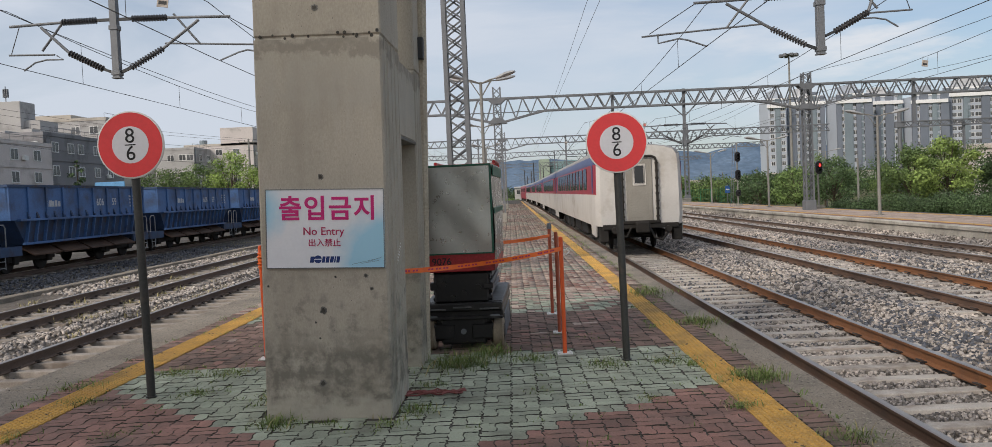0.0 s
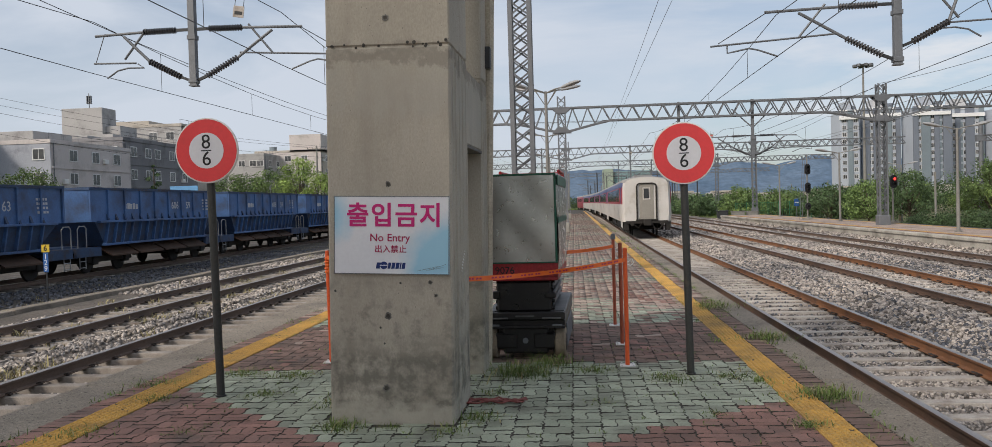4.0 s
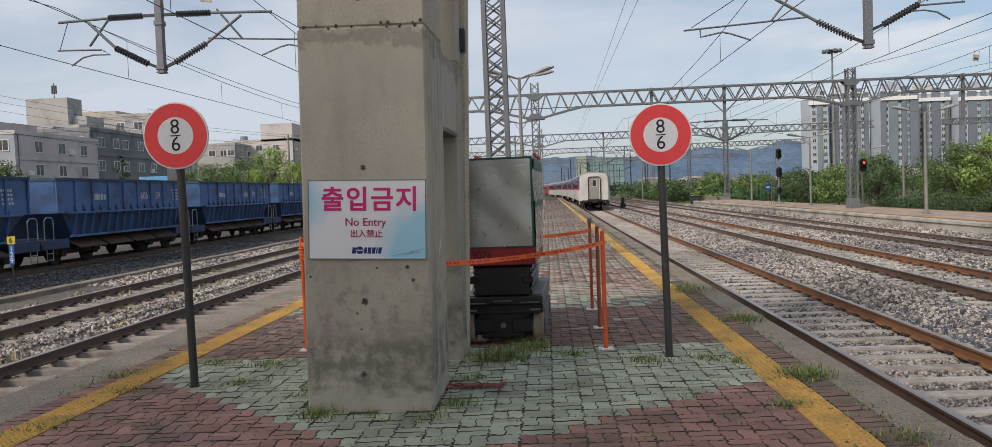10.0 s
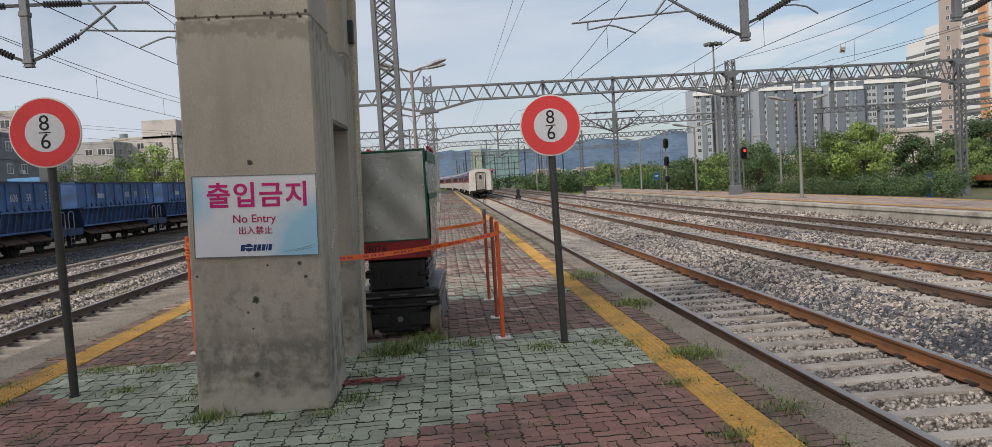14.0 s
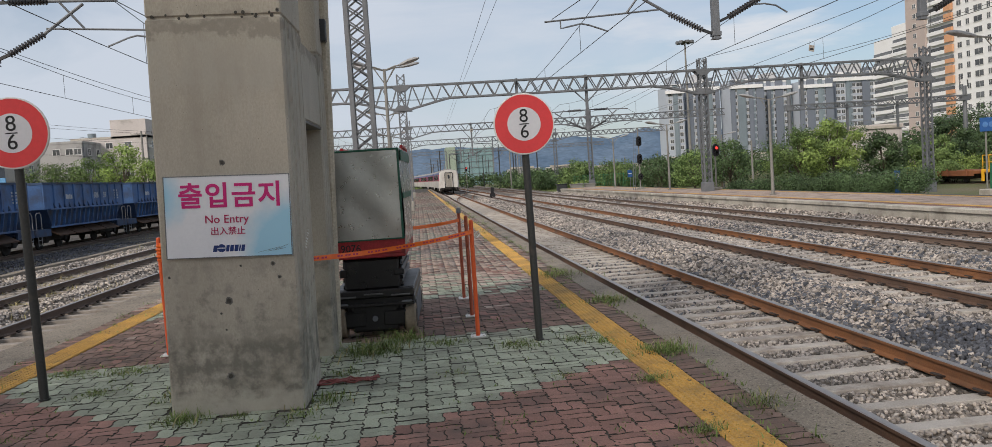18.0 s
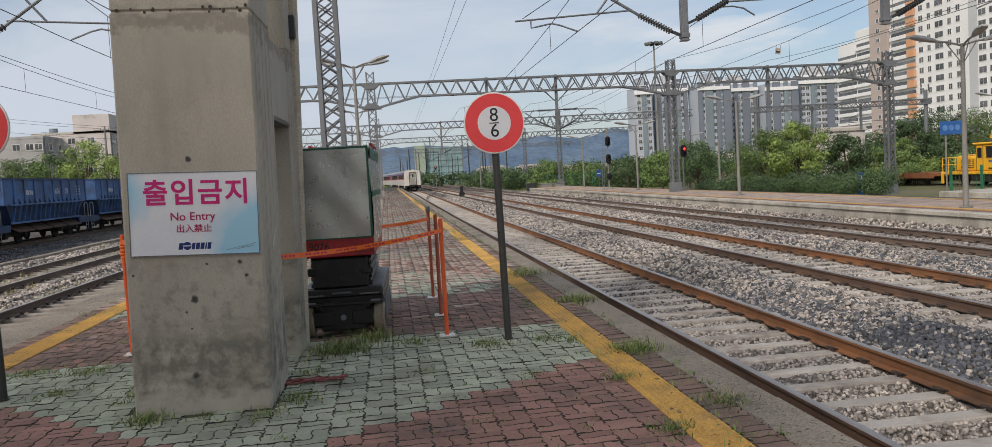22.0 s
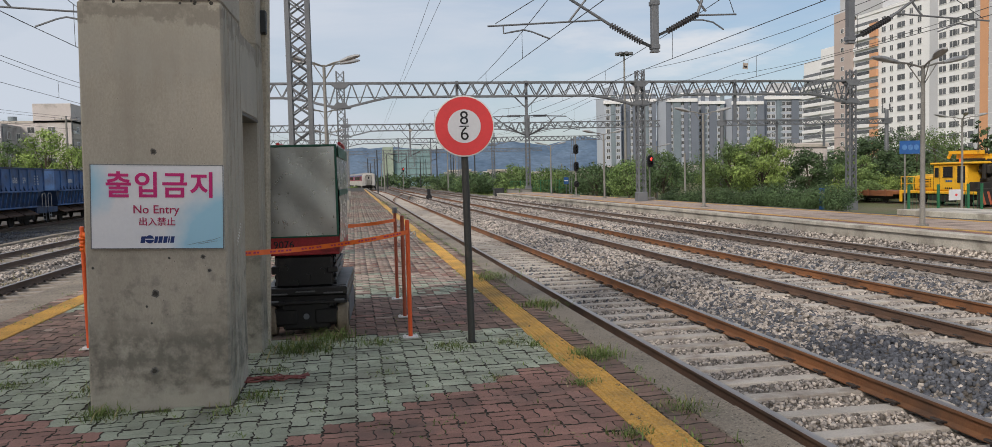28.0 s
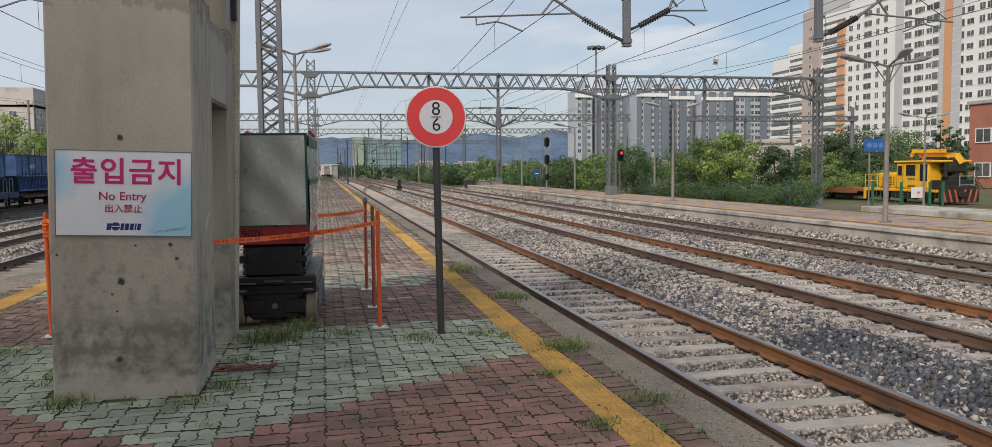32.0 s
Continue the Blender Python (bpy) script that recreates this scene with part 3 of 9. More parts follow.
# ---------------------------------------------------------------- loose stones of the ballast
def stones(name, areas, seed, label, mat=None):
    rng = np.random.default_rng(seed)
    cube = np.array([(x, y, z) for z in (-1, 1) for y in (-1, 1) for x in (-1, 1)], dtype=np.float32)
    quads = np.array([(0, 2, 3, 1), (4, 5, 7, 6), (0, 1, 5, 4), (2, 6, 7, 3), (0, 4, 6, 2), (1, 3, 7, 5)])
    tris = np.concatenate([quads[:, [0, 1, 2]], quads[:, [0, 2, 3]]])
    pos, size = [], []
    for x0, x1, y0, y1, dens, r0, r1 in areas:
        n = int((x1 - x0) * (y1 - y0) * dens)
        xy = rng.uniform((x0, y0), (x1, y1), (n, 2))
        r = rng.uniform(r0, r1, n)
        for c in (R1, R2, R3, L1, L2):
            dx = np.abs(xy[:, 0] - c)
            ph = np.abs((xy[:, 1] + 8 - 0.3 + 0.3) % 0.6 - 0.3)
            cover = 0.1 if c > 0 else 0.16 if c == L1 else 0.45
            keep = ~((dx < 1.22) & (ph < 0.10) & (rng.random(len(xy)) > cover * (dx / 1.2) ** 2)) & ~(np.abs(dx - 0.752) < 0.09)
            xy, r = xy[keep], r[keep]
        pos.append(np.column_stack([xy, [bed_height(a, b) + 0.4 * s for (a, b), s in zip(xy, r)]]))
        size.append(r)
    pos, size = np.concatenate(pos), np.concatenate(size)
    n = len(pos)
    v = cube[None] * rng.uniform(0.5, 1.0, (n, 8, 3)) * (size[:, None] * 0.85)[:, :, None]
    v[:, :, 2] *= 0.8
    q = rng.normal(size=(n, 4))
    q /= np.linalg.norm(q, axis=1)[:, None]
    w, x, y, z = q.T
    rot = np.stack([1 - 2 * (y * y + z * z), 2 * (x * y - z * w), 2 * (x * z + y * w), 2 * (x * y + z * w), 1 - 2 * (x * x + z * z), 2 * (y * z - x * w), 2 * (x * z - y * w), 2 * (y * z + x * w), 1 - 2 * (x * x + y * y)], 1).reshape(n, 3, 3)
    v = np.einsum("nij,nkj->nki", rot, v) + pos[:, None]
    faces = (tris[None] + 8 * np.arange(n)[:, None, None]).reshape(-1, 3)
    ob = new(name, fast_mesh(name, v.reshape(-1, 3), faces, [mat or STONE]))
    return tagged(ob, label, "gravel", kind="stuff")


stones("ballast_stones", [(6.8, 10.5, 3.2, 9.3, 420, 0.022, 0.042), (5.35, 6.8, 3.2, 9.3, 110, 0.022, 0.042), (5.35, 10.5, 9.3, 15, 420, 0.022, 0.042), (2.75, 5.35, 3.2, 15, 620, 0.014, 0.029), (2.75, 5.35, 15, 34, 170, 0.014, 0.026), (5.35, 14.1, 15, 30, 180, 0.034, 0.055), (10.5, 14.1, 8, 15, 200, 0.032, 0.052), (5.35, 14.1, 30, 48, 90, 0.042, 0.065), (5.35, 14.1, 48, 85, 30, 0.06, 0.09)], 3, "loose grey, tan and dark angular track stones")
stones("ballast_stones", [(-11.8, -7.25, 5, 22, 210, 0.026, 0.046), (-7.2, -5.72, 4, 24, 330, 0.013, 0.026), (-5.7, -4.86, 4, 24, 330, 0.013, 0.026), (-12.9, -4.9, 22, 40, 60, 0.04, 0.06)], 4, "loose grey angular track stones with weeds between")
stones("dark_stones", [(5.30, 6.1, 4.5, 13, 200, 0.022, 0.042), (5.6, 6.8, 4.0, 9.3, 330, 0.022, 0.042), (5.2, 6.9, 9, 30, 50, 0.03, 0.05), (9.6, 11.0, 12, 34, 60, 0.034, 0.055), (3.4, 4.8, 11, 20, 20, 0.025, 0.04), (-7.2, -4.85, 4, 24, 260, 0.013, 0.026)], 9, "dark blue-grey fresh track stones beside the rail", STONE_DARK)
stones("ballast_stones", [(-17.0, -13.4, 12, 45, 40, 0.02, 0.05)], 8, "scattered dark stones on the trodden siding verge", STONE_DARK)

# ---------------------------------------------------------------- platform
plat = thing("platform_1", "island platform paved with red and green interlocking blocks", "platform", kind="structure")
g = Geo()
g.box(EDGE_L + 0.03, EDGE_R - 0.03, -14, 178, -0.85, -0.07)
part("platform_body", g, COPING, plat)
g = Geo()
g.box(EDGE_L + 0.6, 2.165, -14, 178, -0.071, -0.0105)
part("paving_bed", g, PAVER_BED, plat)


def coping_row(x0, x1, seed):
    rnd = random.Random(seed)
    y = -14.0
    while y < 176:
        ln = 2.4 if y < 60 else 12.0
        g = Geo()
        g.box(x0, x1, y + 0.006, y + ln - 0.006, -0.40, rnd.uniform(-0.014, -0.004), 0.012)
        part("coping_slab", g, COPING, plat)
        y += ln


coping_row(2.172, EDGE_R, 1)
coping_row(EDGE_L, -4.215, 2)


def green_at(x, y):
    """Which blocks are green: a pointed field round the pillar, then bands across the platform."""
    if y < 8.5:
        return y > (5.40 + 0.79 * (x + 0.14) if x > -0.85 else 4.84 - 0.92 * (x + 0.85)) and (x > -1.5 or y < 8.2)
    for y0, y1, slant in ((11.2, 14.2, 1.6), (17.0, 19.2, 1.0), (22.0, 25.5, 1.5), (30.0, 36.0, 2.0), (41, 46, 2), (52, 60, 2), (75, 90, 3)):
        if y0 < y < y1 - slant * max(0.0, x - 0.5):
            return True
    return False


BW, BD, COL_X, PAIR_Y = 0.2155, 0.0993, -0.037, 5.137   # a block's module, and where the pattern starts
wave = [(0.0, 0.0), (0.2, -0.075), (0.4, -0.075), (0.6, 0.075), (0.8, 0.075), (1.0, 0.0)]
zig = [(0.0, 0.0), (0.25, -0.040), (0.45, -0.040), (0.55, 0.040), (0.75, 0.040), (1.0, 0.0)]


def block_outline(w, d):
    """A wavy interlocking block of w x d, its long sides along x."""
    gx, gy = 0.0028, 0.0032
    lo = [(w * u, d * s) for u, s in wave]
    right = [(w + w * s, d * u) for u, s in zig][1:]
    hi = [(w * u, d + d * s) for u, s in reversed(wave)][1:]
    left = [(w * s, d * u) for u, s in reversed(zig)][1:-1]
    return [((x - w / 2) * (1 - 2 * gx / w), (y - d / 2) * (1 - 2 * gy / d)) for x, y in lo + right + hi + left]


def block_shape(ring):
    nb = len(ring)
    v = [(x, y, -0.05) for x, y in ring] + [(x, y, -0.007) for x, y in ring] + [(x * 0.982, y * 0.962, 0.0) for x, y in ring]
    f = [(i, (i + 1) % nb, nb + (i + 1) % nb, nb + i) for i in range(nb)] + [(nb + i, nb + (i + 1) % nb, 2 * nb + (i + 1) % nb, 2 * nb + i) for i in range(nb)] + [tuple(range(2 * nb, 3 * nb))]
    g = Geo()
    g.v, g.f, g.m = v, f, [1] * (2 * nb) + [0]
    return g


lying = block_shape(block_outline(BW, BD))
upright = block_shape([(-y, x) for x, y in block_outline(2 * BD, BW / 2)])
shapes = (lying, upright)
block_meshes = [[g.mesh("paving_block", [m, PAVER_BED]) for m in (PAVER_RED, PAVER_GREEN)] for g in shapes]
far_q = np.array([(4, 5, 6, 7), (0, 1, 5, 4), (1, 2, 6, 5), (2, 3, 7, 6), (3, 0, 4, 7)])


def far_box(w, d):
    return np.array([(w * a * 0.483, d * b * 0.472, z) for z in (-0.05, 0.0) for a, b in ((-1, -1), (1, -1), (1, 1), (-1, 1))], dtype=np.float32)


far_shapes = (far_box(BW, BD), far_box(BW / 2, 2 * BD))


def laid_blocks():
    """Every block of the platform as (x, y, upright): basket weave between the yellow lines, plain rows beside them."""
    for i in range(-17, 8):
        x = COL_X + (i + 0.5) * BW
        y = PAIR_Y + (0 if i % 2 == 0 else -2 * BD) - 40 * 4 * BD
        while y < 120:
            if y > -8.5:
                yield x - BW / 4, y, 1
                yield x + BW / 4, y, 1
                yield x, y + 1.5 * BD, 0
                yield x, y + 2.5 * BD, 0
            y += 4 * BD
    for x in (-4.115, 2.055):
        y = -8.5
        while y < 120:
            yield x, y, 0
            y += BD


def pave():
    rnd = random.Random(11)
    near_v, near_f, near_m, singles = [], [], [], 0
    fv, ff, fm = [], [], []
    n_far = 0
    for x, y, up in laid_blocks():
        if -1.87 < x < -0.88 and 6.1 < y < 6.95 or -1.87 < x < -0.86 and 7.95 < y < 8.25:
            continue
        green = green_at(x, y) and -3.72 < x < 1.75
        z = rnd.uniform(-0.006, 0.0)
        if 2.55 < y < 14:
            m = pose(x, y, z, rnd.uniform(-0.8, 0.8), rnd.uniform(-0.7, 0.7), rnd.uniform(-1.0, 1.0))
            if -1.6 < x < 1.7 and 4.7 < y < 6.0 and singles < 300:
                singles += 1
                part("paving_block", block_meshes[up][int(green)], [], plat, at=m)
                continue
            o = len(near_v)
            near_v += [m @ Vector(v) for v in shapes[up].v]
            near_f += [tuple(k + o for k in q) for q in shapes[up].f]
            # pale blocks grow commoner with distance, putting sunlight into the paving's colour
            sunlit_pale = y > 9.0 and rnd.random() < min(0.6, 0.15 * (y - 9.0))
            # brown blocks: the edge row, and most of those from 8.3 to 12.2
            worn = x > 1.94 or (8.3 < y < 12.2 and rnd.random() < 0.85)
            near_m += [3] * (len(shapes[up].f) - 1) + [1 if green and not sunlit_pale else 4 if worn else 2 if sunlit_pale else 0]
        else:
            fv.append(far_shapes[up] + np.array((x, y, z), dtype=np.float32))
            ff.append(far_q + 8 * n_far)
            # far paving is mostly the pale blocks, its sunlit tone painted in
            fm += [0 if y < 2.6 else rnd.choice((1, 2, 2)) if green else rnd.choice((0, 2, 2))] + [3] * 4
            n_far += 1
    g = Geo()
    g.v, g.f, g.m = near_v, near_f, near_m
    tagged(part("paving_blocks", g, [PAVER_RED, PAVER_GREEN, PAVER_GREY, PAVER_BED, PAVER_BROWN], plat), kind="stuff")
    tagged(part("far_paving_blocks", fast_mesh("far_paving_blocks", np.concatenate(fv), np.concatenate(ff), [PAVER_RED, PAVER_GREEN, PAVER_GREY, PAVER_BED], fm), [], plat), kind="stuff")


# a tactile tile with rows of raised dots
tile_geo = Geo()
tile_geo.box(-0.149, 0.149, -0.149, 0.149, -0.05, 0.004, 0.002)
for k in range(6):
    for q in range(6):
        cx, cy = -0.122 + 0.049 * k, -0.122 + 0.049 * q
        tile_geo.add([(cx + 0.016 * a, cy + 0.016 * b, 0.003) for a, b in ((-1, -1), (1, -1), (1, 1), (-1, 1))] + [(cx + 0.009 * a, cy + 0.009 * b, 0.0125) for a, b in ((-1, -1), (1, -1), (1, 1), (-1, 1))],
                     [(0, 1, 5, 4), (1, 2, 6, 5), (2, 3, 7, 6), (3, 0, 4, 7), (4, 5, 6, 7)])
tile_geo.v = [(x * 0.91, y, z) for x, y, z in tile_geo.v]
tile_mesh = tile_geo.mesh("tactile_tile", [TACTILE])


def tactile(xc, seed, wide=1.0):
    rnd = random.Random(seed)
    y = -8.1
    rest = Geo()
    while y < 150:
        m = pose(xc + rnd.uniform(-0.006, 0.006), y, rnd.uniform(-0.002, 0.001), rnd.uniform(-0.12, 0.12), rnd.uniform(-0.15, 0.15), rnd.uniform(-0.5, 0.5))
        if 2.3 < y < 24:
            part("tactile_tile", tile_mesh, [], plat, at=m @ Matrix.Diagonal((wide, 1, 1, 1)))
        else:
            rest.box(xc - 0.135 * wide, xc + 0.135 * wide, y - 0.148, y + 0.148, -0.05, 0.004)
        y += 0.3
    tagged(part("far_tactile_tiles", rest, TACTILE, plat), kind="stuff")


# ---------------------------------------------------------------- opposite platform
plat2 = thing("platform_2", "low opposite platform with a stained pale concrete edge wall", "platform", kind="structure")
g = Geo()
g.box(P2_X0 + 0.05, P2_X1, -14, 82, -0.9, P2_Z - 0.02)
part("platform_body", g, [ASPHALT], plat2)
y, rnd = -14.0, random.Random(5)
while y < 80:
    g = Geo()
    g.box(P2_X0 + rnd.uniform(-0.01, 0.01), P2_X0 + 0.2, y + 0.01, y + 2.99, -0.85, P2_Z - 0.12, 0.01)
    part("wall_panel", g, WALL_WHITE, plat2)
    g = Geo()
    g.box(P2_X0 - 0.06, P2_X0 + 0.34, y + 0.008, y + 2.992, P2_Z - 0.118, P2_Z + rnd.uniform(0, 0.012), 0.015)
    part("coping_slab", g, WALL_WHITE, plat2)
    y += 3.0
for xa, xb, m in ((P2_X0 + 0.36, P2_X0 + 0.75, PAVER_RED), (P2_X0 + 0.75, P2_X0 + 1.05, TACTILE), (P2_X0 + 1.05, P2_X1 - 0.9, PAVER_GREY), (P2_X1 - 0.9, P2_X1 - 0.6, TACTILE)):
    g = Geo()
    g.box(xa + 0.004, xb - 0.004, -14, 82, P2_Z - 0.03, P2_Z - 0.004 + (0.006 if m == TACTILE else 0))
    part("paving_strip", g, m, plat2)

# low concrete trough beside the second left track
trough = thing("cable_trough", "low pale concrete cable trough along the tracks", "cable trough", kind="structure")
y = 2.0
while y < 90:
    g = Geo()
    g.box(-13.36, -13.0, y + 0.01, y + 1.99, -0.72, -0.49 + 0.01 * math.sin(y * 7), 0.012)
    part("cover_slab", g, COPING, trough)
    y += 2.0
# ---------------------------------------------------------------- concrete pillar
PIPE_BEIGE = surf("pipe_beige", (0.52, 0.46, 0.36), (0.45, 0.40, 0.31), scale=1.5, fine=40, rough=0.6, bump=0.05, dirt=(0.28, 0.24, 0.18), dirt_scale=2.0, dirt_amount=0.4)
TIE_DARK = surf("tie_hole_dark", (0.075, 0.07, 0.06), (0.045, 0.042, 0.037), scale=20, fine=90, rough=0.95, bump=0.5)


def stained(m, lo, hi, soft, colour, scale, cover, strength, stretch=(1, 1, 1)):
    """A stain between two heights of the object, with a ragged edge and holes of its own."""
    n, l = m.node_tree.nodes, m.node_tree.links
    p = n["Principled BSDF"]
    src = p.inputs["Base Color"].links[0].from_socket
    co, mp, t = n.new("ShaderNodeTexCoord"), n.new("ShaderNodeMapping"), n.new("ShaderNodeTexNoise")
    mp.inputs["Scale"].default_value = stretch
    t.inputs["Scale"].default_value, t.inputs["Detail"].default_value, t.inputs["Roughness"].default_value = scale, 8.0, 0.65
    l.new(co.outputs["Object"], mp.inputs["Vector"])
    l.new(mp.outputs["Vector"], t.inputs["Vector"])
    sep = n.new("ShaderNodeSeparateXYZ")
    l.new(co.outputs["Object"], sep.inputs["Vector"])
    wob = n.new("ShaderNodeMath")
    wob.operation = "MULTIPLY_ADD"
    wob.inputs[1].default_value = 0.5
    l.new(t.outputs["Fac"], wob.inputs[0])
    l.new(sep.outputs["Z"], wob.inputs[2])
    fac = None
    for e0, e1 in ((lo + 0.25 - soft, lo + 0.25 + soft), (hi + 0.25 + soft, hi + 0.25 - soft)):
        r = n.new("ShaderNodeMapRange")
        r.inputs["From Min"].default_value, r.inputs["From Max"].default_value = e0, e1
        l.new(wob.outputs["Value"], r.inputs["Value"])
        if fac is None:
            fac = r.outputs["Result"]
        else:
            k = n.new("ShaderNodeMath")
            k.operation = "MULTIPLY"
            l.new(fac, k.inputs[0])
            l.new(r.outputs["Result"], k.inputs[1])
            fac = k.outputs["Value"]
    r = n.new("ShaderNodeMapRange")
    r.inputs["From Min"].default_value, r.inputs["From Max"].default_value = cover - 0.10, cover + 0.10
    r.inputs["To Max"].default_value = strength
    l.new(t.outputs["Fac"], r.inputs["Value"])
    k = n.new("ShaderNodeMath")
    k.operation = "MULTIPLY"
    l.new(fac, k.inputs[0])
    l.new(r.outputs["Result"], k.inputs[1])
    x = n.new("ShaderNodeMix")
    x.data_type = "RGBA"
    x.inputs["B"].default_value = rgba(colour)
    l.new(k.outputs["Value"], x.inputs["Factor"])
    l.new(src, x.inputs["A"])
    l.new(x.outputs["Result"], p.inputs["Base Color"])
    return m


def pillar_concrete():
    m = surf("pillar_concrete", (0.44, 0.405, 0.335), (0.365, 0.336, 0.277), scale=1.6, fine=75, rough=0.88, bump=0.35, grain=0.14, dirt=(0.31, 0.28, 0.228), dirt_scale=2.1, dirt_amount=0.5, stretch=(1.0, 1.0, 0.5), depth=0.005, specks=(((0.15, 0.14, 0.12), 75, 0.70),))
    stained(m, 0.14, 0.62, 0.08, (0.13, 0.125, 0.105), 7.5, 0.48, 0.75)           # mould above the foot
    stained(m, 0.55, 1.15, 0.2, (0.13, 0.128, 0.11), 8.0, 0.60, 0.7)               # scattered mould below the board
    stained(m, -0.1, 0.16, 0.03, (0.46, 0.43, 0.36), 5.0, 0.42, 0.6)              # pale mortar film at the foot
    stained(m, 2.36, 2.74, 0.05, (0.40, 0.385, 0.335), 3.2, 0.45, 0.5, (1, 1, 0.5))   # pale run-off under the casting joint
    stained(m, 2.0, 2.6, 0.2, (0.42, 0.40, 0.35), 6.0, 0.60, 0.5, (1.6, 1.6, 0.25))   # thin pale drips
    stained(m, 2.74, 2.87, 0.02, (0.20, 0.185, 0.155), 5.0, 0.40, 0.6)             # damp line at the joint
    return m


def concrete_pillar():
    base = thing("concrete_pillar", "tall bare concrete pillar frame with a side opening, stained at its foot", "pillar", at=pose(-1.885, 6.13, 0, 0, 1.0, -1.2))
    w, d = 0.96, 2.16
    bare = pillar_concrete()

    def leg(y0, y1):
        g = Geo()
        g.box(0, w, y0, y1, -0.06, 2.868, 0.016)
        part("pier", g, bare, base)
        g = Geo()
        g.box(0.003, w - 0.003, y0 + 0.003, y1 - 0.003, 2.872, 8.2, 0.012)
        g.box(0.014, w - 0.014, y0 + 0.014, y1 - 0.014, 2.85, 2.89)
        part("upper_pier", g, bare, base)

    leg(0, 0.84)
    leg(1.80, d)
    for a, b in ((2.18, 2.83), (4.6, 5.4), (7.2, 8.18)):
        part("lintel", Geo().box(w - 0.26, w - 0.012, 0.83, 1.81, a, b, 0.015), bare, base)
        part("lintel", Geo().box(0.012, 0.26, 0.83, 1.81, a, b, 0.015), bare, base)
    part("reveal_board", Geo().box(w - 0.26, w - 0.004, 0.845, 1.795, 2.152, 2.178, 0.004), CONCRETE_DARK, base, "rough casting lip under the lintel")
    # seams that the formwork boards left on the narrow side
    for y0 in (0.085, 0.19, 0.235, 0.40, 0.56, 0.74, 1.88, 2.04):
        part("form_seam", Geo().box(w - 0.002, w + 0.004, y0, y0 + 0.012, 0.0, 2.86, 0.002), bare, base)
    # formwork tie hollows: a flat dark disc paints the pit's shade, in a chipped rim
    rnd = random.Random(8)
    for x, z, r in ((0.47, 3.08, 0.024), (0.475, 1.83, 0.021), (0.46, 0.83, 0.025), (0.44, 0.28, 0.025), (0.40, 0.74, 0.009), (0.43, 0.62, 0.008), (0.93, 2.9, 0.014), (0.79, 1.085, 0.016), (0.83, 0.985, 0.013), (0.05, 1.02, 0.01), (0.56, 1.08, 0.009)):
        g = Geo()
        k = 14
        rim = [r * rnd.uniform(0.85, 1.3) for _ in range(k)]
        pts = [(x + rim[i] * math.cos(2 * math.pi * i / k), -0.0012, z + rim[i] * math.sin(2 * math.pi * i / k)) for i in range(k)]
        pts += [(x + 0.62 * rim[i] * math.cos(2 * math.pi * i / k), -0.0032, z + 0.62 * rim[i] * math.sin(2 * math.pi * i / k)) for i in range(k)]
        g.add(pts, [(i, (i + 1) % k, k + (i + 1) % k, k + i) for i in range(k)] + [tuple(range(k, 2 * k))], 0)
        g.m = [1] * k + [0]
        part("tie_hole", g, [TIE_DARK, CONCRETE_DARK], base, "formwork tie hole drawn as a flat dark disc for its shade")
    # pits at the joint, also dark dots laid on instead of shaded hollows
    g = Geo()
    for k in range(16):
        x, z, r = rnd.uniform(0.05, w - 0.05), 2.86 + rnd.uniform(-0.014, 0.034), rnd.uniform(0.006, 0.015)
        g.lathe([(r * 0.4, 0.004), (r, -0.0008), (r * 0.6, -0.0012)], 7, (x, -0.001, z), "y")
    tagged(part("blow_holes", g, TIE_DARK, base, "small dark dots painting the shade of pits along the casting joint"), kind="stuff")
    part("downpipe", Geo().tube((w - 0.03, d + 0.06, 0), (w + 0.10, d + 0.06, 8), 0.05, n=10), PIPE_BEIGE, base, "beige rain downpipe")
    part("junction_box", Geo().box(w - 0.02, w + 0.05, d - 0.07, d + 0.03, 3.02, 3.24, 0.01), STEEL_DARK, base, "dark junction box")
    # a short run of raised dots by the opening
    g = Geo()
    for k in range(14):
        y, z = 0.42 + 0.028 * (k // 2) + rnd.uniform(-0.006, 0.006), 1.13 + 0.02 * (k // 2) + 0.028 * (k % 2)
        g.box(w - 0.002, w + 0.004, y, y + 0.012, z, z + 0.012)
    tagged(part("paint_dots", g, WHITE, base, "row of pale paint dots"), kind="stuff")
    return base


pillar = concrete_pillar()


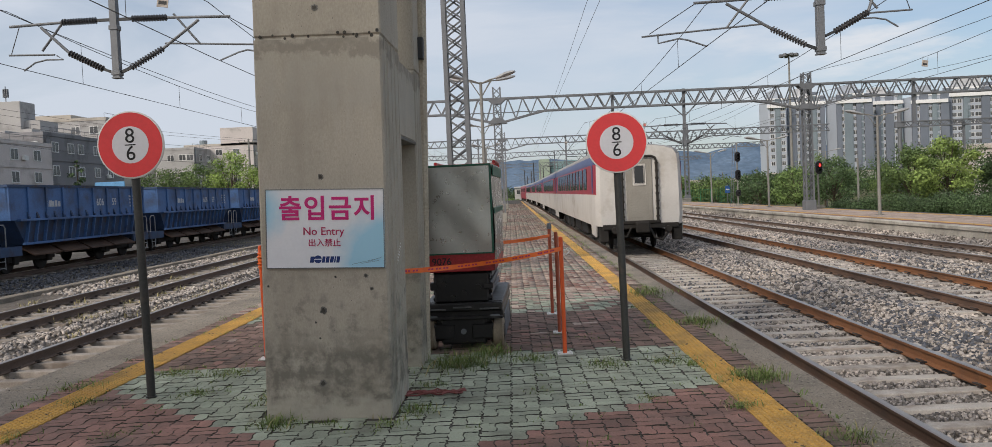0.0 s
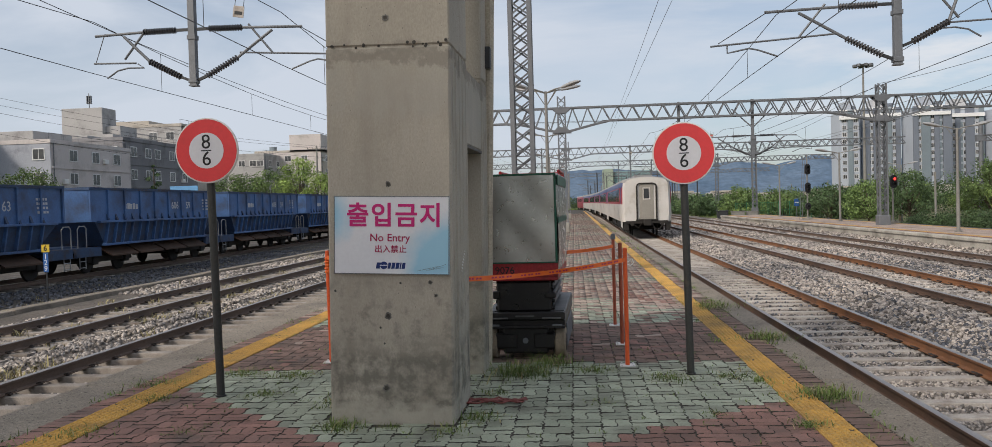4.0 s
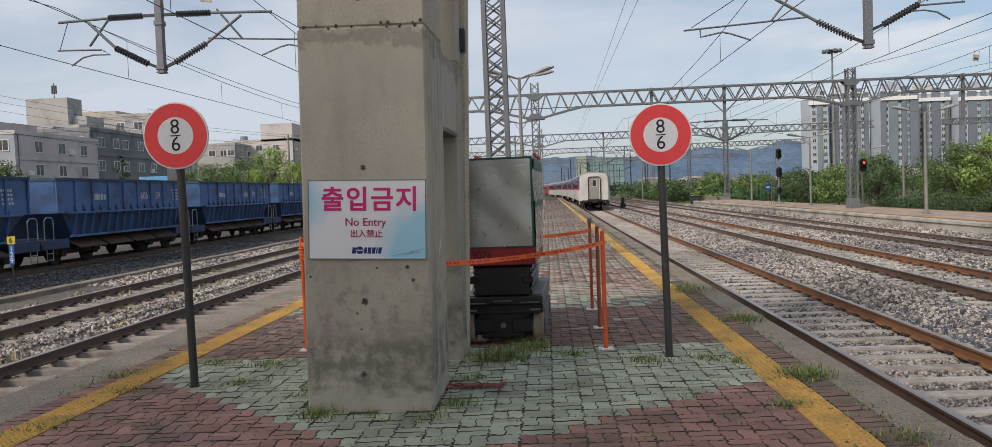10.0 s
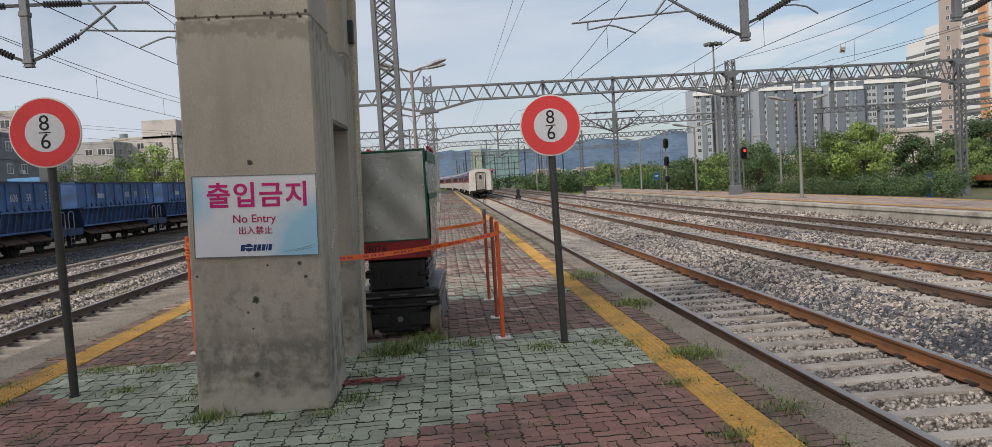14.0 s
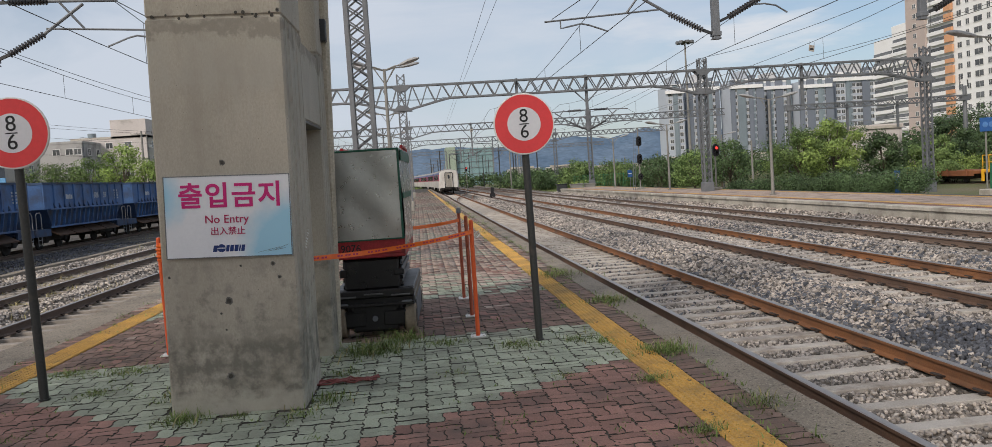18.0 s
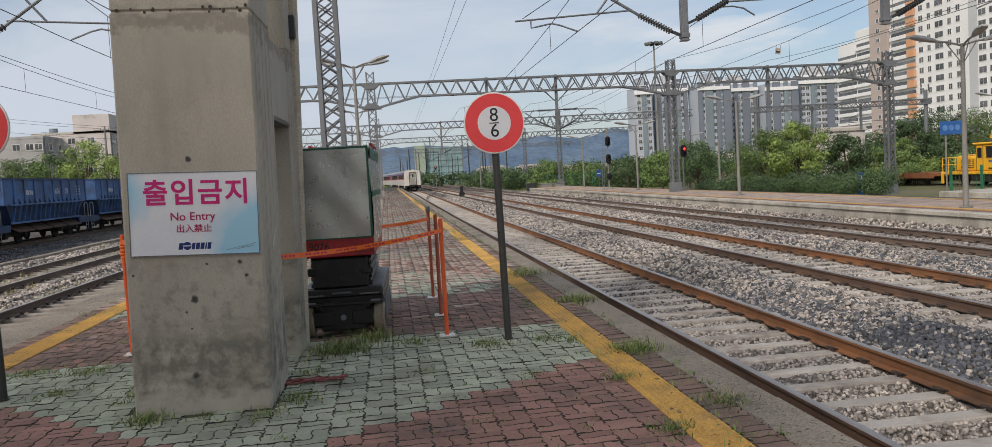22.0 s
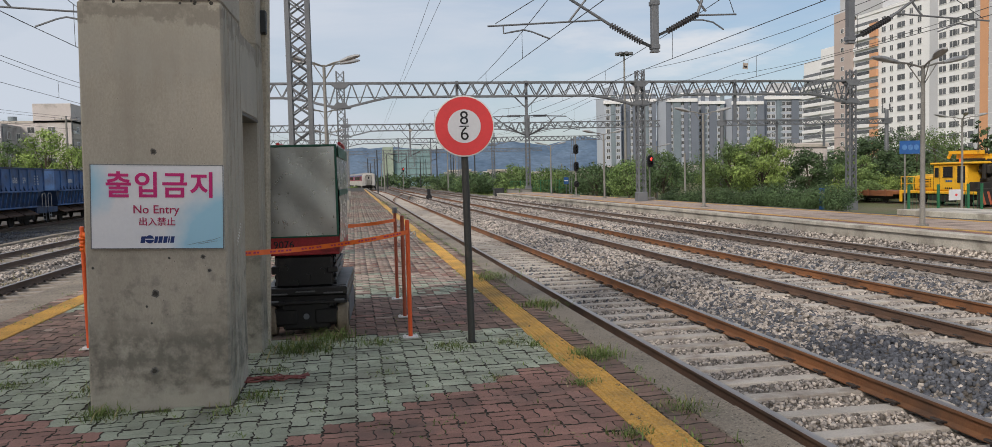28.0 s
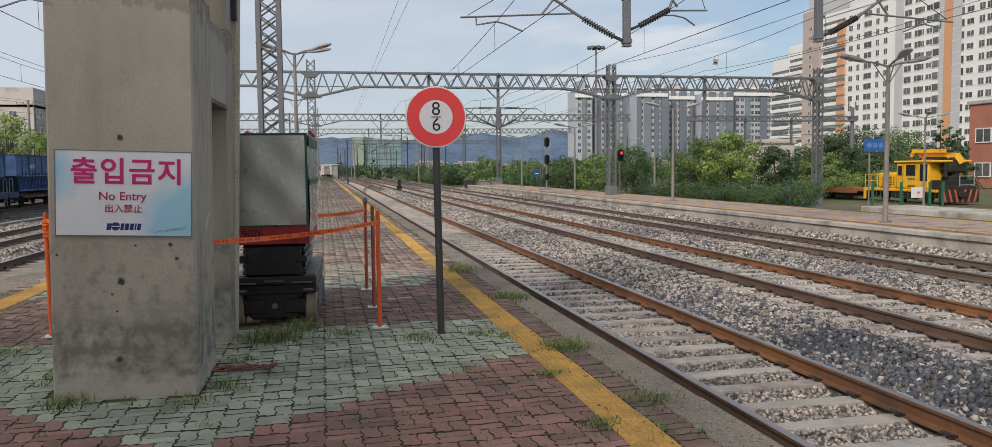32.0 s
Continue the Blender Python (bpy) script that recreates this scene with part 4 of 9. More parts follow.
# ---------------------------------------------------------------- no entry board
def board_surface():
    m = surf("board_print", (0.76, 0.775, 0.80), (0.71, 0.73, 0.765), rough=0.35, bump=0.02, grain=0.03)
    n, l = m.node_tree.nodes, m.node_tree.links
    p = n["Principled BSDF"]
    src = p.inputs["Base Color"].links[0].from_socket
    co = n.new("ShaderNodeTexCoord")
    t = n.new("ShaderNodeTexNoise")
    t.inputs["Scale"].default_value, t.inputs["Detail"].default_value = 5.0, 3.0
    l.new(co.outputs["Object"], t.inputs["Vector"])
    for cx, cz, rad in ((-0.50, 0.13, 0.24), (0.47, -0.22, 0.42)):
        far = n.new("ShaderNodeVectorMath")
        far.operation = "DISTANCE"
        far.inputs[1].default_value = (cx, 0, cz)
        l.new(co.outputs["Object"], far.inputs[0])
        add = n.new("ShaderNodeMath")
        add.operation = "MULTIPLY_ADD"
        l.new(t.outputs["Fac"], add.inputs[0])
        add.inputs[1].default_value = 0.2
        l.new(far.outputs["Value"], add.inputs[2])
        r = n.new("ShaderNodeMapRange")
        r.inputs["From Min"].default_value, r.inputs["From Max"].default_value = rad + 0.1, rad - 0.06
        l.new(add.outputs["Value"], r.inputs["Value"])
        x = n.new("ShaderNodeMix")
        x.data_type = "RGBA"
        x.inputs["B"].default_value = (0.34, 0.61, 0.77, 1)
        l.new(r.outputs["Result"], x.inputs["Factor"])
        l.new(src, x.inputs["A"])
        src = x.outputs["Result"]
    l.new(src, p.inputs["Base Color"])
    return m


def no_entry_board():
    at = pillar.matrix_basis @ pose(0.497, -0.018, 1.443, 0, 0.9, 0)
    base = thing("no_entry_board", "white and sky-blue no entry board with magenta Korean letters", "sign", at=at)
    w, h = 0.89, 0.592
    g = Geo()
    g.box(-w / 2, w / 2, 0, 0.014, -h / 2, h / 2, 0.002)
    part("panel", g, board_surface(), base)
    g = Geo()
    for a, b, c, e in ((-w / 2, w / 2, -h / 2, -h / 2 + 0.006), (-w / 2, w / 2, h / 2 - 0.006, h / 2), (-w / 2, -w / 2 + 0.006, -h / 2 + 0.006, h / 2 - 0.006), (w / 2 - 0.006, w / 2, -h / 2 + 0.006, h / 2 - 0.006)):
        g.box(a, b, -0.003, 0.001, c, e)
    part("edge_trim", g, GALV, base)
    up = lambda x, z: pose(x, -0.0022, z, 90, 0, 0)
    for k, ch in enumerate("출입금지"):
        lettering("letter", ch, 0.192, MAGENTA, base, up(-0.258 + 0.187 * k, 0.140), weight=0.0042)
    lettering("word", "No", 0.082, CRIMSON, base, up(-0.112, -0.021), weight=0.0006)
    lettering("word", "Entry", 0.082, CRIMSON, base, up(0.056, -0.021), weight=0.0006)
    for k, ch in enumerate("出入禁止"):
        lettering("letter", ch, 0.062, CRIMSON, base, up(-0.098 + 0.062 * k, -0.108), weight=0.0006)
    # a maker's emblem as plain shapes
    g = Geo()
    for x0, x1 in ((-0.118, -0.088), (-0.028, -0.006), (0.0, 0.026), (0.032, 0.058), (0.064, 0.074), (0.080, 0.104)):
        s = 0.008
        g.add([(x0, 0, -0.253), (x1, 0, -0.253), (x1 + s, 0, -0.207), (x0 + s, 0, -0.207), (x0, -0.002, -0.253), (x1, -0.002, -0.253), (x1 + s, -0.002, -0.207), (x0 + s, -0.002, -0.207)],
              [(4, 5, 6, 7), (0, 1, 5, 4), (1, 2, 6, 5), (2, 3, 7, 6), (3, 0, 4, 7)])
    g.lathe([(0.029, -0.0025), (0.029, 0.0)], 20, (-0.056, 0, -0.228), "y")
    tagged(part("emblem", g, NAVY, base), kind="stuff")
    g = Geo()
    g.box(-0.085, -0.028, -0.0035, -0.0026, -0.231, -0.224)
    part("emblem_stripe", g, SIGN_WHITE, base)
    # scratches in the corner
    g = Geo()
    for a, b in (((0.20, -0.268), (0.36, -0.232)), ((0.27, -0.262), (0.40, -0.24)), ((0.32, -0.25), (0.42, -0.215))):
        g.beam((a[0], -0.001, a[1]), (b[0], -0.001, b[1]), 0.0025, 0.002)
    part("scratch", g, GALV, base)
    return base


no_entry_board()


# ---------------------------------------------------------------- round stop signs
def stop_sign(x, y, zc, lean, label):
    base = thing("stop_sign", label, "sign", at=pose(x, y, 0, 0, lean, 0), group="round platform signs")
    g = Geo()
    g.tube((0, 0.035, -0.02), (0, 0.035, zc + 0.16), 0.035, n=14)
    g.tube((0, 0.035, 0.0), (0, 0.035, 0.012), 0.047, n=14)
    part("pole", g, POLE_GREY, base, smooth=True)
    g = Geo()
    g.lathe([(0.284, 0.002), (0.289, -0.004), (0.289, -0.016), (0.284, -0.02)], 56, (0, 0, zc), "y")
    part("rim", g, WHITE, base, "thin pale rim", smooth=True)
    g = Geo()
    g.lathe([(0.276, -0.0225), (0.276, -0.0195)], 56, (0, 0, zc), "y")
    part("red_ring", g, SIGN_RED, base)
    g = Geo()
    g.lathe([(0.158, -0.0245), (0.158, -0.022)], 48, (0, 0, zc), "y")
    part("white_disc", g, SIGN_WHITE, base)
    lettering("numeral", "8", 0.178, BLACK, base, pose(0, -0.0258, zc + 0.072, 90, 0, 0), weight=0.0)
    lettering("numeral", "6", 0.178, BLACK, base, pose(0, -0.0258, zc - 0.076, 90, 0, 0), weight=0.0)
    g = Geo()
    g.box(-0.046, 0.046, -0.027, -0.0245, zc - 0.0045, zc + 0.0045)
    part("fraction_bar", g, BLACK, base)
    for dz in (-0.1, 0.1):
        part("bracket", Geo().box(-0.055, 0.055, 0.001, 0.075, zc + dz - 0.015, zc + dz + 0.015, 0.004), GALV, base)
    return base


stop_sign(1.067, 7.80, 2.07, -0.7, "red and white round sign on a grey pole by the barrier")
stop_sign(-3.175, 7.03, 2.193, -0.7, "red and white round sign on a grey pole by the edge")


# ---------------------------------------------------------------- scissor lift
def scissor_lift():
    base = thing("scissor_lift", "parked black and red scissor lift with a sheet-metal covered basket", "scissor lift", at=pose(-0.53, 8.66, 0, 0, 0, -2.2))
    w, ln = 0.84, 1.85
    h = w / 2
    g = Geo()
    g.box(-h + 0.13, h - 0.13, 0.04, ln - 0.08, 0.09, 0.34, 0.02)
    g.box(-0.24, 0.24, 0.0, 0.12, 0.06, 0.34, 0.02)
    g.box(-h, h, 0.02, ln, 0.33, 0.42, 0.015)
    part("chassis", g, LIFT_BLACK, base)
    g = Geo()
    g.box(-h, h, -0.03, 0.06, 0.415, 0.5, 0.012)
    g.box(-h, -h + 0.17, 0.06, ln, 0.42, 0.5, 0.012)
    g.box(h - 0.17, h, 0.06, ln, 0.42, 0.5, 0.012)
    g.box(-h, h, -0.045, 0.0, 0.33, 0.36, 0.006)
    part("deck", g, LIFT_BLACK, base)
    for x0 in (-h, h - 0.17):
        part("deck_plate", Geo().box(x0 + 0.01, x0 + 0.16, 0.08, ln - 0.02, 0.498, 0.506, 0.002), WORN_STEEL, base, "worn grey walkway plate")
    for k in range(3):
        part("step_tread", Geo().box(-h + 0.04 + 0.28 * k, -h + 0.24 + 0.28 * k, -0.052, -0.028, 0.43 + 0.02 * (k % 2), 0.446 + 0.02 * (k % 2), 0.004), WORN_STEEL, base)
    for x in (-0.2, 0.2):
        part("axle_housing", Geo().box(x - 0.13, x + 0.13, -0.012, 0.05, 0.10, 0.29, 0.03), LIFT_BLACK, base)
    for x in (-h + 0.05, h - 0.13):
        part("grab_handle", Geo().box(x, x + 0.1, -0.05, -0.03, 0.355, 0.375, 0.003), GALV, base, "worn steel handle")
    part("key_boss", Geo().tube((0, -0.03, 0.2), (0, -0.01, 0.2), 0.03, n=10), GALV, base)
    for x in (-h + 0.055, h - 0.055):
        for y in (0.13, ln - 0.25):
            wheel = part("wheel", Geo().lathe([(0.10, -0.058), (0.145, -0.06), (0.162, -0.045), (0.162, 0.045), (0.145, 0.06), (0.10, 0.058)], 24, (0, 0, 0), "x"), TYRE_TAN, base, "tan solid rubber tyre", at=(x, y, 0.16), smooth=True)
            part("rim", Geo().lathe([(0.05, -0.062), (0.095, -0.063), (0.095, 0.063), (0.05, 0.062)], 16, (0, 0, 0), "x"), LIFT_BLACK, wheel)
    g = Geo()
    g.box(h - 0.012, h + 0.006, 0.35, ln - 0.4, 0.08, 0.33, 0.004)
    part("side_cover", g, GALV, base, "pale side cover")
    # folded scissor stack
    for k, z in enumerate((0.53, 0.60, 0.67, 0.74, 0.80)):
        for x in (-0.27, 0.25):
            g = Geo()
            tilt = 0.028 * (1 if k % 2 else -1)
            g.beam((x, 0.1, z + tilt), (x, ln - 0.15, z - tilt), 0.05, 0.062)
            part("scissor_arm", g, LIFT_BLACK, base)
        g = Geo()
        g.tube((-0.32, 0.12 + 0.02 * k, z), (0.31, 0.12 + 0.02 * k, z), 0.022, n=8)
        part("cross_shaft", g, LIFT_BLACK, base)
    g = Geo()
    g.box(-0.30, 0.28, 0.03, 0.10, 0.50, 0.82, 0.02)
    g.box(-0.34, -0.26, 0.01, 0.12, 0.64, 0.72, 0.01)
    g.box(0.22, 0.33, 0.01, 0.12, 0.64, 0.70, 0.01)
    for x, z in ((-0.2, 0.70), (0.02, 0.60), (0.17, 0.66), (-0.1, 0.55)):
        g.tube((x, -0.01, z), (x, 0.05, z), 0.035, n=8)
    part("hose_bracket", g, LIFT_BLACK, base)
    g = Geo()
    for k in range(3):
        g.box(0.286, 0.30, 0.15, ln - 0.2, 0.55 + 0.09 * k, 0.61 + 0.09 * k, 0.004)
    part("arm_plate", g, GALV, base, "scuffed grey scissor plates")
    # basket
    z0, z1 = 0.83, 1.96
    hb = 0.36
    g = Geo()
    g.box(-hb, hb, 0.0, ln, z0, z0 + 0.045, 0.008)
    g.box(-hb, hb, -0.004, 0.02, z0 + 0.04, z0 + 0.19, 0.004)
    g.box(-hb, hb, ln - 0.02, ln, z0 + 0.04, z0 + 0.19, 0.004)
    g.box(-hb, -hb + 0.02, 0.02, ln - 0.02, z0 + 0.04, z0 + 0.19, 0.004)
    g.box(hb - 0.02, hb, 0.02, ln - 0.02, z0 + 0.04, z0 + 0.19, 0.004)
    part("basket_floor", g, LIFT_RED, base, "dark red basket floor and toe board")
    for x in (-hb + 0.02, hb - 0.02):
        for y in (0.02, ln * 0.5, ln - 0.02):
            g = Geo()
            g.tube((x, y, z0 + 0.04), (x, y, z1 + (0.05 if y > 1 else 0)), 0.018, n=8)
            part("basket_post", g, LIFT_RED, base)
    for z in (z1 + 0.05,):
        g = Geo()
        g.tube((-hb + 0.02, ln - 0.02, z), (hb - 0.02, ln - 0.02, z), 0.02, n=8)
        g.tube((hb - 0.02, ln - 0.02, z), (hb - 0.02, ln * 0.5, z), 0.02, n=8)
        g.tube((-hb + 0.02, ln - 0.02, z), (-hb + 0.02, ln * 0.5, z), 0.02, n=8)
        part("top_rail", g, LIFT_RED, base)
    g = Geo()
    xs, zs = 9, 12
    g.v = [(-hb + 0.012 + (2 * hb - 0.026) * i / xs, -0.012 - 0.006 * math.sin(i * 0.9 + j * 0.35) * math.sin(j * 0.5), z0 + 0.2 + (z1 - z0 - 0.22) * j / zs) for j in range(zs + 1) for i in range(xs + 1)]
    g.f = [(j * 10 + i, j * 10 + i + 1, j * 10 + 11 + i, j * 10 + 10 + i) for j in range(zs) for i in range(xs)]
    g.m = [0] * len(g.f)
    g.box(-hb + 0.012, hb - 0.014, -0.004, 0.0, z0 + 0.2, z1 - 0.02)
    part("front_sheet", g, SHEET, base, "dull dented sheet-metal panel", smooth=True)
    g = Geo()
    e = 0.022
    for a, b, c, q in ((-hb, hb, z1 - e, z1), (-hb, hb, z0 + 0.185, z0 + 0.2), (-hb, -hb + e * 0.7, z0 + 0.2, z1 - e), (hb - e, hb, z0 + 0.2, z1 - e)):
        g.box(a, b, -0.022, 0.004, c, q, 0.003)
    part("green_edging", g, GREEN_FRAME, base, "dark green edging tape")
    g = Geo()
    n = 14
    g.v = [(hb + 0.004 + 0.012 * math.sin(i * 1.7 + j), 0.02 + (ln - 0.05) * i / n, z0 + 0.1 + (z1 - z0 - 0.1) * j / 5) for j in range(6) for i in range(n + 1)]
    g.f = [(j * (n + 1) + i, j * (n + 1) + i + 1, (j + 1) * (n + 1) + i + 1, (j + 1) * (n + 1) + i) for j in range(5) for i in range(n)]
    g.m = [0] * len(g.f)
    g.box(hb - 0.018, hb - 0.01, 0.03, ln - 0.03, z0 + 0.19, z1)
    part("side_sheet", g, FILM, base, "crumpled pale plastic side sheet", smooth=True)
    g = Geo()
    g.box(hb + 0.01, hb + 0.02, 0.03, ln - 0.05, z0 + 0.6, z0 + 0.66, 0.002)
    g.box(hb + 0.01, hb + 0.02, 0.03, ln - 0.05, z1 - 0.13, z1 - 0.02, 0.002)
    part("green_band", g, GREEN_FRAME, base)
    # fleet number
    lettering("fleet_number", "9076", 0.105, BLACK, base, pose(-0.20, -0.0065, z0 + 0.11, 90, 0, 0), weight=0.001)
    return base


scissor_lift()


# ---------------------------------------------------------------- barrier posts and tape
def barrier_post(x, y, h, paint, label, cap=False, lean=0.0):
    base = thing("barrier_post", label, "post", at=pose(x, y, 0, 0, lean, 0), group="orange barrier posts")
    g = Geo()
    g.tube((0, 0, 0.01), (0, 0, h), 0.0215, n=12)
    g.lathe([(0.0215, h), (0.018, h + 0.012), (0.004, h + 0.015)], 12)
    part("tube", g, paint, base, smooth=True)
    g = Geo()
    g.box(-0.075, 0.075, -0.075, 0.075, 0.0, 0.011, 0.003)
    for a in (-1, 1):
        for b in (-1, 1):
            g.tube((0.055 * a, 0.055 * b, 0.01), (0.055 * a, 0.055 * b, 0.022), 0.009, n=6)
    part("foot_plate", g, WHITE, base, "pale bolted foot plate")
    if cap:
        g = Geo()
        g.lathe([(0.03, h), (0.034, h + 0.02), (0.03, h + 0.07), (0.012, h + 0.078)], 12)
        part("cap", g, GALV, base, "grey cap")
    g = Geo()
    g.path([(0.025, 0, h - 0.13), (0.07, 0.01, h - 0.10), (0.085, 0.02, h - 0.14), (0.05, 0.01, h - 0.17), (0.025, 0, h - 0.15)], 0.006, n=5)
    part("wire_loop", g, WHITE, base)
    return base


barrier_post(0.505, 8.25, 1.165, ORANGE, "bright orange barrier post on a pale foot plate")
barrier_post(0.525, 9.50, 1.155, ORANGE_DULL, "faded brownish orange barrier post on a pale foot plate")
barrier_post(0.515, 10.97, 1.14, ORANGE_DULL, "faded orange barrier post with a grey cap", True)
barrier_post(-2.62, 8.60, 1.19, ORANGE, "bright orange barrier post with knotted tape", lean=-0.5)


def tape(points, width, label, sag=0.03, marks=True):
    base = thing("barrier_tape", label, "barrier tape", group="orange barrier tapes")
    g, dark = Geo(), Geo()
    a, b = Vector(points[0]), Vector(points[1])
    n = 24
    top, bot = [], []
    for i in range(n + 1):
        u = i / n
        p = a.lerp(b, u)
        p.z -= sag * 4 * u * (1 - u)
        tw = 0.012 * math.sin(u * 9)
        top.append(p + Vector((tw * 0.3, tw, width / 2)))
        bot.append(p + Vector((-tw * 0.3, -tw, -width / 2)))
    off = Vector((0, 0.002, 0))
    g.v = [tuple(p) for p in top + bot] + [tuple(p + off) for p in top + bot]
    k = n + 1
    for i in range(n):
        g.f += [(i, i + 1, k + i + 1, k + i), (2 * k + i, 2 * k + i + 1, 3 * k + i + 1, 3 * k + i), (i, i + 1, 2 * k + i + 1, 2 * k + i), (k + i, k + i + 1, 3 * k + i + 1, 3 * k + i)]
    g.m = [0] * len(g.f)
    part("ribbon", g, TAPE, base)
    if marks:
        for i in range(1, n - 1):
            if i % 4 == 3:
                continue
            for s in (0.15, 0.55):
                u0, u1 = s, s + 0.28
                p0, p1 = top[i].lerp(top[i + 1], u0), top[i].lerp(top[i + 1], u1)
                q0, q1 = bot[i].lerp(bot[i + 1], u0), bot[i].lerp(bot[i + 1], u1)
                f = Vector((0, -0.0015, 0))
                dark.add([p0.lerp(q0, 0.32) + f, p1.lerp(q1, 0.32) + f, p1.lerp(q1, 0.66) + f, p0.lerp(q0, 0.66) + f], [(0, 1, 2, 3)])
        tagged(part("print_bars", dark, CRIMSON, base), kind="stuff")
    return base


tape(((-0.98, 6.985, 1.01), (0.505, 8.225, 1.06)), 0.042, "sagging orange barrier tape tied from the pillar to a post", 0.035)
tape(((-0.09, 10.2, 1.03), (0.515, 10.945, 1.05)), 0.042, "orange barrier tape running behind the lift", 0.01, False)
tape(((-2.62, 8.565, 1.13), (-1.92, 8.0, 1.12)), 0.042, "orange barrier tape tied behind the pillar", 0.02, False)
g = Geo()
for k in range(5):
    z = 1.13 - 0.035 * k
    g.lathe([(0.029, z - 0.03), (0.036 + 0.006 * (k % 2), z - 0.012), (0.033, z)], 10, (0, 0, 0))
knot = thing("tape_knot", "crumpled orange tape wound round the post", "barrier tape", at=(-2.625, 8.60, 0))
part("winding", g, TAPE, knot)
g = Geo()
for dx, zt in ((0.05, 0.62), (0.035, 0.82)):
    for i in range(8):
        z0, z1 = 1.12 - (1.12 - zt) * i / 8, 1.12 - (1.12 - zt) * (i + 1) / 8
        s0, s1 = dx + 0.012 * math.sin(i * 1.3), dx + 0.012 * math.sin(i * 1.3 + 1.3)
        g.add([(s0 - 0.012, -0.035, z0), (s0 + 0.02, -0.03, z0), (s1 + 0.02, -0.03, z1), (s1 - 0.012, -0.035, z1), (s0 - 0.012, -0.033, z0), (s0 + 0.02, -0.028, z0), (s1 + 0.02, -0.028, z1), (s1 - 0.012, -0.033, z1)],
              [(0, 1, 2, 3), (4, 5, 6, 7), (0, 3, 7, 4), (1, 2, 6, 5)])
tagged(part("loose_end", g, TAPE, knot), kind="stuff")


TAPE_FADED = surf("tape_faded", (0.27, 0.085, 0.075), (0.20, 0.065, 0.058), scale=6, fine=30, rough=0.6, bump=0.06, grain=0.15)
# crumpled tape thrown on the paving behind the pillar
rnd = random.Random(21)
heap = thing("tape_heap", "crumpled faded red tape lying on the paving", "barrier tape", at=(-0.67, 6.76, 0.0))
for k in range(7):
    a = rnd.uniform(-0.5, 0.5)
    pts = [(0.30 * (i / 6 - 0.5) * 1.6 + rnd.uniform(-0.02, 0.02), 0.12 * math.sin(i * 1.1 + k) * a + rnd.uniform(-0.07, 0.07), 0.008 + rnd.uniform(0, 0.022)) for i in range(7)]
    tagged(part("strip", Geo().path(pts, 0.007, n=4), TAPE_FADED, heap), kind="stuff")


# ---------------------------------------------------------------- overhead line: lattice gantries
def lattice(p, q, w, bay, bar, brace):
    """A lattice mast: four corner angles and zigzag bracing, as one mesh."""
    g = Geo()
    p, q = Vector(p), Vector(q)
    d = q - p
    n = max(2, round(d.length / bay))
    ax = d.normalized()
    s = Vector((0, 1, 0)) if abs(ax.y) < 0.9 else Vector((1, 0, 0))
    u = ax.cross(s).normalized() * (w / 2)
    s = s * (w / 2)
    cs = [u + s, u - s, -u - s, -u + s]
    for c in cs:
        g.beam(p + c, q + c, bar)
    for i in range(n):
        a, b = p + d * (i / n), p + d * ((i + 1) / n)
        for k in range(4):
            c0, c1 = cs[k], cs[(k + 1) % 4]
            g.beam(a + c0, b + c1, brace, brace * 0.5)
            g.beam(a + c1, b + c0, brace, brace * 0.5)
    return g


def truss(x0, x1, y, z0, z1, haunch):
    """A box truss across the tracks with slanting webs and deeper ends at the columns."""
    g = Geo()
    half = 0.22
    for s in (-half, half):
        g.beam((x0, y + s, z1), (x1, y + s, z1), 0.09)
        n = round((x1 - x0) / 0.84)
        pts = []
        for i in range(n + 1):
            x = x0 + (x1 - x0) * i / n
            dz = max([0] + [0.62 * max(0, 1 - abs(x - h) / 2.6) for h in haunch])
            pts.append((x, y + s, z0 - dz))
        for a, b in zip(pts, pts[1:]):
            g.beam(a, b, 0.09)
        for i in range(n):
            (xa, _, za), (xb, _, zb) = pts[i], pts[i + 1]
            xm = (xa + xb) / 2
            g.beam((xa, y + s, za), (xm, y + s, z1), 0.055)
            g.beam((xm, y + s, z1), (xb, y + s, zb), 0.055)
    for i in range(0, round((x1 - x0) / 1.24)):
        x = x0 + 1.24 * i
        g.beam((x, y - half, z1), (x + 1.24, y + half, z1), 0.04)
        g.beam((x, y - half, z0), (x + 1.24, y + half, z0), 0.04)
    return g


def insulator(g, p, q, r=0.05, discs=11):
    p, q = Vector(p), Vector(q)
    g.tube(p, q, r * 0.45, n=8)
    for i in range(discs):
        a = p.lerp(q, (i + 0.25) / discs)
        b = p.lerp(q, (i + 0.7) / discs)
        g.tube(a, b, r, r * 0.75, n=10)


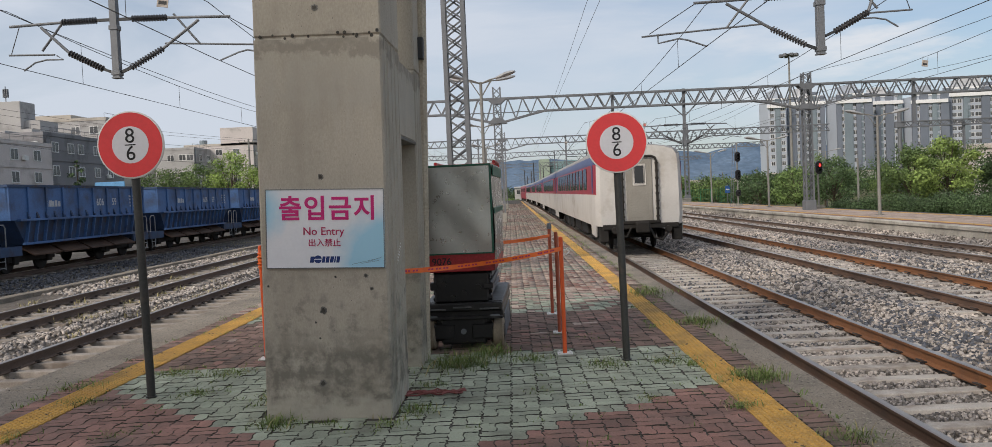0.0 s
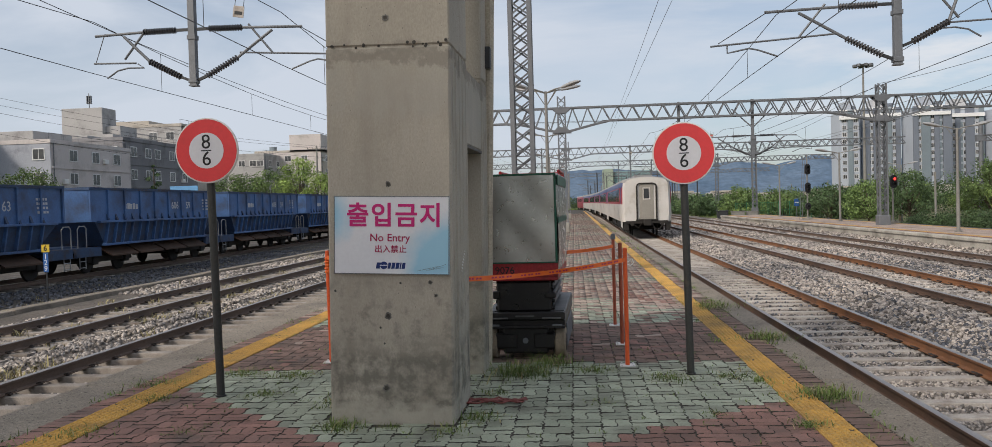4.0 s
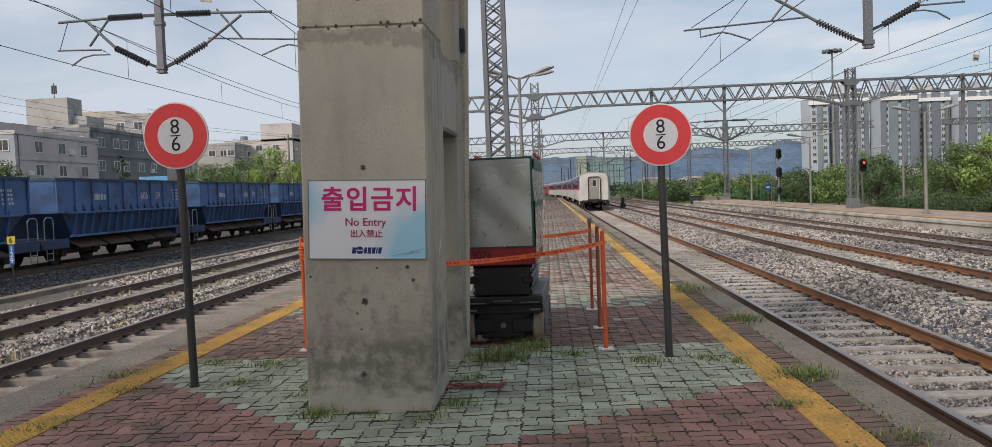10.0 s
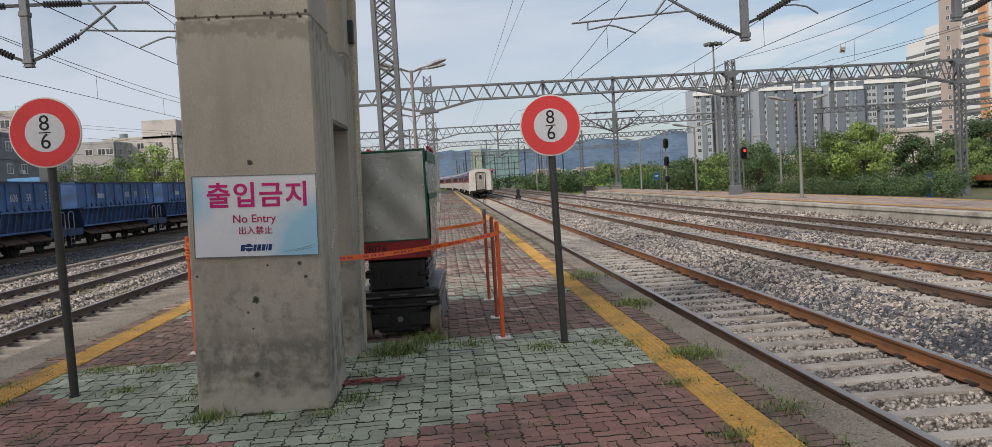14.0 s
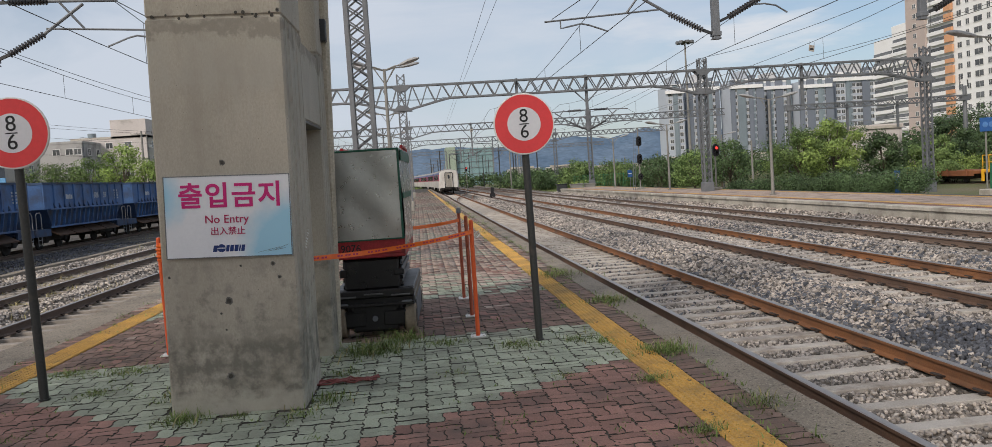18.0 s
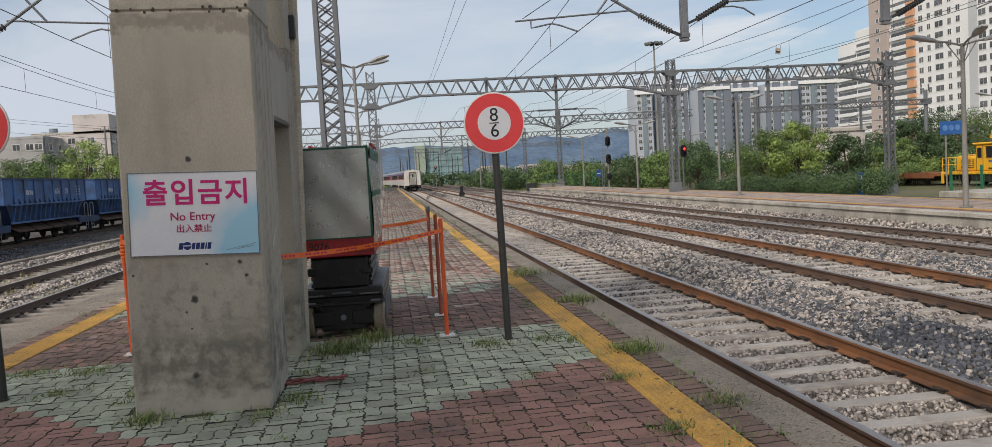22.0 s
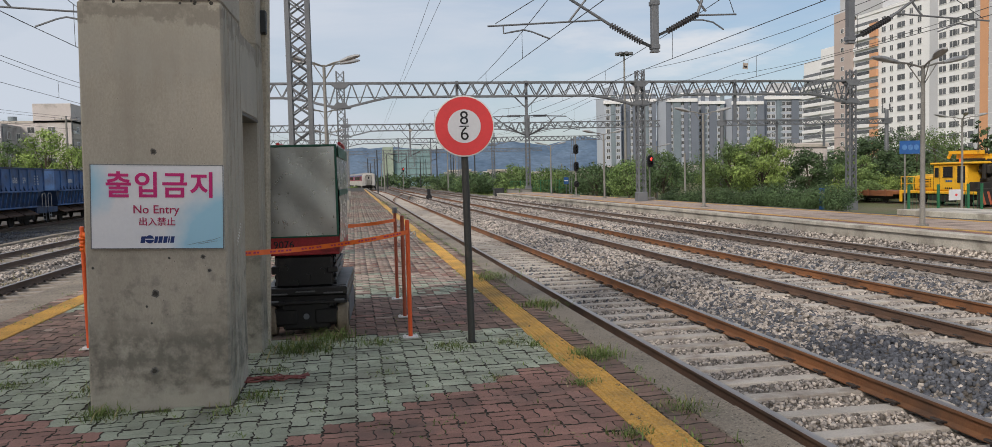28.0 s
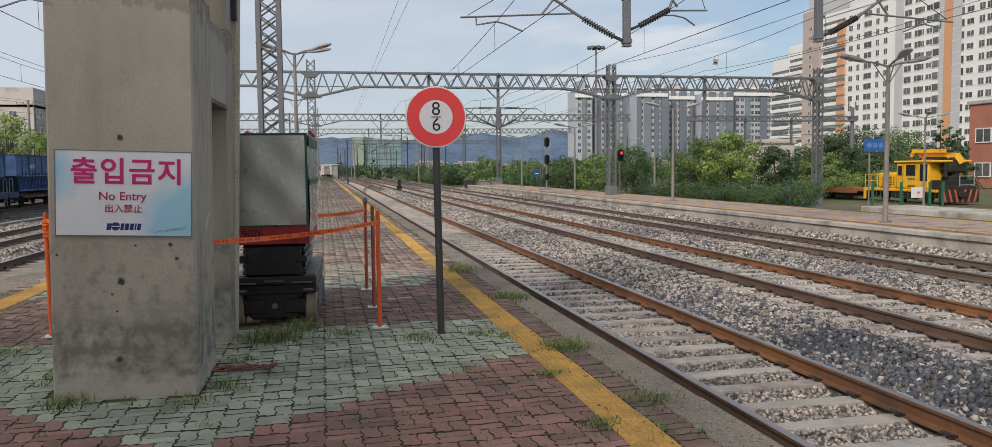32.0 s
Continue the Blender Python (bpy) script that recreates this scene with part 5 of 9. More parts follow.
def cantilever(base, x, y, zb, s, c, kind="push", lift=0.0):
    """A bracket on side s of a drop post, its contact wire c away: tubes, insulators, strut, registration tube, steady arm."""
    z = zb + lift
    at = lambda o, h: (x + s * o, y, z + h)
    for a, b in ((at(0.38, 1.23), at(1.14, 1.22)), (at(0.30, 0.20), at(1.02, 0.58))):
        g = Geo()
        insulator(g, a, b, 0.075, 13)
        part("insulator", g, INSULATOR, base, "ribbed dark insulator")
    for a, b in ((at(0.1, 1.23), at(0.4, 1.23)), (at(0.1, 0.12), at(0.32, 0.21))):
        part("end_fitting", Geo().beam(a, b, 0.05, 0.06), STEEL_DARK, base)
    part("top_tube", Geo().tube(at(1.12, 1.22), at(c + 0.25, 1.18), 0.03, n=8), GALV, base)
    part("stay_tube", Geo().tube(at(1.0, 0.57), at(c - 0.42, 1.14), 0.033, n=8), GALV, base)
    part("strut", Geo().tube(at(c - 0.95, 1.29), at(c - 0.42, 0.64), 0.025, n=6), GALV, base)
    if kind == "push":
        part("registration_tube", Geo().tube(at(c - 1.16, 0.68), at(c + 1.36, 0.53), 0.021, n=6), GALV, base)
        part("steady_arm", Geo().path([at(c + 1.02, 0.55), at(c + 1.02, 0.38), at(c + 0.85, 0.41), at(c + 0.58, 0.46), at(c + 0.4, 0.42), at(c, 0.27)], 0.018, n=6), GALV, base)
        part("stay_wire", Geo().tube(at(c + 0.22, 1.17), at(c + 1.2, 0.58), 0.009, n=5), WIRE, base)
    else:
        part("registration_tube", Geo().tube(at(c - 0.68, 0.55), at(c + 0.3, 0.58), 0.021, n=6), GALV, base)
        part("steady_arm", Geo().path([at(c - 0.72, 0.53), at(c - 0.86, 0.44), at(c - 0.5, 0.45), at(c - 0.25, 0.40), at(c, 0.24)], 0.018, n=6), GALV, base)
        part("stay_wire", Geo().tube(at(c + 0.05, 1.16), at(c + 0.25, 0.6), 0.009, n=5), WIRE, base)


def gantry(y, x0, x1, z0, z1, columns, drops, label, bottoms=None):
    base = thing("catenary_gantry", label, "gantry", group="overhead line gantries")
    part("truss_beam", truss(x0, x1, y, z0, z1, columns), GALV, base, "grey lattice beam")
    for k, x in enumerate(columns):
        zb = bottoms[k] if bottoms else -0.02
        part("column", lattice((x, y, zb), (x, y, z1 + 0.65), 0.40, 0.29 if y < 30 else 0.40, 0.09 if y < 30 else 0.075, 0.055 if y < 30 else 0.045), GALV, base, "lattice steel column")
        g = Geo()
        g.box(x - 0.3, x + 0.3, y - 0.3, y + 0.3, zb - 0.5, zb + 0.55, 0.03)
        part("footing", g, GALV if zb < -0.5 or x > 10 else CONCRETE, base)
        for s in (-1, 1):
            g = Geo()
            g.prism([(x - 0.62, z1 + 0.05), (x + 0.62, z1 + 0.05), (x + 0.22, z1 - 0.3), (x - 0.22, z1 - 0.3)], y + s * 0.25 - 0.006, y + s * 0.25 + 0.006, "y")
            part("gusset", g, GALV, base)
            g = Geo()
            g.prism([(x - 0.55, z0 - 0.62), (x + 0.55, z0 - 0.62), (x + 0.24, z0 - 0.3), (x - 0.24, z0 - 0.3)], y + s * 0.25 - 0.006, y + s * 0.25 + 0.006, "y")
            part("gusset", g, GALV, base)
    for x, zb, sides in drops:
        g = Geo()
        g.box(x - 0.075, x + 0.075, y - 0.075, y + 0.075, zb, z1 + 0.1, 0.006)
        g.box(x - 0.09, x + 0.09, y - 0.09, y + 0.09, zb - 0.015, zb + 0.01)
        part("drop_post", g, GALV, base, "grey square drop post")
        for side in sides:
            cantilever(base, x, y, zb, *side)
        for z in (zb + 0.1, zb + 1.05):
            if sides:
                part("clamp", Geo().box(x - 0.095, x + 0.095, y - 0.095, y + 0.095, z - 0.05, z + 0.05, 0.008), GALV, base)
        if y > 40 and zb + 1.7 < z0:
            g = Geo()
            g.beam((x - 1.1, y, z1 - 0.4), (x - 0.05, y, zb + 1.7), 0.06)
            g.beam((x + 1.1, y, z1 - 0.4), (x + 0.05, y, zb + 1.7), 0.06)
            part("knee_brace", g, GALV, base)
    return base


gantry(17.5, -13.5, 34.0, 6.75, 7.3, [-1.02, 27.0], [(6.63, 4.25, ((-1, 2.36, "push", 0.0), (1, 1.62, "pull", 0.25))), (11.34, 4.45, ((1, 2.25, "push", 0.0),)), (-8.22, 4.45, ((-1, 2.0, "pull", 0.0), (1, 2.22, "push", 0.0)))], "lattice gantry with drop posts and brackets over the platform tracks", [-0.02, -1.0])
gantry(46.5, -7.0, 30.4, 6.15, 6.92, [-0.55, 16.67, 30.2], [(9.87, 3.8, ((-1, 2.3000000000000003), (1, 2.1))), (5.9, 5.9, ()), (22.6, 4.6, ())], "grey lattice gantry spanning the tracks on lattice columns", [-0.02, -0.07, -0.95])
gantry(86.0, -9.0, 33.0, 6.6, 7.25, [-0.6, 18.3], [(5.9, 3.9, ((1, 1.9000000000000001),)), (11.0, 4.0, ((-1, 2.1),)), (-3.2, 4.6, ())], "distant lattice gantry over the tracks", [-0.02, 0.0])
gantry(118.0, -12.0, 36.0, 6.7, 7.3, [-1.5, 20.0], [(6.4, 3.9, ((-1, 1.9000000000000001), (1, 1.9000000000000001))), (11.0, 4.0, ((1, 1.9000000000000001),))], "distant lattice gantry over the tracks", [-0.02, -0.8])
gantry(165.0, -12.0, 38.0, 6.7, 7.3, [-2.5, 21.0], [(6.0, 3.9, ()), (12.0, 4.0, ())], "far lattice gantry over the tracks", [-0.7, -0.8])


# ---------------------------------------------------------------- overhead wires
SPANS = [-22.0, 17.5, 46.5, 86.0, 118.0, 165.0, 215.0]


def overhead_wire(xc, zc, label, stagger=0.2, drop=1.15):
    base = thing("overhead_wire", label, "overhead wire", group="overhead contact wires")
    con, mes, dro = Geo(), Geo(), Geo()
    cp, mp = [], []
    for k, (a, b) in enumerate(zip(SPANS, SPANS[1:])):
        xa, xb = xc + stagger * (-1) ** k, xc - stagger * (-1) ** k
        n = 10
        for i in range(n + (1 if b == SPANS[-1] else 0)):
            u = i / n
            y = a + (b - a) * u
            bx = bend(R1, y) - R1 if xc == R1 else 0
            cp.append((xa + (xb - xa) * u + bx, y, zc))
            mp.append((xa + (xb - xa) * u + bx, y, zc + drop - 0.55 * 4 * u * (1 - u)))
            if 0 < i < n and i % 2 == 1:
                dro.tube(cp[-1], mp[-1], 0.006, n=4)
    con.path(cp, 0.0085, n=5)
    mes.path(mp, 0.0085, n=5)
    part("contact_wire", con, WIRE, base)
    part("messenger_wire", mes, WIRE, base)
    tagged(part("dropper_set", dro, WIRE, base), kind="stuff")


overhead_wire(4.28, 4.52, "contact and messenger wires over the platform track", 0.03, 0.85)
overhead_wire(8.25, 4.52, "contact and messenger wires over the through track", 0.05, 0.9)
overhead_wire(13.6, 4.75, "contact and messenger wires over the far track")
overhead_wire(-6.0, 4.80, "contact and messenger wires over the dark platform track")
overhead_wire(-10.3, 4.80, "contact and messenger wires over the weedy second track")


def feeder(pts, label, sag=0.5, r=0.011):
    base = thing("feeder_wire", label, "overhead wire")
    g = Geo()
    out = []
    for a, b in zip(pts, pts[1:]):
        a, b = Vector(a), Vector(b)
        for i in range(12):
            u = i / 12
            p = a.lerp(b, u)
            p.z -= sag * 4 * u * (1 - u)
            out.append(p)
    out.append(Vector(pts[-1]))
    g.path(out, r, n=5)
    part("strand", g, WIRE, base)


feeder([(16.7, -22, 7.6), (16.7, 17.5, 7.3), (16.67, 46.5, 7.6), (18.3, 86, 7.7), (20, 118, 7.8)], "thin feeder wire along the gantry columns")
feeder([(1.78, -22, 7.2), (2.81, 46.5, 7.2), (3.5, 118, 7.4)], "thin wire strung along the platform edge", 0.12, 0.007)
feeder([(2.5, -22, 7.2), (3.02, 46.5, 7.2), (3.8, 118, 7.4)], "thin wire strung along the platform edge", 0.10, 0.007)
feeder([(21.5, -22, 7.9), (22.0, 17.5, 7.6), (22.6, 46.5, 7.3), (23, 118, 7.8)], "thin feeder wire along the gantry columns")
for dx, dz in ((-1.5, 12.65), (1.5, 12.65), (0.9, 11.4), (-0.9, 9.85)):
    feeder([(-90 + dx, 40, dz + 0.6), (-53.2 + dx, 70, dz), (-30.0 + 0.7 * dx, 95, dz - 3.6), (-14.0, 150, dz - 3.0)], "thin power line strung between concrete poles", 0.6, 0.014)
feeder([(-13.2, -22, 7.2), (-13.2, 17.5, 7.2), (-13.2, 60, 7.2), (-13.2, 118, 7.4)], "thin feeder wire over the goods siding")
# ---------------------------------------------------------------- passenger train
COACH_WHITE = surf("coach_white", (0.62, 0.60, 0.57), (0.55, 0.53, 0.50), scale=0.8, fine=20, rough=0.4, bump=0.03, grain=0.05, dirt=(0.40, 0.36, 0.31), dirt_scale=0.9, dirt_amount=0.35)
COACH_RED = surf("coach_red", (0.33, 0.035, 0.055), (0.28, 0.03, 0.048), scale=0.8, fine=20, rough=0.4, bump=0.03, grain=0.06)
COACH_BLUE = surf("coach_blue", (0.045, 0.07, 0.19), (0.04, 0.06, 0.16), scale=0.8, fine=20, rough=0.4, bump=0.03, grain=0.06)
COACH_ROOF = surf("coach_roof", (0.34, 0.33, 0.32), (0.26, 0.25, 0.24), scale=0.9, fine=20, rough=0.6, bump=0.1)
COACH_DOOR = surf("coach_door", (0.30, 0.285, 0.25), (0.26, 0.245, 0.215), scale=2, fine=30, rough=0.5, bump=0.05)
UNDER = surf("underframe", (0.017, 0.016, 0.015), (0.03, 0.026, 0.022), scale=2, fine=25, rough=0.8, bump=0.2)
TINTED = glassy("tinted_glass", (0.02, 0.022, 0.026))


def ring_section(w):
    """The left half of a coach's outline from skirt to roof, mirrored: (x, z, material of the face that follows)."""
    h = w / 2
    left = [(h * 0.97, 0.85, 0), (h * 1.0, 1.15, 0), (h * 1.0, 1.88, 1), (h * 0.985, 2.84, 2), (h * 0.962, 3.12, 3), (h * 0.88, 3.28, 3), (h * 0.62, 3.38, 3), (h * 0.30, 3.43, 3)]
    pts = [(-x, z) for x, z, _ in left] + [(0, 3.44)] + [(x, z) for x, z, _ in reversed(left)]
    mats = [m for _, _, m in left] + [3] + [left[k - 1][2] for k in range(len(left) - 1, 0, -1)] + [4]
    return pts, mats


def bogie(base, y):
    bog = part("bogie", Geo().box(-1.05, -0.93, y - 1.5, y + 1.5, 0.38, 0.62, 0.03).box(0.93, 1.05, y - 1.5, y + 1.5, 0.38, 0.62, 0.03).box(-1.0, 1.0, y - 0.25, y + 0.25, 0.4, 0.8, 0.03), UNDER, base, "grimy dark bogie")
    for dy in (-1.05, 1.05):
        part("wheelset", Geo().lathe([(0.40, -0.76), (0.43, -0.755), (0.46, -0.69), (0.43, -0.68), (0.10, -0.67), (0.09, 0.67), (0.43, 0.68), (0.46, 0.69), (0.43, 0.755), (0.40, 0.76)], 20, (0, y + dy, 0.43), "x"), UNDER, bog)
    for dy in (-1.05, 1.05):
        for s in (-1, 1):
            part("axle_box", Geo().box(s * 1.0 - 0.12, s * 1.0 + 0.12, y + dy - 0.16, y + dy + 0.16, 0.3, 0.58, 0.03), UNDER, bog)


def coach(label, loco=False):
    base = thing("passenger_coach" if not loco else "locomotive", label, "train coach" if not loco else "locomotive", group="coaches of the departing train")
    w, ln = 2.86, 23.3 if not loco else 19.0
    pts, mats = ring_section(w)
    n = len(pts)
    g = Geo()
    ends = [(0.0, 0.87, 0.05), (0.14, 0.95, 0.02), (0.42, 1.0, 0.0), (ln - 0.42, 1.0, 0.0), (ln - 0.14, 0.95, 0.02), (ln, 0.87, 0.05)]
    for y, s, dz in ends:
        g.v += [(x * s, y, z if z < 1.2 else z - dz) for x, z in pts]
    for j in range(len(ends) - 1):
        for i in range(n):
            g.f.append((j * n + i, j * n + (i + 1) % n, j * n + n + (i + 1) % n, j * n + n + i))
            m = mats[i]
            g.m.append(0 if j in (0, 1, 3, 4) and m in (1, 2) and j in (0, 4) else m)
    g.f += [tuple(range(n)), tuple(range(5 * n, 6 * n))]
    g.m += [0, 0]
    red = COACH_RED
    body = part("body", g, [COACH_WHITE if not loco else red, red, COACH_BLUE if not loco else red, COACH_ROOF, UNDER], base, smooth=True)
    if not loco:
        for s in (-1, 1):
            for k in range(11):
                y = 2.6 + 1.68 * k
                gg = Geo()
                gg.box(s * 1.425 - 0.012, s * 1.425 + 0.012, y, y + 1.28, 2.03, 2.78, 0.008)
                part("window", gg, TINTED, base, "dark tinted window")
            for y in (0.46, ln - 0.8):
                part("blue_edge", Geo().box(s * 1.425 - 0.01, s * 1.425 + 0.01, y, y + 0.34, 1.9, 2.84, 0.005), COACH_BLUE, base)
                part("corner_skirt", Geo().prism([(y - 0.25, 0.88), (y + 1.4, 0.88), (y + 1.3, 0.55), (y - 0.1, 0.5)], s * 1.37 - 0.02, s * 1.37 + 0.02, "x"), COACH_WHITE, base)
    else:
        for s in (-1, 1):
            for k in range(4):
                gg = Geo()
                gg.box(s * 1.42 - 0.015, s * 1.42 + 0.015, 3 + 3.6 * k, 4.6 + 3.6 * k, 2.1, 2.75, 0.01)
                part("grille", gg, UNDER, base)
    for yy, s in ((0.0, -1), (ln, 1)):
        a, b = (yy - 0.03, yy + 0.02) if s < 0 else (yy - 0.02, yy + 0.03)
        gg = Geo().box(-0.41, 0.41, a, b, 0.98, 2.96, 0.01)
        door = part("end_door", gg, COACH_DOOR, base, "grey gangway door")
        part("door_window", Geo().box(-0.17, 0.17, a - 0.016, a + 0.01, 2.16, 2.76, 0.03), TINTED, door)
        part("window_frame", Geo().box(-0.21, 0.21, a - 0.010, a + 0.008, 2.11, 2.81, 0.03), COACH_WHITE, door)
        part("door_panel", Geo().box(-0.27, 0.27, a - 0.006, a + 0.004, 1.1, 1.92, 0.004), COACH_DOOR, door)
        gg = Geo()
        for x in (-0.55, 0.55):
            gg.tube((x, a - 0.05, 0.98), (x, a - 0.05, 2.88), 0.04, n=8)
        gg.path([(-0.55, a - 0.05, 2.86), (-0.5, a - 0.05, 2.98), (-0.38, a - 0.05, 3.03), (0.38, a - 0.05, 3.03), (0.5, a - 0.05, 2.98), (0.55, a - 0.05, 2.86)], 0.04, n=8)
        for k in range(8):
            for x in (-0.55, 0.55):
                gg.box(x - 0.05, x + 0.055, a - 0.1, a, 1.1 + 0.24 * k, 1.15 + 0.24 * k)
        gg.box(-0.62, 0.62, a - 0.12, a, 0.90, 1.0, 0.02)
        part("gangway_seal", gg, UNDER, base, "black rubber gangway seal")
        gg = Geo()
        gg.box(-1.2, 1.2, a - 0.08, a + 0.3, 0.74, 0.9, 0.02)
        gg.tube((-0.85, a - 0.25, 0.72), (-0.85, a, 0.72), 0.10, n=10)
        gg.tube((0.85, a - 0.25, 0.72), (0.85, a, 0.72), 0.10, n=10)
        gg.box(-0.16, 0.16, a - 0.42, a + 0.1, 0.66, 0.94, 0.04)
        gg.box(-0.22, 0.22, a - 0.5, a - 0.36, 0.62, 0.98, 0.04)
        gg.path([(0.25, a - 0.1, 0.8), (0.4, a - 0.3, 0.45), (0.62, a - 0.3, 0.38), (0.85, a - 0.12, 0.62)], 0.04, n=6)
        gg.path([(-0.3, a - 0.1, 0.8), (-0.5, a - 0.25, 0.5), (-0.72, a - 0.1, 0.66)], 0.03, n=6)
        for x in (-1.16, 1.16):
            gg.box(x - 0.14, x + 0.14, a - 0.02, a + 0.3, 0.35, 0.8, 0.02)
        part("coupler", gg, UNDER, base, "black coupler and hoses")
    bogie(base, 3.1)
    bogie(base, ln - 3.1)
    gg = Geo()
    for y, l2 in ((6.0, 2.6), (9.2, 3.0), (13.4, 2.4), (16.4, 1.6)):
        if y + l2 < ln - 4.6:
            gg.box(-1.15, 1.15, y, y + l2, 0.32, 0.92, 0.03)
    part("equipment_box", gg, UNDER, base)
    gg = Geo()
    for y in (2.0, 9.5, 17.0):
        if y < ln - 3:
            gg.box(-0.55, 0.55, y, y + 2.2, 3.38, 3.56, 0.05)
    part("roof_unit", gg, COACH_ROOF, base)
    return base


last_coach = coach("white and red coach with a grey end door")
coaches = [last_coach]
for k in range(4):
    c = copy_thing(last_coach, pose(0, 0, 0))
    coaches.append(tagged(c, "white and red passenger coach coupled in the departing train"))
coaches.append(coach("red electric locomotive at the head of the train", True))

TRAIN = [(0.0, 26.3), (1.0, 31.6), (2.0, 37.2), (3.0, 42.6), (4.5, 50.2), (6.0, 57.3), (7.5, 64.4), (9.0, 71.5), (11.5, 84.5), (14.0, 98.0), (16.5, 110.5), (19.0, 122.0), (21.5, 134.0), (24.0, 146.5), (26.0, 158.5), (28.0, 172.0), (30.0, 188.0), (32.0, 205.0)]


def train_pose(y):
    a, b = bend(R1, y), bend(R1, y + 23)
    return pose(a, y, RAIL_Z, 0, 0, -math.degrees(math.atan2(b - a, 23)))


# ---------------------------------------------------------------- goods wagons
WAGON_BLUE = surf("wagon_blue", (0.075, 0.165, 0.37), (0.055, 0.12, 0.275), scale=1.0, fine=22, rough=0.6, bump=0.12, grain=0.2, dirt=(0.055, 0.07, 0.11), dirt_scale=1.1, dirt_amount=0.55)
# dark blue of rails and underframe; on the hopper it paints in the shade
WAGON_DARK = surf("wagon_dark_shade_blue", (0.042, 0.08, 0.165), (0.032, 0.058, 0.115), scale=1.2, fine=22, rough=0.7, bump=0.15, grain=0.25, dirt=(0.06, 0.042, 0.03), dirt_scale=1.5, dirt_amount=0.5)
CHUTE = surf("chute_rust", (0.055, 0.035, 0.026), (0.09, 0.05, 0.032), scale=0.8, fine=20, rough=0.8, bump=0.2, grain=0.3)
WAGON_WHITE = surf("wagon_white", (0.50, 0.52, 0.55), (0.42, 0.44, 0.47), rough=0.6, bump=0.02)
RUNG = surf("rung_grey", (0.30, 0.31, 0.32), (0.22, 0.23, 0.24), rough=0.6, bump=0.02)


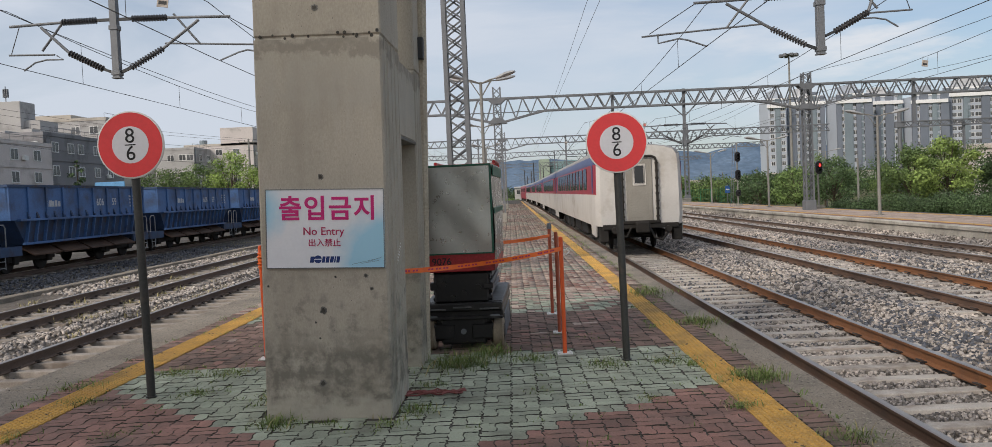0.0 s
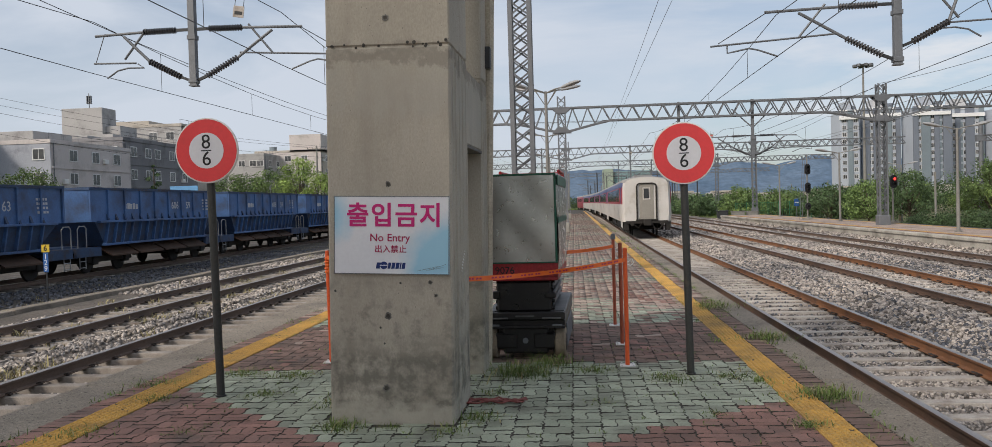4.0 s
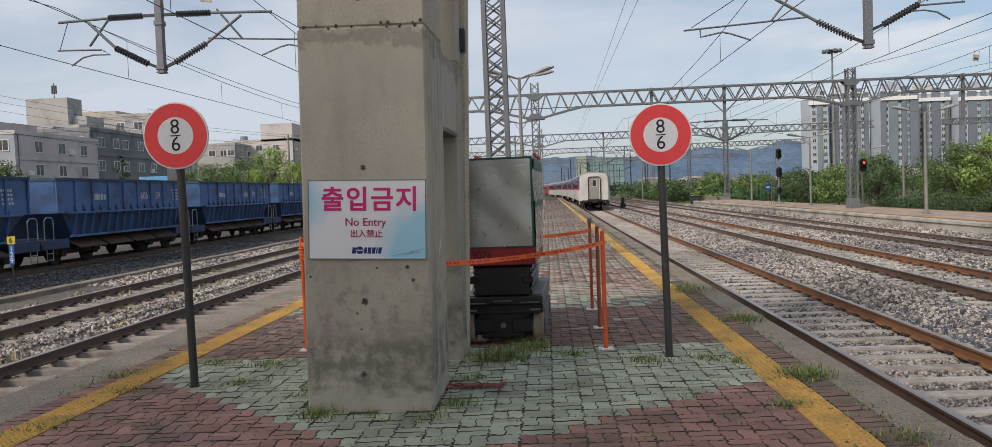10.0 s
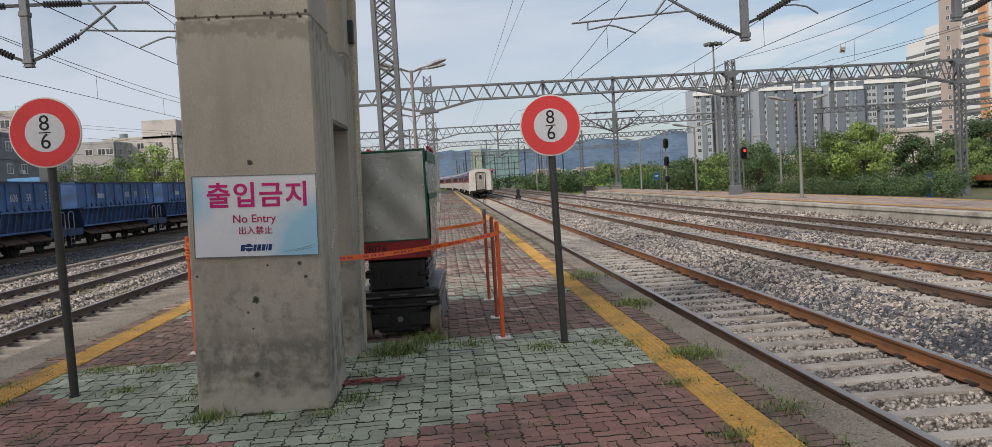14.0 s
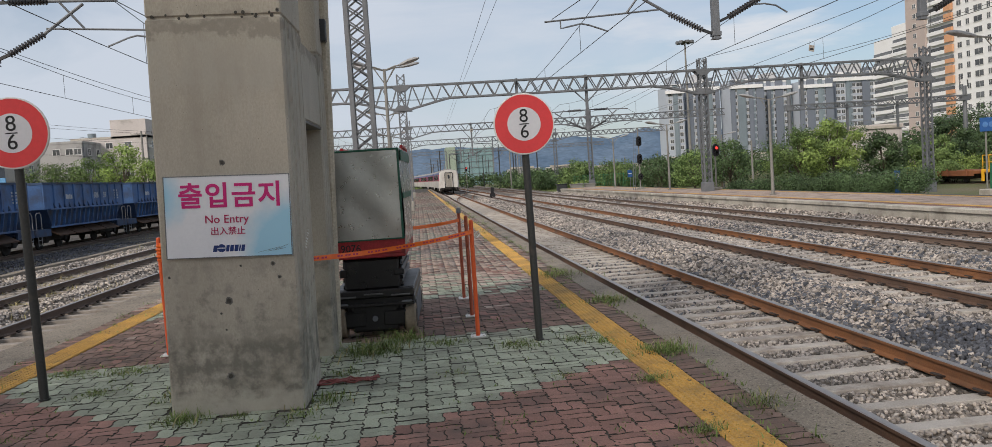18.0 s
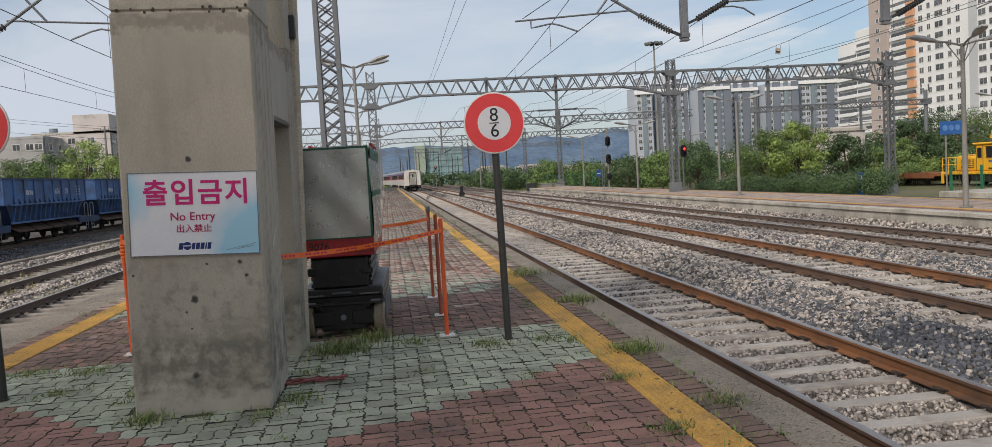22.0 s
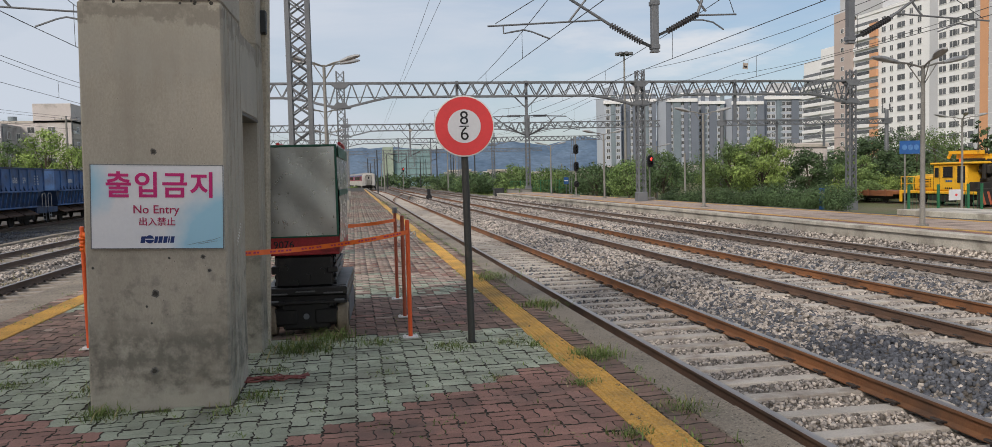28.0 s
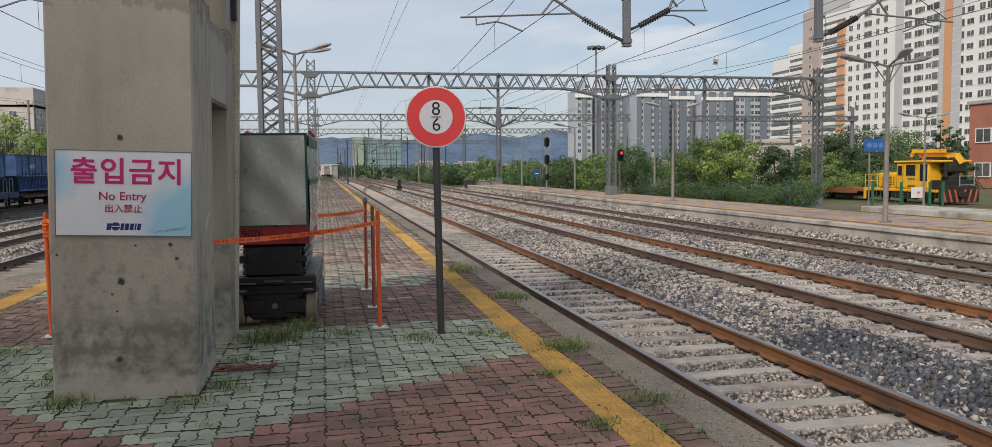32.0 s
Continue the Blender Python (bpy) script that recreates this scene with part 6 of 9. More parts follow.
def hopper_wagon(label, number):
    """Origin at the near end on the rail head, running towards +y; the outer face looks to +x."""
    base = thing("hopper_wagon", label, "goods wagon", group="standing goods wagons")
    ln, h = 10.35, 1.42
    zt, zm, zl = 3.04, 1.86, 1.0
    g = Geo()
    g.prism([(-h, zm), (-h, zt), (-h + 0.05, zt), (-h + 0.05, zm)], 0.1, ln - 0.1, "y")
    g.prism([(h - 0.05, zm), (h - 0.05, zt), (h, zt), (h, zm)], 0.1, ln - 0.1, "y")
    # slanting ends
    for y0, y1 in ((0.12, 0.0), (ln - 0.12, ln)):
        g.add([(-h, y1, zt), (h, y1, zt), (h, y0, zm), (-h, y0, zm), (-h, y1 + (y0 - y1) * 0.06, zt), (h, y1 + (y0 - y1) * 0.06, zt), (h, y0 + (y0 - y1) * 0.06, zm), (-h, y0 + (y0 - y1) * 0.06, zm)],
              [(0, 1, 2, 3), (4, 7, 6, 5), (0, 4, 5, 1), (3, 2, 6, 7)])
        for s in (-1, 1):
            a, b = (h - 0.05, h) if s > 0 else (-h, -h + 0.05)
            g.add([(a, y1, zt), (b, y1, zt), (b, y0, zm), (a, y0, zm), (a, y0, zt), (b, y0, zt)], [(0, 1, 5, 4), (1, 2, 5), (0, 4, 3), (0, 3, 2, 1)])
    part("upper_body", g, WAGON_BLUE, base, "blue painted steel side")
    g = Geo()
    lo = 0.87 * h
    g.add([(-h, 0.35, zm), (h, 0.35, zm), (h, ln - 0.35, zm), (-h, ln - 0.35, zm), (-lo, 1.25, zl - 0.04), (lo, 1.25, zl - 0.04), (lo, ln - 1.25, zl - 0.04), (-lo, ln - 1.25, zl - 0.04)],
          [(0, 1, 2, 3), (4, 7, 6, 5), (0, 4, 5, 1), (1, 5, 6, 2), (2, 6, 7, 3), (3, 7, 4, 0)])
    # the overhung slope takes the dark blue, so its shade is in the colour
    part("hopper", g, WAGON_DARK, base, "sloping blue hopper side with its shade put into the colour")
    g = Geo()
    g.box(-h - 0.06, h + 0.06, -0.02, 0.1, zt - 0.04, zt + 0.06)
    g.box(-h - 0.06, h + 0.06, ln - 0.1, ln + 0.02, zt - 0.04, zt + 0.06)
    for s in (-1, 1):
        g.box(s * (h - 0.01) - 0.05, s * (h - 0.01) + 0.06, 0.1, ln - 0.1, zt - 0.03, zt + 0.06)
    part("top_rail", g, WAGON_DARK, base)
    for s in (-1, 1):
        for z, o in ((zm, 0.12), (zl + 0.02, 0.02)):
            g = Geo()
            g.box(s * (h + o) - 0.14, s * (h + o) + 0.02, 0.5 if z == zm else 0.95, ln - (0.5 if z == zm else 0.95), z - 0.045, z + 0.035, 0.01)
            part("side_flange", g, WAGON_BLUE, base)
        for k in range(10):
            y = 0.06 + (ln - 0.12) * k / 9
            g = Geo()
            g.box(s * (h + 0.03) - 0.03, s * (h + 0.03) + 0.03, y - 0.04, y + 0.04, zm, zt - 0.02)
            part("side_rib", g, WAGON_BLUE, base)
        for k in range(15):
            y = 1.15 + (ln - 2.3) * k / 14
            g = Geo()
            g.prism([(s * (h - 0.01), zm - 0.03), (s * (h + 0.09), zm - 0.03), (s * (lo + 0.12), zl + 0.02), (s * (lo - 0.01), zl + 0.02)], y - 0.03, y + 0.03, "y")
            part("slanting_rib", g, WAGON_BLUE, base)
            g = Geo()
            g.prism([(s * (h - 0.01), zm + 0.30), (s * (h - 0.01), zm + 0.03), (s * (h + 0.10), zm + 0.03)], y - 0.05, y + 0.05, "y")
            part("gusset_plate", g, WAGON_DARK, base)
        for k in range(4):
            y = 1.25 + 2.0 * k
            g = Geo()
            x0, x1 = s * (h - 0.12), s * (h + 0.10)
            g.add([(x0 - s * 0.45, y, 0.98), (x1, y, 0.62), (x1, y + 1.82, 0.62), (x0 - s * 0.45, y + 1.82, 0.98), (x0 - s * 0.45, y, 0.93), (x1, y, 0.57), (x1, y + 1.82, 0.57), (x0 - s * 0.45, y + 1.82, 0.93)],
                  [(0, 1, 2, 3), (7, 6, 5, 4), (0, 4, 5, 1), (1, 5, 6, 2), (2, 6, 7, 3), (3, 7, 4, 0)])
            part("discharge_chute", g, CHUTE, base, "rusty discharge chute")
    g = Geo()
    g.box(-0.45, 0.45, -0.65, ln + 0.65, 0.72, 0.98, 0.02)
    g.box(-1.25, 1.25, -0.62, 0.85, 0.86, 0.95, 0.01)
    g.box(-1.25, 1.25, ln - 0.85, ln + 0.62, 0.86, 0.95, 0.01)
    g.box(-1.3, -1.2, -0.62, 0.9, 0.62, 0.95)
    g.box(1.2, 1.3, -0.62, 0.9, 0.62, 0.95)
    g.box(1.2, 1.3, ln - 0.9, ln + 0.62, 0.62, 0.95)
    g.box(-0.16, 0.16, -0.85, -0.6, 0.68, 0.98, 0.03)
    g.box(-0.16, 0.16, ln + 0.6, ln + 0.85, 0.68, 0.98, 0.03)
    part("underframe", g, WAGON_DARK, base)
    for s in (-1, 1):
        for y in (-0.5, ln + 0.05):
            g = Geo()
            x = s * 1.28
            g.path([(x, y, 0.95), (x, y, 1.62), (x, y + 0.12, 1.72), (x, y + 0.42, 1.72), (x, y + 0.52, 1.62), (x, y + 0.52, 0.95)], 0.022, n=6)
            part("handrail", g, RUNG, base, "pale bent handrail")
            g = Geo()
            for dy in (0.0, 0.36):
                g.tube((x, y + 0.08 + dy, 0.2), (x, y + 0.08 + dy, 0.9), 0.016, n=5)
            for k in range(3):
                g.tube((x, y + 0.08, 0.26 + 0.22 * k), (x, y + 0.44, 0.26 + 0.22 * k), 0.016, n=5)
            part("ladder", g, RUNG, base, "pale step ladder")
    for y in (1.9, ln - 1.9):
        bogie(base, y)
    # side number and emblem
    side = lambda y, z: pose(h + 0.008, y, z, 90, 0, 90)
    lettering("wagon_number", "606", 0.42, WAGON_WHITE, base, side(6.35, 2.42), weight=0.004)
    lettering("wagon_number", number, 0.42, WAGON_WHITE, base, side(7.55, 2.42), weight=0.004)
    g = Geo()
    for k, w in enumerate((0.14, 0.2, 0.14, 0.14, 0.16)):
        g.box(h, h + 0.008, 2.35 + 0.2 * k, 2.35 + 0.2 * k + w, 2.3, 2.5 + 0.03 * (k % 2))
    part("emblem", g, WAGON_WHITE, base)
    g = Geo()
    for r in range(4):
        for c in range(4):
            g.box(h, h + 0.008, 9.0 + 0.15 * c - (0.02 * r), 9.1 + 0.15 * c - (0.02 * r), 2.2 + 0.14 * r, 2.28 + 0.14 * r)
    tagged(part("data_print", g, WAGON_WHITE, base), kind="stuff")
    return base


wagon = hopper_wagon("blue steel hopper wagon with rusty chutes standing on the siding", "59")
wagon.matrix_basis = pose(L3, 27.7, RAIL_Z)
hopper_wagon("blue steel hopper wagon with stained sides standing on the siding", "63").matrix_basis = pose(L3, 15.9, RAIL_Z)
for y in (39.5, 51.3, 63.1, 74.9):
    copy_thing(wagon, pose(L3, y, RAIL_Z))
# ---------------------------------------------------------------- lamps, signals, masts
LAMP_HEAD = surf("lamp_head_grey", (0.36, 0.365, 0.37), (0.30, 0.305, 0.31), rough=0.5, bump=0.02, dirt=(0.2, 0.195, 0.185), dirt_scale=6, dirt_amount=0.4)
BLUE_PLATE = surf("blue_plate", (0.03, 0.12, 0.36), (0.03, 0.10, 0.30), rough=0.45, bump=0.02)
YELLOW_PLATE = surf("yellow_plate", (0.62, 0.45, 0.04), (0.55, 0.40, 0.04), rough=0.5, bump=0.02)
RED_LAMP = glow("red_lamp", (1.0, 0.05, 0.04), 3.0)
GREEN_STEEL = surf("green_steel", (0.03, 0.16, 0.08), (0.025, 0.13, 0.065), rough=0.55, bump=0.03)
POLE_PALE = surf("pole_pale", (0.24, 0.235, 0.22), (0.19, 0.185, 0.17), scale=1.5, fine=30, rough=0.6, bump=0.05)


def lamp_post(x, y, z0, zt, reach, label, heads=((1, 0), (-1, 0)), r=0.075, group="platform lamp posts"):
    base = thing("lamp_post", label, "lamp post", at=(x, y, 0), group=group)
    g = Geo()
    g.tube((0, 0, z0), (0, 0, zt), r, r * 0.7, n=12)
    g.tube((0, 0, z0), (0, 0, z0 + 0.05), r * 2.2, n=12)
    part("pole", g, POLE_PALE, base, smooth=True)
    for sx, sy in heads:
        d = Vector((sx, sy, 0)).normalized()
        tip = d * reach + Vector((0, 0, zt + 0.1))
        g = Geo()
        g.path([(0, 0, zt - 0.06), tuple(d * reach * 0.5 + Vector((0, 0, zt + 0.05))), tuple(tip)], 0.028, n=6)
        g.tube((0, 0, zt - 0.55), tuple(d * reach * 0.55 + Vector((0, 0, zt + 0.03))), 0.016, n=5)
        part("arm", g, POLE_PALE, base)
        g = Geo()
        a = math.atan2(d.y, d.x)
        rot = Matrix.Translation(tip) @ Matrix.Rotation(a, 4, "Z") @ Matrix.Rotation(radians(-12), 4, "Y")
        prof = [(-0.12, 0.05, 0.05), (0.05, 0.09, 0.08), (0.3, 0.15, 0.10), (0.5, 0.14, 0.085), (0.66, 0.06, 0.04)]
        v = []
        for px, w, h in prof:
            for i in range(10):
                t = 2 * math.pi * i / 10
                v.append(rot @ Vector((px, w * math.cos(t), h * math.sin(t) * (1.0 if math.sin(t) > 0 else 0.55))))
        fs = [(k * 10 + i, k * 10 + (i + 1) % 10, k * 10 + 10 + (i + 1) % 10, k * 10 + 10 + i) for k in range(4) for i in range(10)]
        g.add(v, fs + [tuple(range(10)), tuple(range(40, 50))])
        part("lamp_head", g, LAMP_HEAD, base, "grey oval lamp head", smooth=True)
    return base


for x, y in ((-0.9, 30.0), (-1.5, 50.0), (-2.0, 72.0), (-2.2, 98.0)):
    lamp_post(x, y, -0.01, 5.68, 0.75, "pale platform lamp post with paired oval heads", ((1, 0.5), (1, -0.5), (-1, 0.5), (-1, -0.5)))
lamp_post(15.4, 20.4, P2_Z - 0.01, 4.33, 0.8, "pale lamp post with spread oval heads on the opposite platform", ((1, 0.1), (-1, 0.1), (-0.3, -1)))
lamp_post(16.1, 36.4, P2_Z - 0.01, 4.30, 0.8, "pale lamp post with two oval heads on the opposite platform", ((1, 0.1), (-1, -0.1)))
lamp_post(17.0, 54.8, P2_Z - 0.01, 4.35, 0.8, "pale lamp post with oval heads on the opposite platform", ((1, 0.1), (-1, -0.1), (-1, 0.3)))
lamp_post(17.4, 72.0, P2_Z - 0.01, 4.30, 0.8, "pale lamp post with two oval heads on the opposite platform", ((1, 0.1), (-1, -0.1)))
lamp_post(33.4, 41.0, -1.02, 4.2, 0.9, "pale yard lamp post beside the yellow rail vehicle", ((1, 0), (-1, 0.2), (-0.6, -1)))
lamp_post(29.6, 78.0, -1.02, 4.2, 0.8, "pale yard lamp post before the trees", ((1, 0), (-1, 0)))


def plain_pole(x, y, z0, z1, r, mat, label, arms=()):
    base = thing("line_pole", label, "pole", at=(x, y, 0), group="plain yard poles")
    part("shaft", Geo().tube((0, 0, z0), (0, 0, z1), r, r * 0.75, n=10), mat, base, smooth=True)
    for z, w in arms:
        part("cross_arm", Geo().beam((-w, 0, z), (w, 0, z), 0.08), mat, base)
        for s in (-1, -0.4, 0.4, 1):
            g = Geo()
            insulator(g, (s * w, 0, z + 0.04), (s * w, 0, z + 0.24), 0.05, 3)
            part("pin_insulator", g, INSULATOR, base)
    return base


# the thicket of line poles far down the tracks
for k in range(16):
    rnd = random.Random(40 + k)
    y = 128 + 9 * k
    x = (3.0 + 0.9 * (k % 5) if k % 2 else 14.5 + 1.3 * (k % 7)) + 0.00022 * max(0, y - 170) ** 2
    pale = k % 3 == 0
    pole = plain_pole(x, y, -0.8, rnd.uniform(5.5, 8.0), 0.12, POLE_PALE if pale else STEEL_DARK, ("pale" if pale else "dark") + " overhead line pole far down the line")
    part("bracket", Geo().beam((0, 0, 5.2), (-2.2 if k % 2 else 2.2, 0, 5.4), 0.07).beam((0, 0, 4.4), (-1.9 if k % 2 else 1.9, 0, 5.3), 0.06), GALV, pole)
plain_pole(33.15, 168, -1, 3.6, 0.1, POLE_PALE, "pale concrete pole before distant trees")
plain_pole(32.4, 127, -1, 3.4, 0.1, POLE_PALE, "pale concrete pole before distant trees")
plain_pole(28.7, 96.8, -1, 3.2, 0.09, POLE_PALE, "slim pale pole by the green fence")
plain_pole(24.2, 58.0, -1, 3.0, 0.08, POLE_PALE, "slim pale pole by the bushes")
plain_pole(7.6, 190, -0.8, 7.5, 0.13, STEEL_DARK, "dark overhead line pole far down the line")
plain_pole(15.0, 150, -0.8, 7.5, 0.13, STEEL_DARK, "dark overhead line pole far down the line")
plain_pole(13.0, 205, -0.8, 7.5, 0.13, STEEL_DARK, "dark overhead line pole far down the line")
plain_pole(20.5, 140, -0.8, 7.0, 0.13, STEEL_DARK, "dark overhead line pole far down the line")
plain_pole(-1.2, 200, -0.8, 8.5, 0.16, POLE_PALE, "pale overhead line pole far down the line")
plain_pole(-53.2, 70, -0.9, 13.4, 0.16, POLE_PALE, "concrete power pole with cross arms among the houses", ((12.4, 1.5), (11.2, 1.3), (9.6, 1.2)))
plain_pole(-30.0, 95, -0.9, 9.2, 0.14, POLE_PALE, "concrete power pole with cross arms beyond the wagons", ((8.8, 1.1),))


def signal(x, y, z0, zt, heads, label, lit=-1, ladder=False):
    base = thing("railway_signal", label, "railway signal", at=(x, y, 0), group="railway signals")
    g = Geo()
    n = 6
    part("post", Geo().tube((0, 0, z0), (0, 0, zt), 0.05, n=10), POLE_PALE, base, "pale signal post")
    for k, (z, lamps) in enumerate(heads):
        h = 0.26 * lamps
        head = part("signal_head", Geo().prism([(0.19 * math.cos(a), z + (h / 2 - 0.08) * (1 if math.sin(a) > 0 else -1) + 0.19 * math.sin(a)) for a in (2 * math.pi * (i + 0.5) / 16 for i in range(16))], -0.20, -0.07, "y"), BLACK, base, "black signal head")
        for i in range(lamps):
            zz = z + h / 2 - 0.13 - 0.26 * i
            part("hood", Geo().tube((0, -0.40, zz), (0, -0.21, zz), 0.10, n=12, cap=False).tube((0, -0.40, zz), (0, -0.21, zz), 0.092, n=12, cap=False), BLACK, head)
            part("lens", Geo().lathe([(0.088, -0.24), (0.06, -0.255), (0.01, -0.26)], 14, (0, 0, zz), "y"), RED_LAMP if (k, i) == (0, lit) else BLACK, head)
    if ladder:
        g = Geo()
        for s in (-0.16, 0.16):
            g.tube((-0.45 + s * 0.5, 0.1, z0), (-0.15 + s * 0.5, 0.1, zt), 0.018, n=5)
        for i in range(14):
            u = i / 14
            zz = z0 + (zt - z0) * u
            xx = -0.45 + 0.3 * u
            g.tube((xx - 0.08, 0.1, zz), (xx + 0.08, 0.1, zz), 0.012, n=4)
        part("ladder", g, GALV, base)
    part("foot", Geo().box(-0.25, 0.25, -0.25, 0.25, z0 - 0.2, z0 + 0.15, 0.02), CONCRETE, base)
    return base


signal(17.75, 48.0, P2_Z, 2.75, ((2.3, 2),), "black railway signal showing red on a pale post", 0)
signal(16.4, 60.0, P2_Z, 4.5, ((3.5, 2), (2.2, 2), (0.9, 1)), "tall railway signal with dark heads and a ladder", -1, True)
signal(8.3, 140.0, -0.7, 3.6, ((3.2, 2),), "distant railway signal showing red", 0)
dwarf = thing("dwarf_signal", "low black ground signal between the tracks", "railway signal", at=(7.5, 84.0, 0))
part("post", Geo().tube((0, 0, -0.62), (0, 0, 0.0), 0.05, n=8), STEEL_DARK, dwarf)
part("signal_head", Geo().box(-0.16, 0.16, -0.14, 0.1, -0.05, 0.55, 0.05).lathe([(0.3, -0.02), (0.3, 0.06)], 14, (0, -0.1, -0.28), "y"), BLACK, dwarf)

mast = thing("floodlight_mast", "very tall slim floodlight mast with a ring of lamps", "floodlight mast", at=(50.8, 150, 0))
part("shaft", Geo().tube((0, 0, -1.0), (0, 0, 24.0), 0.3, 0.14, n=12), POLE_PALE, mast, smooth=True)
part("ring", Geo().lathe([(1.2, 24.0), (1.3, 24.1), (1.2, 24.2)], 16), GALV, mast)
for k in range(8):
    a = 2 * math.pi * k / 8
    m = pose(1.35 * math.cos(a), 1.35 * math.sin(a), 23.9, 0, 0, math.degrees(a))
    part("floodlight", Geo().box(-0.25, 0.35, -0.28, 0.28, -0.12, 0.35, 0.04), GALV, mast, at=m)


# ---------------------------------------------------------------- yard portal behind the bushes
def yard_portal(y, x0, x1, z, zb):
    base = thing("yard_portal", "slim lattice portal on round poles over the yard tracks", "gantry", group="overhead line gantries")
    for x in (x0, x1):
        part("pole", Geo().tube((x, y, zb), (x, y, z + 0.9), 0.19, 0.16, n=12), GALV, base, smooth=True)
        part("cap_bracket", Geo().box(x - 0.35, x + 0.35, y - 0.2, y + 0.2, z - 0.35, z + 0.15, 0.02), GALV, base)
    part("truss_beam", truss(x0, x1, y, z - 0.3, z + 0.1, []), GALV, base)
    for x in (x0 + 5, x1 - 6):
        part("drop_post", Geo().beam((x, y, z), (x, y, z - 2.2), 0.16), GALV, base)
        part("bracket_tube", Geo().beam((x - 2, y, z - 1.6), (x + 2, y, z - 1.5), 0.06).beam((x - 1.8, y, z - 1.55), (x, y, z - 0.8), 0.05), GALV, base)
    g = Geo()
    insulator(g, (x1 - 0.4, y, z + 1.0), (x1 - 0.4, y, z + 1.7), 0.08, 6)
    insulator(g, (x1 + 0.3, y, z + 0.8), (x1 + 0.3, y, z + 1.4), 0.08, 6)
    part("insulator", g, INSULATOR, base)
    part("stay_wire", Geo().tube((x1, y, z - 0.5), (x1 + 2.6, y - 13, zb), 0.02, n=4).tube((x1, y, z - 0.9), (x1 + 2.0, y - 13, zb), 0.02, n=4), GALV, base)


yard_portal(66.0, 30.9, 46.3, 5.75, -1.0)

# ---------------------------------------------------------------- small trackside things
km = thing("kilometre_post", "slim post with yellow and blue number plates", "kilometre post", at=(-13.75, 20.3, 0))
part("post", Geo().tube((0, 0.03, -0.66), (0, 0.03, 0.92), 0.022, n=8), STEEL_DARK, km)
part("yellow_plate", Geo().box(-0.11, 0.11, 0.0, 0.012, 0.74, 0.94, 0.003), YELLOW_PLATE, km)
part("blue_plate", Geo().box(-0.07, 0.07, 0.0, 0.012, 0.22, 0.73, 0.003), BLUE_PLATE, km)
lettering("numeral", "6", 0.2, BLACK, km, pose(0, -0.003, 0.84, 90, 0, 0), weight=0.002)
for k, ch in enumerate("129"):
    lettering("numeral", ch, 0.19, SIGN_WHITE, km, pose(0, -0.003, 0.62 - 0.155 * k, 90, 0, 0))

for x, y, w, d, h, m, label in ((13.6 + 1.2, 84.5, 1.0, 0.8, 1.0, STEEL_DARK, "dark grey steel trackside cabinet"), (16.4, 85, 1.2, 0.8, 0.9, POLE_PALE, "pale grey trackside relay cabinet"), (17.9, 85.5, 1.1, 0.8, 0.85, POLE_PALE, "pale grey trackside relay cabinet")):
    cab = thing("relay_cabinet", label, "cabinet", at=(x, y, -0.95), group="trackside cabinets")
    h -= 0.3
    part("body", Geo().box(-w / 2, w / 2, -d / 2, d / 2, 0, h + 0.6, 0.03), m, cab)
    part("lid", Geo().box(-w / 2 - 0.06, w / 2 + 0.06, -d / 2 - 0.06, d / 2 + 0.06, h + 0.58, h + 0.66, 0.02), m, cab)
    part("door", Geo().box(-w / 2 + 0.06, w / 2 - 0.06, -d / 2 - 0.015, -d / 2 + 0.01, 0.2, h + 0.5, 0.008), m, cab)
info = thing("blue_notice", "small blue notice on a post by the far fence", "sign", at=(24.0, 92, 0))
part("post", Geo().tube((0, 0.05, -1.0), (0, 0.05, 1.5), 0.04, n=8), GALV, info)
part("plate", Geo().box(-0.28, 0.28, 0, 0.02, 0.55, 1.35, 0.005), BLUE_PLATE, info)
part("print_bar", Geo().box(-0.2, 0.2, -0.006, 0.0, 0.9, 1.0), SIGN_WHITE, info)
post2 = thing("blue_number_post", "short blue marker post before the hedge", "marker post", at=(24.6, 40.5, 0))
part("plate", Geo().box(-0.16, 0.16, 0, 0.03, -1.0, 0.55, 0.01), BLUE_PLATE, post2)
part("print_bar", Geo().box(-0.09, 0.09, -0.006, 0.0, 0.2, 0.42), SIGN_WHITE, post2)

# green mesh fence beyond the opposite platform
fence = thing("mesh_fence", "low green wire mesh fence beyond the platform end", "fence")
for k in range(13):
    x = 18.5 + 1.2 * k
    part("post", Geo().beam((x, 97, -1.0), (x, 97, 1.1), 0.07), GREEN_STEEL, fence)
g = Geo()
for k in range(72):
    x = 18.5 + 0.2 * k
    g.beam((x, 97, -0.9), (x, 97, 1.05), 0.02)
for z in (-0.8, 0.1, 1.0):
    g.beam((18.5, 97, z), (32.9, 97, z), 0.03)
tagged(part("mesh", g, GREEN_STEEL, fence), kind="stuff")

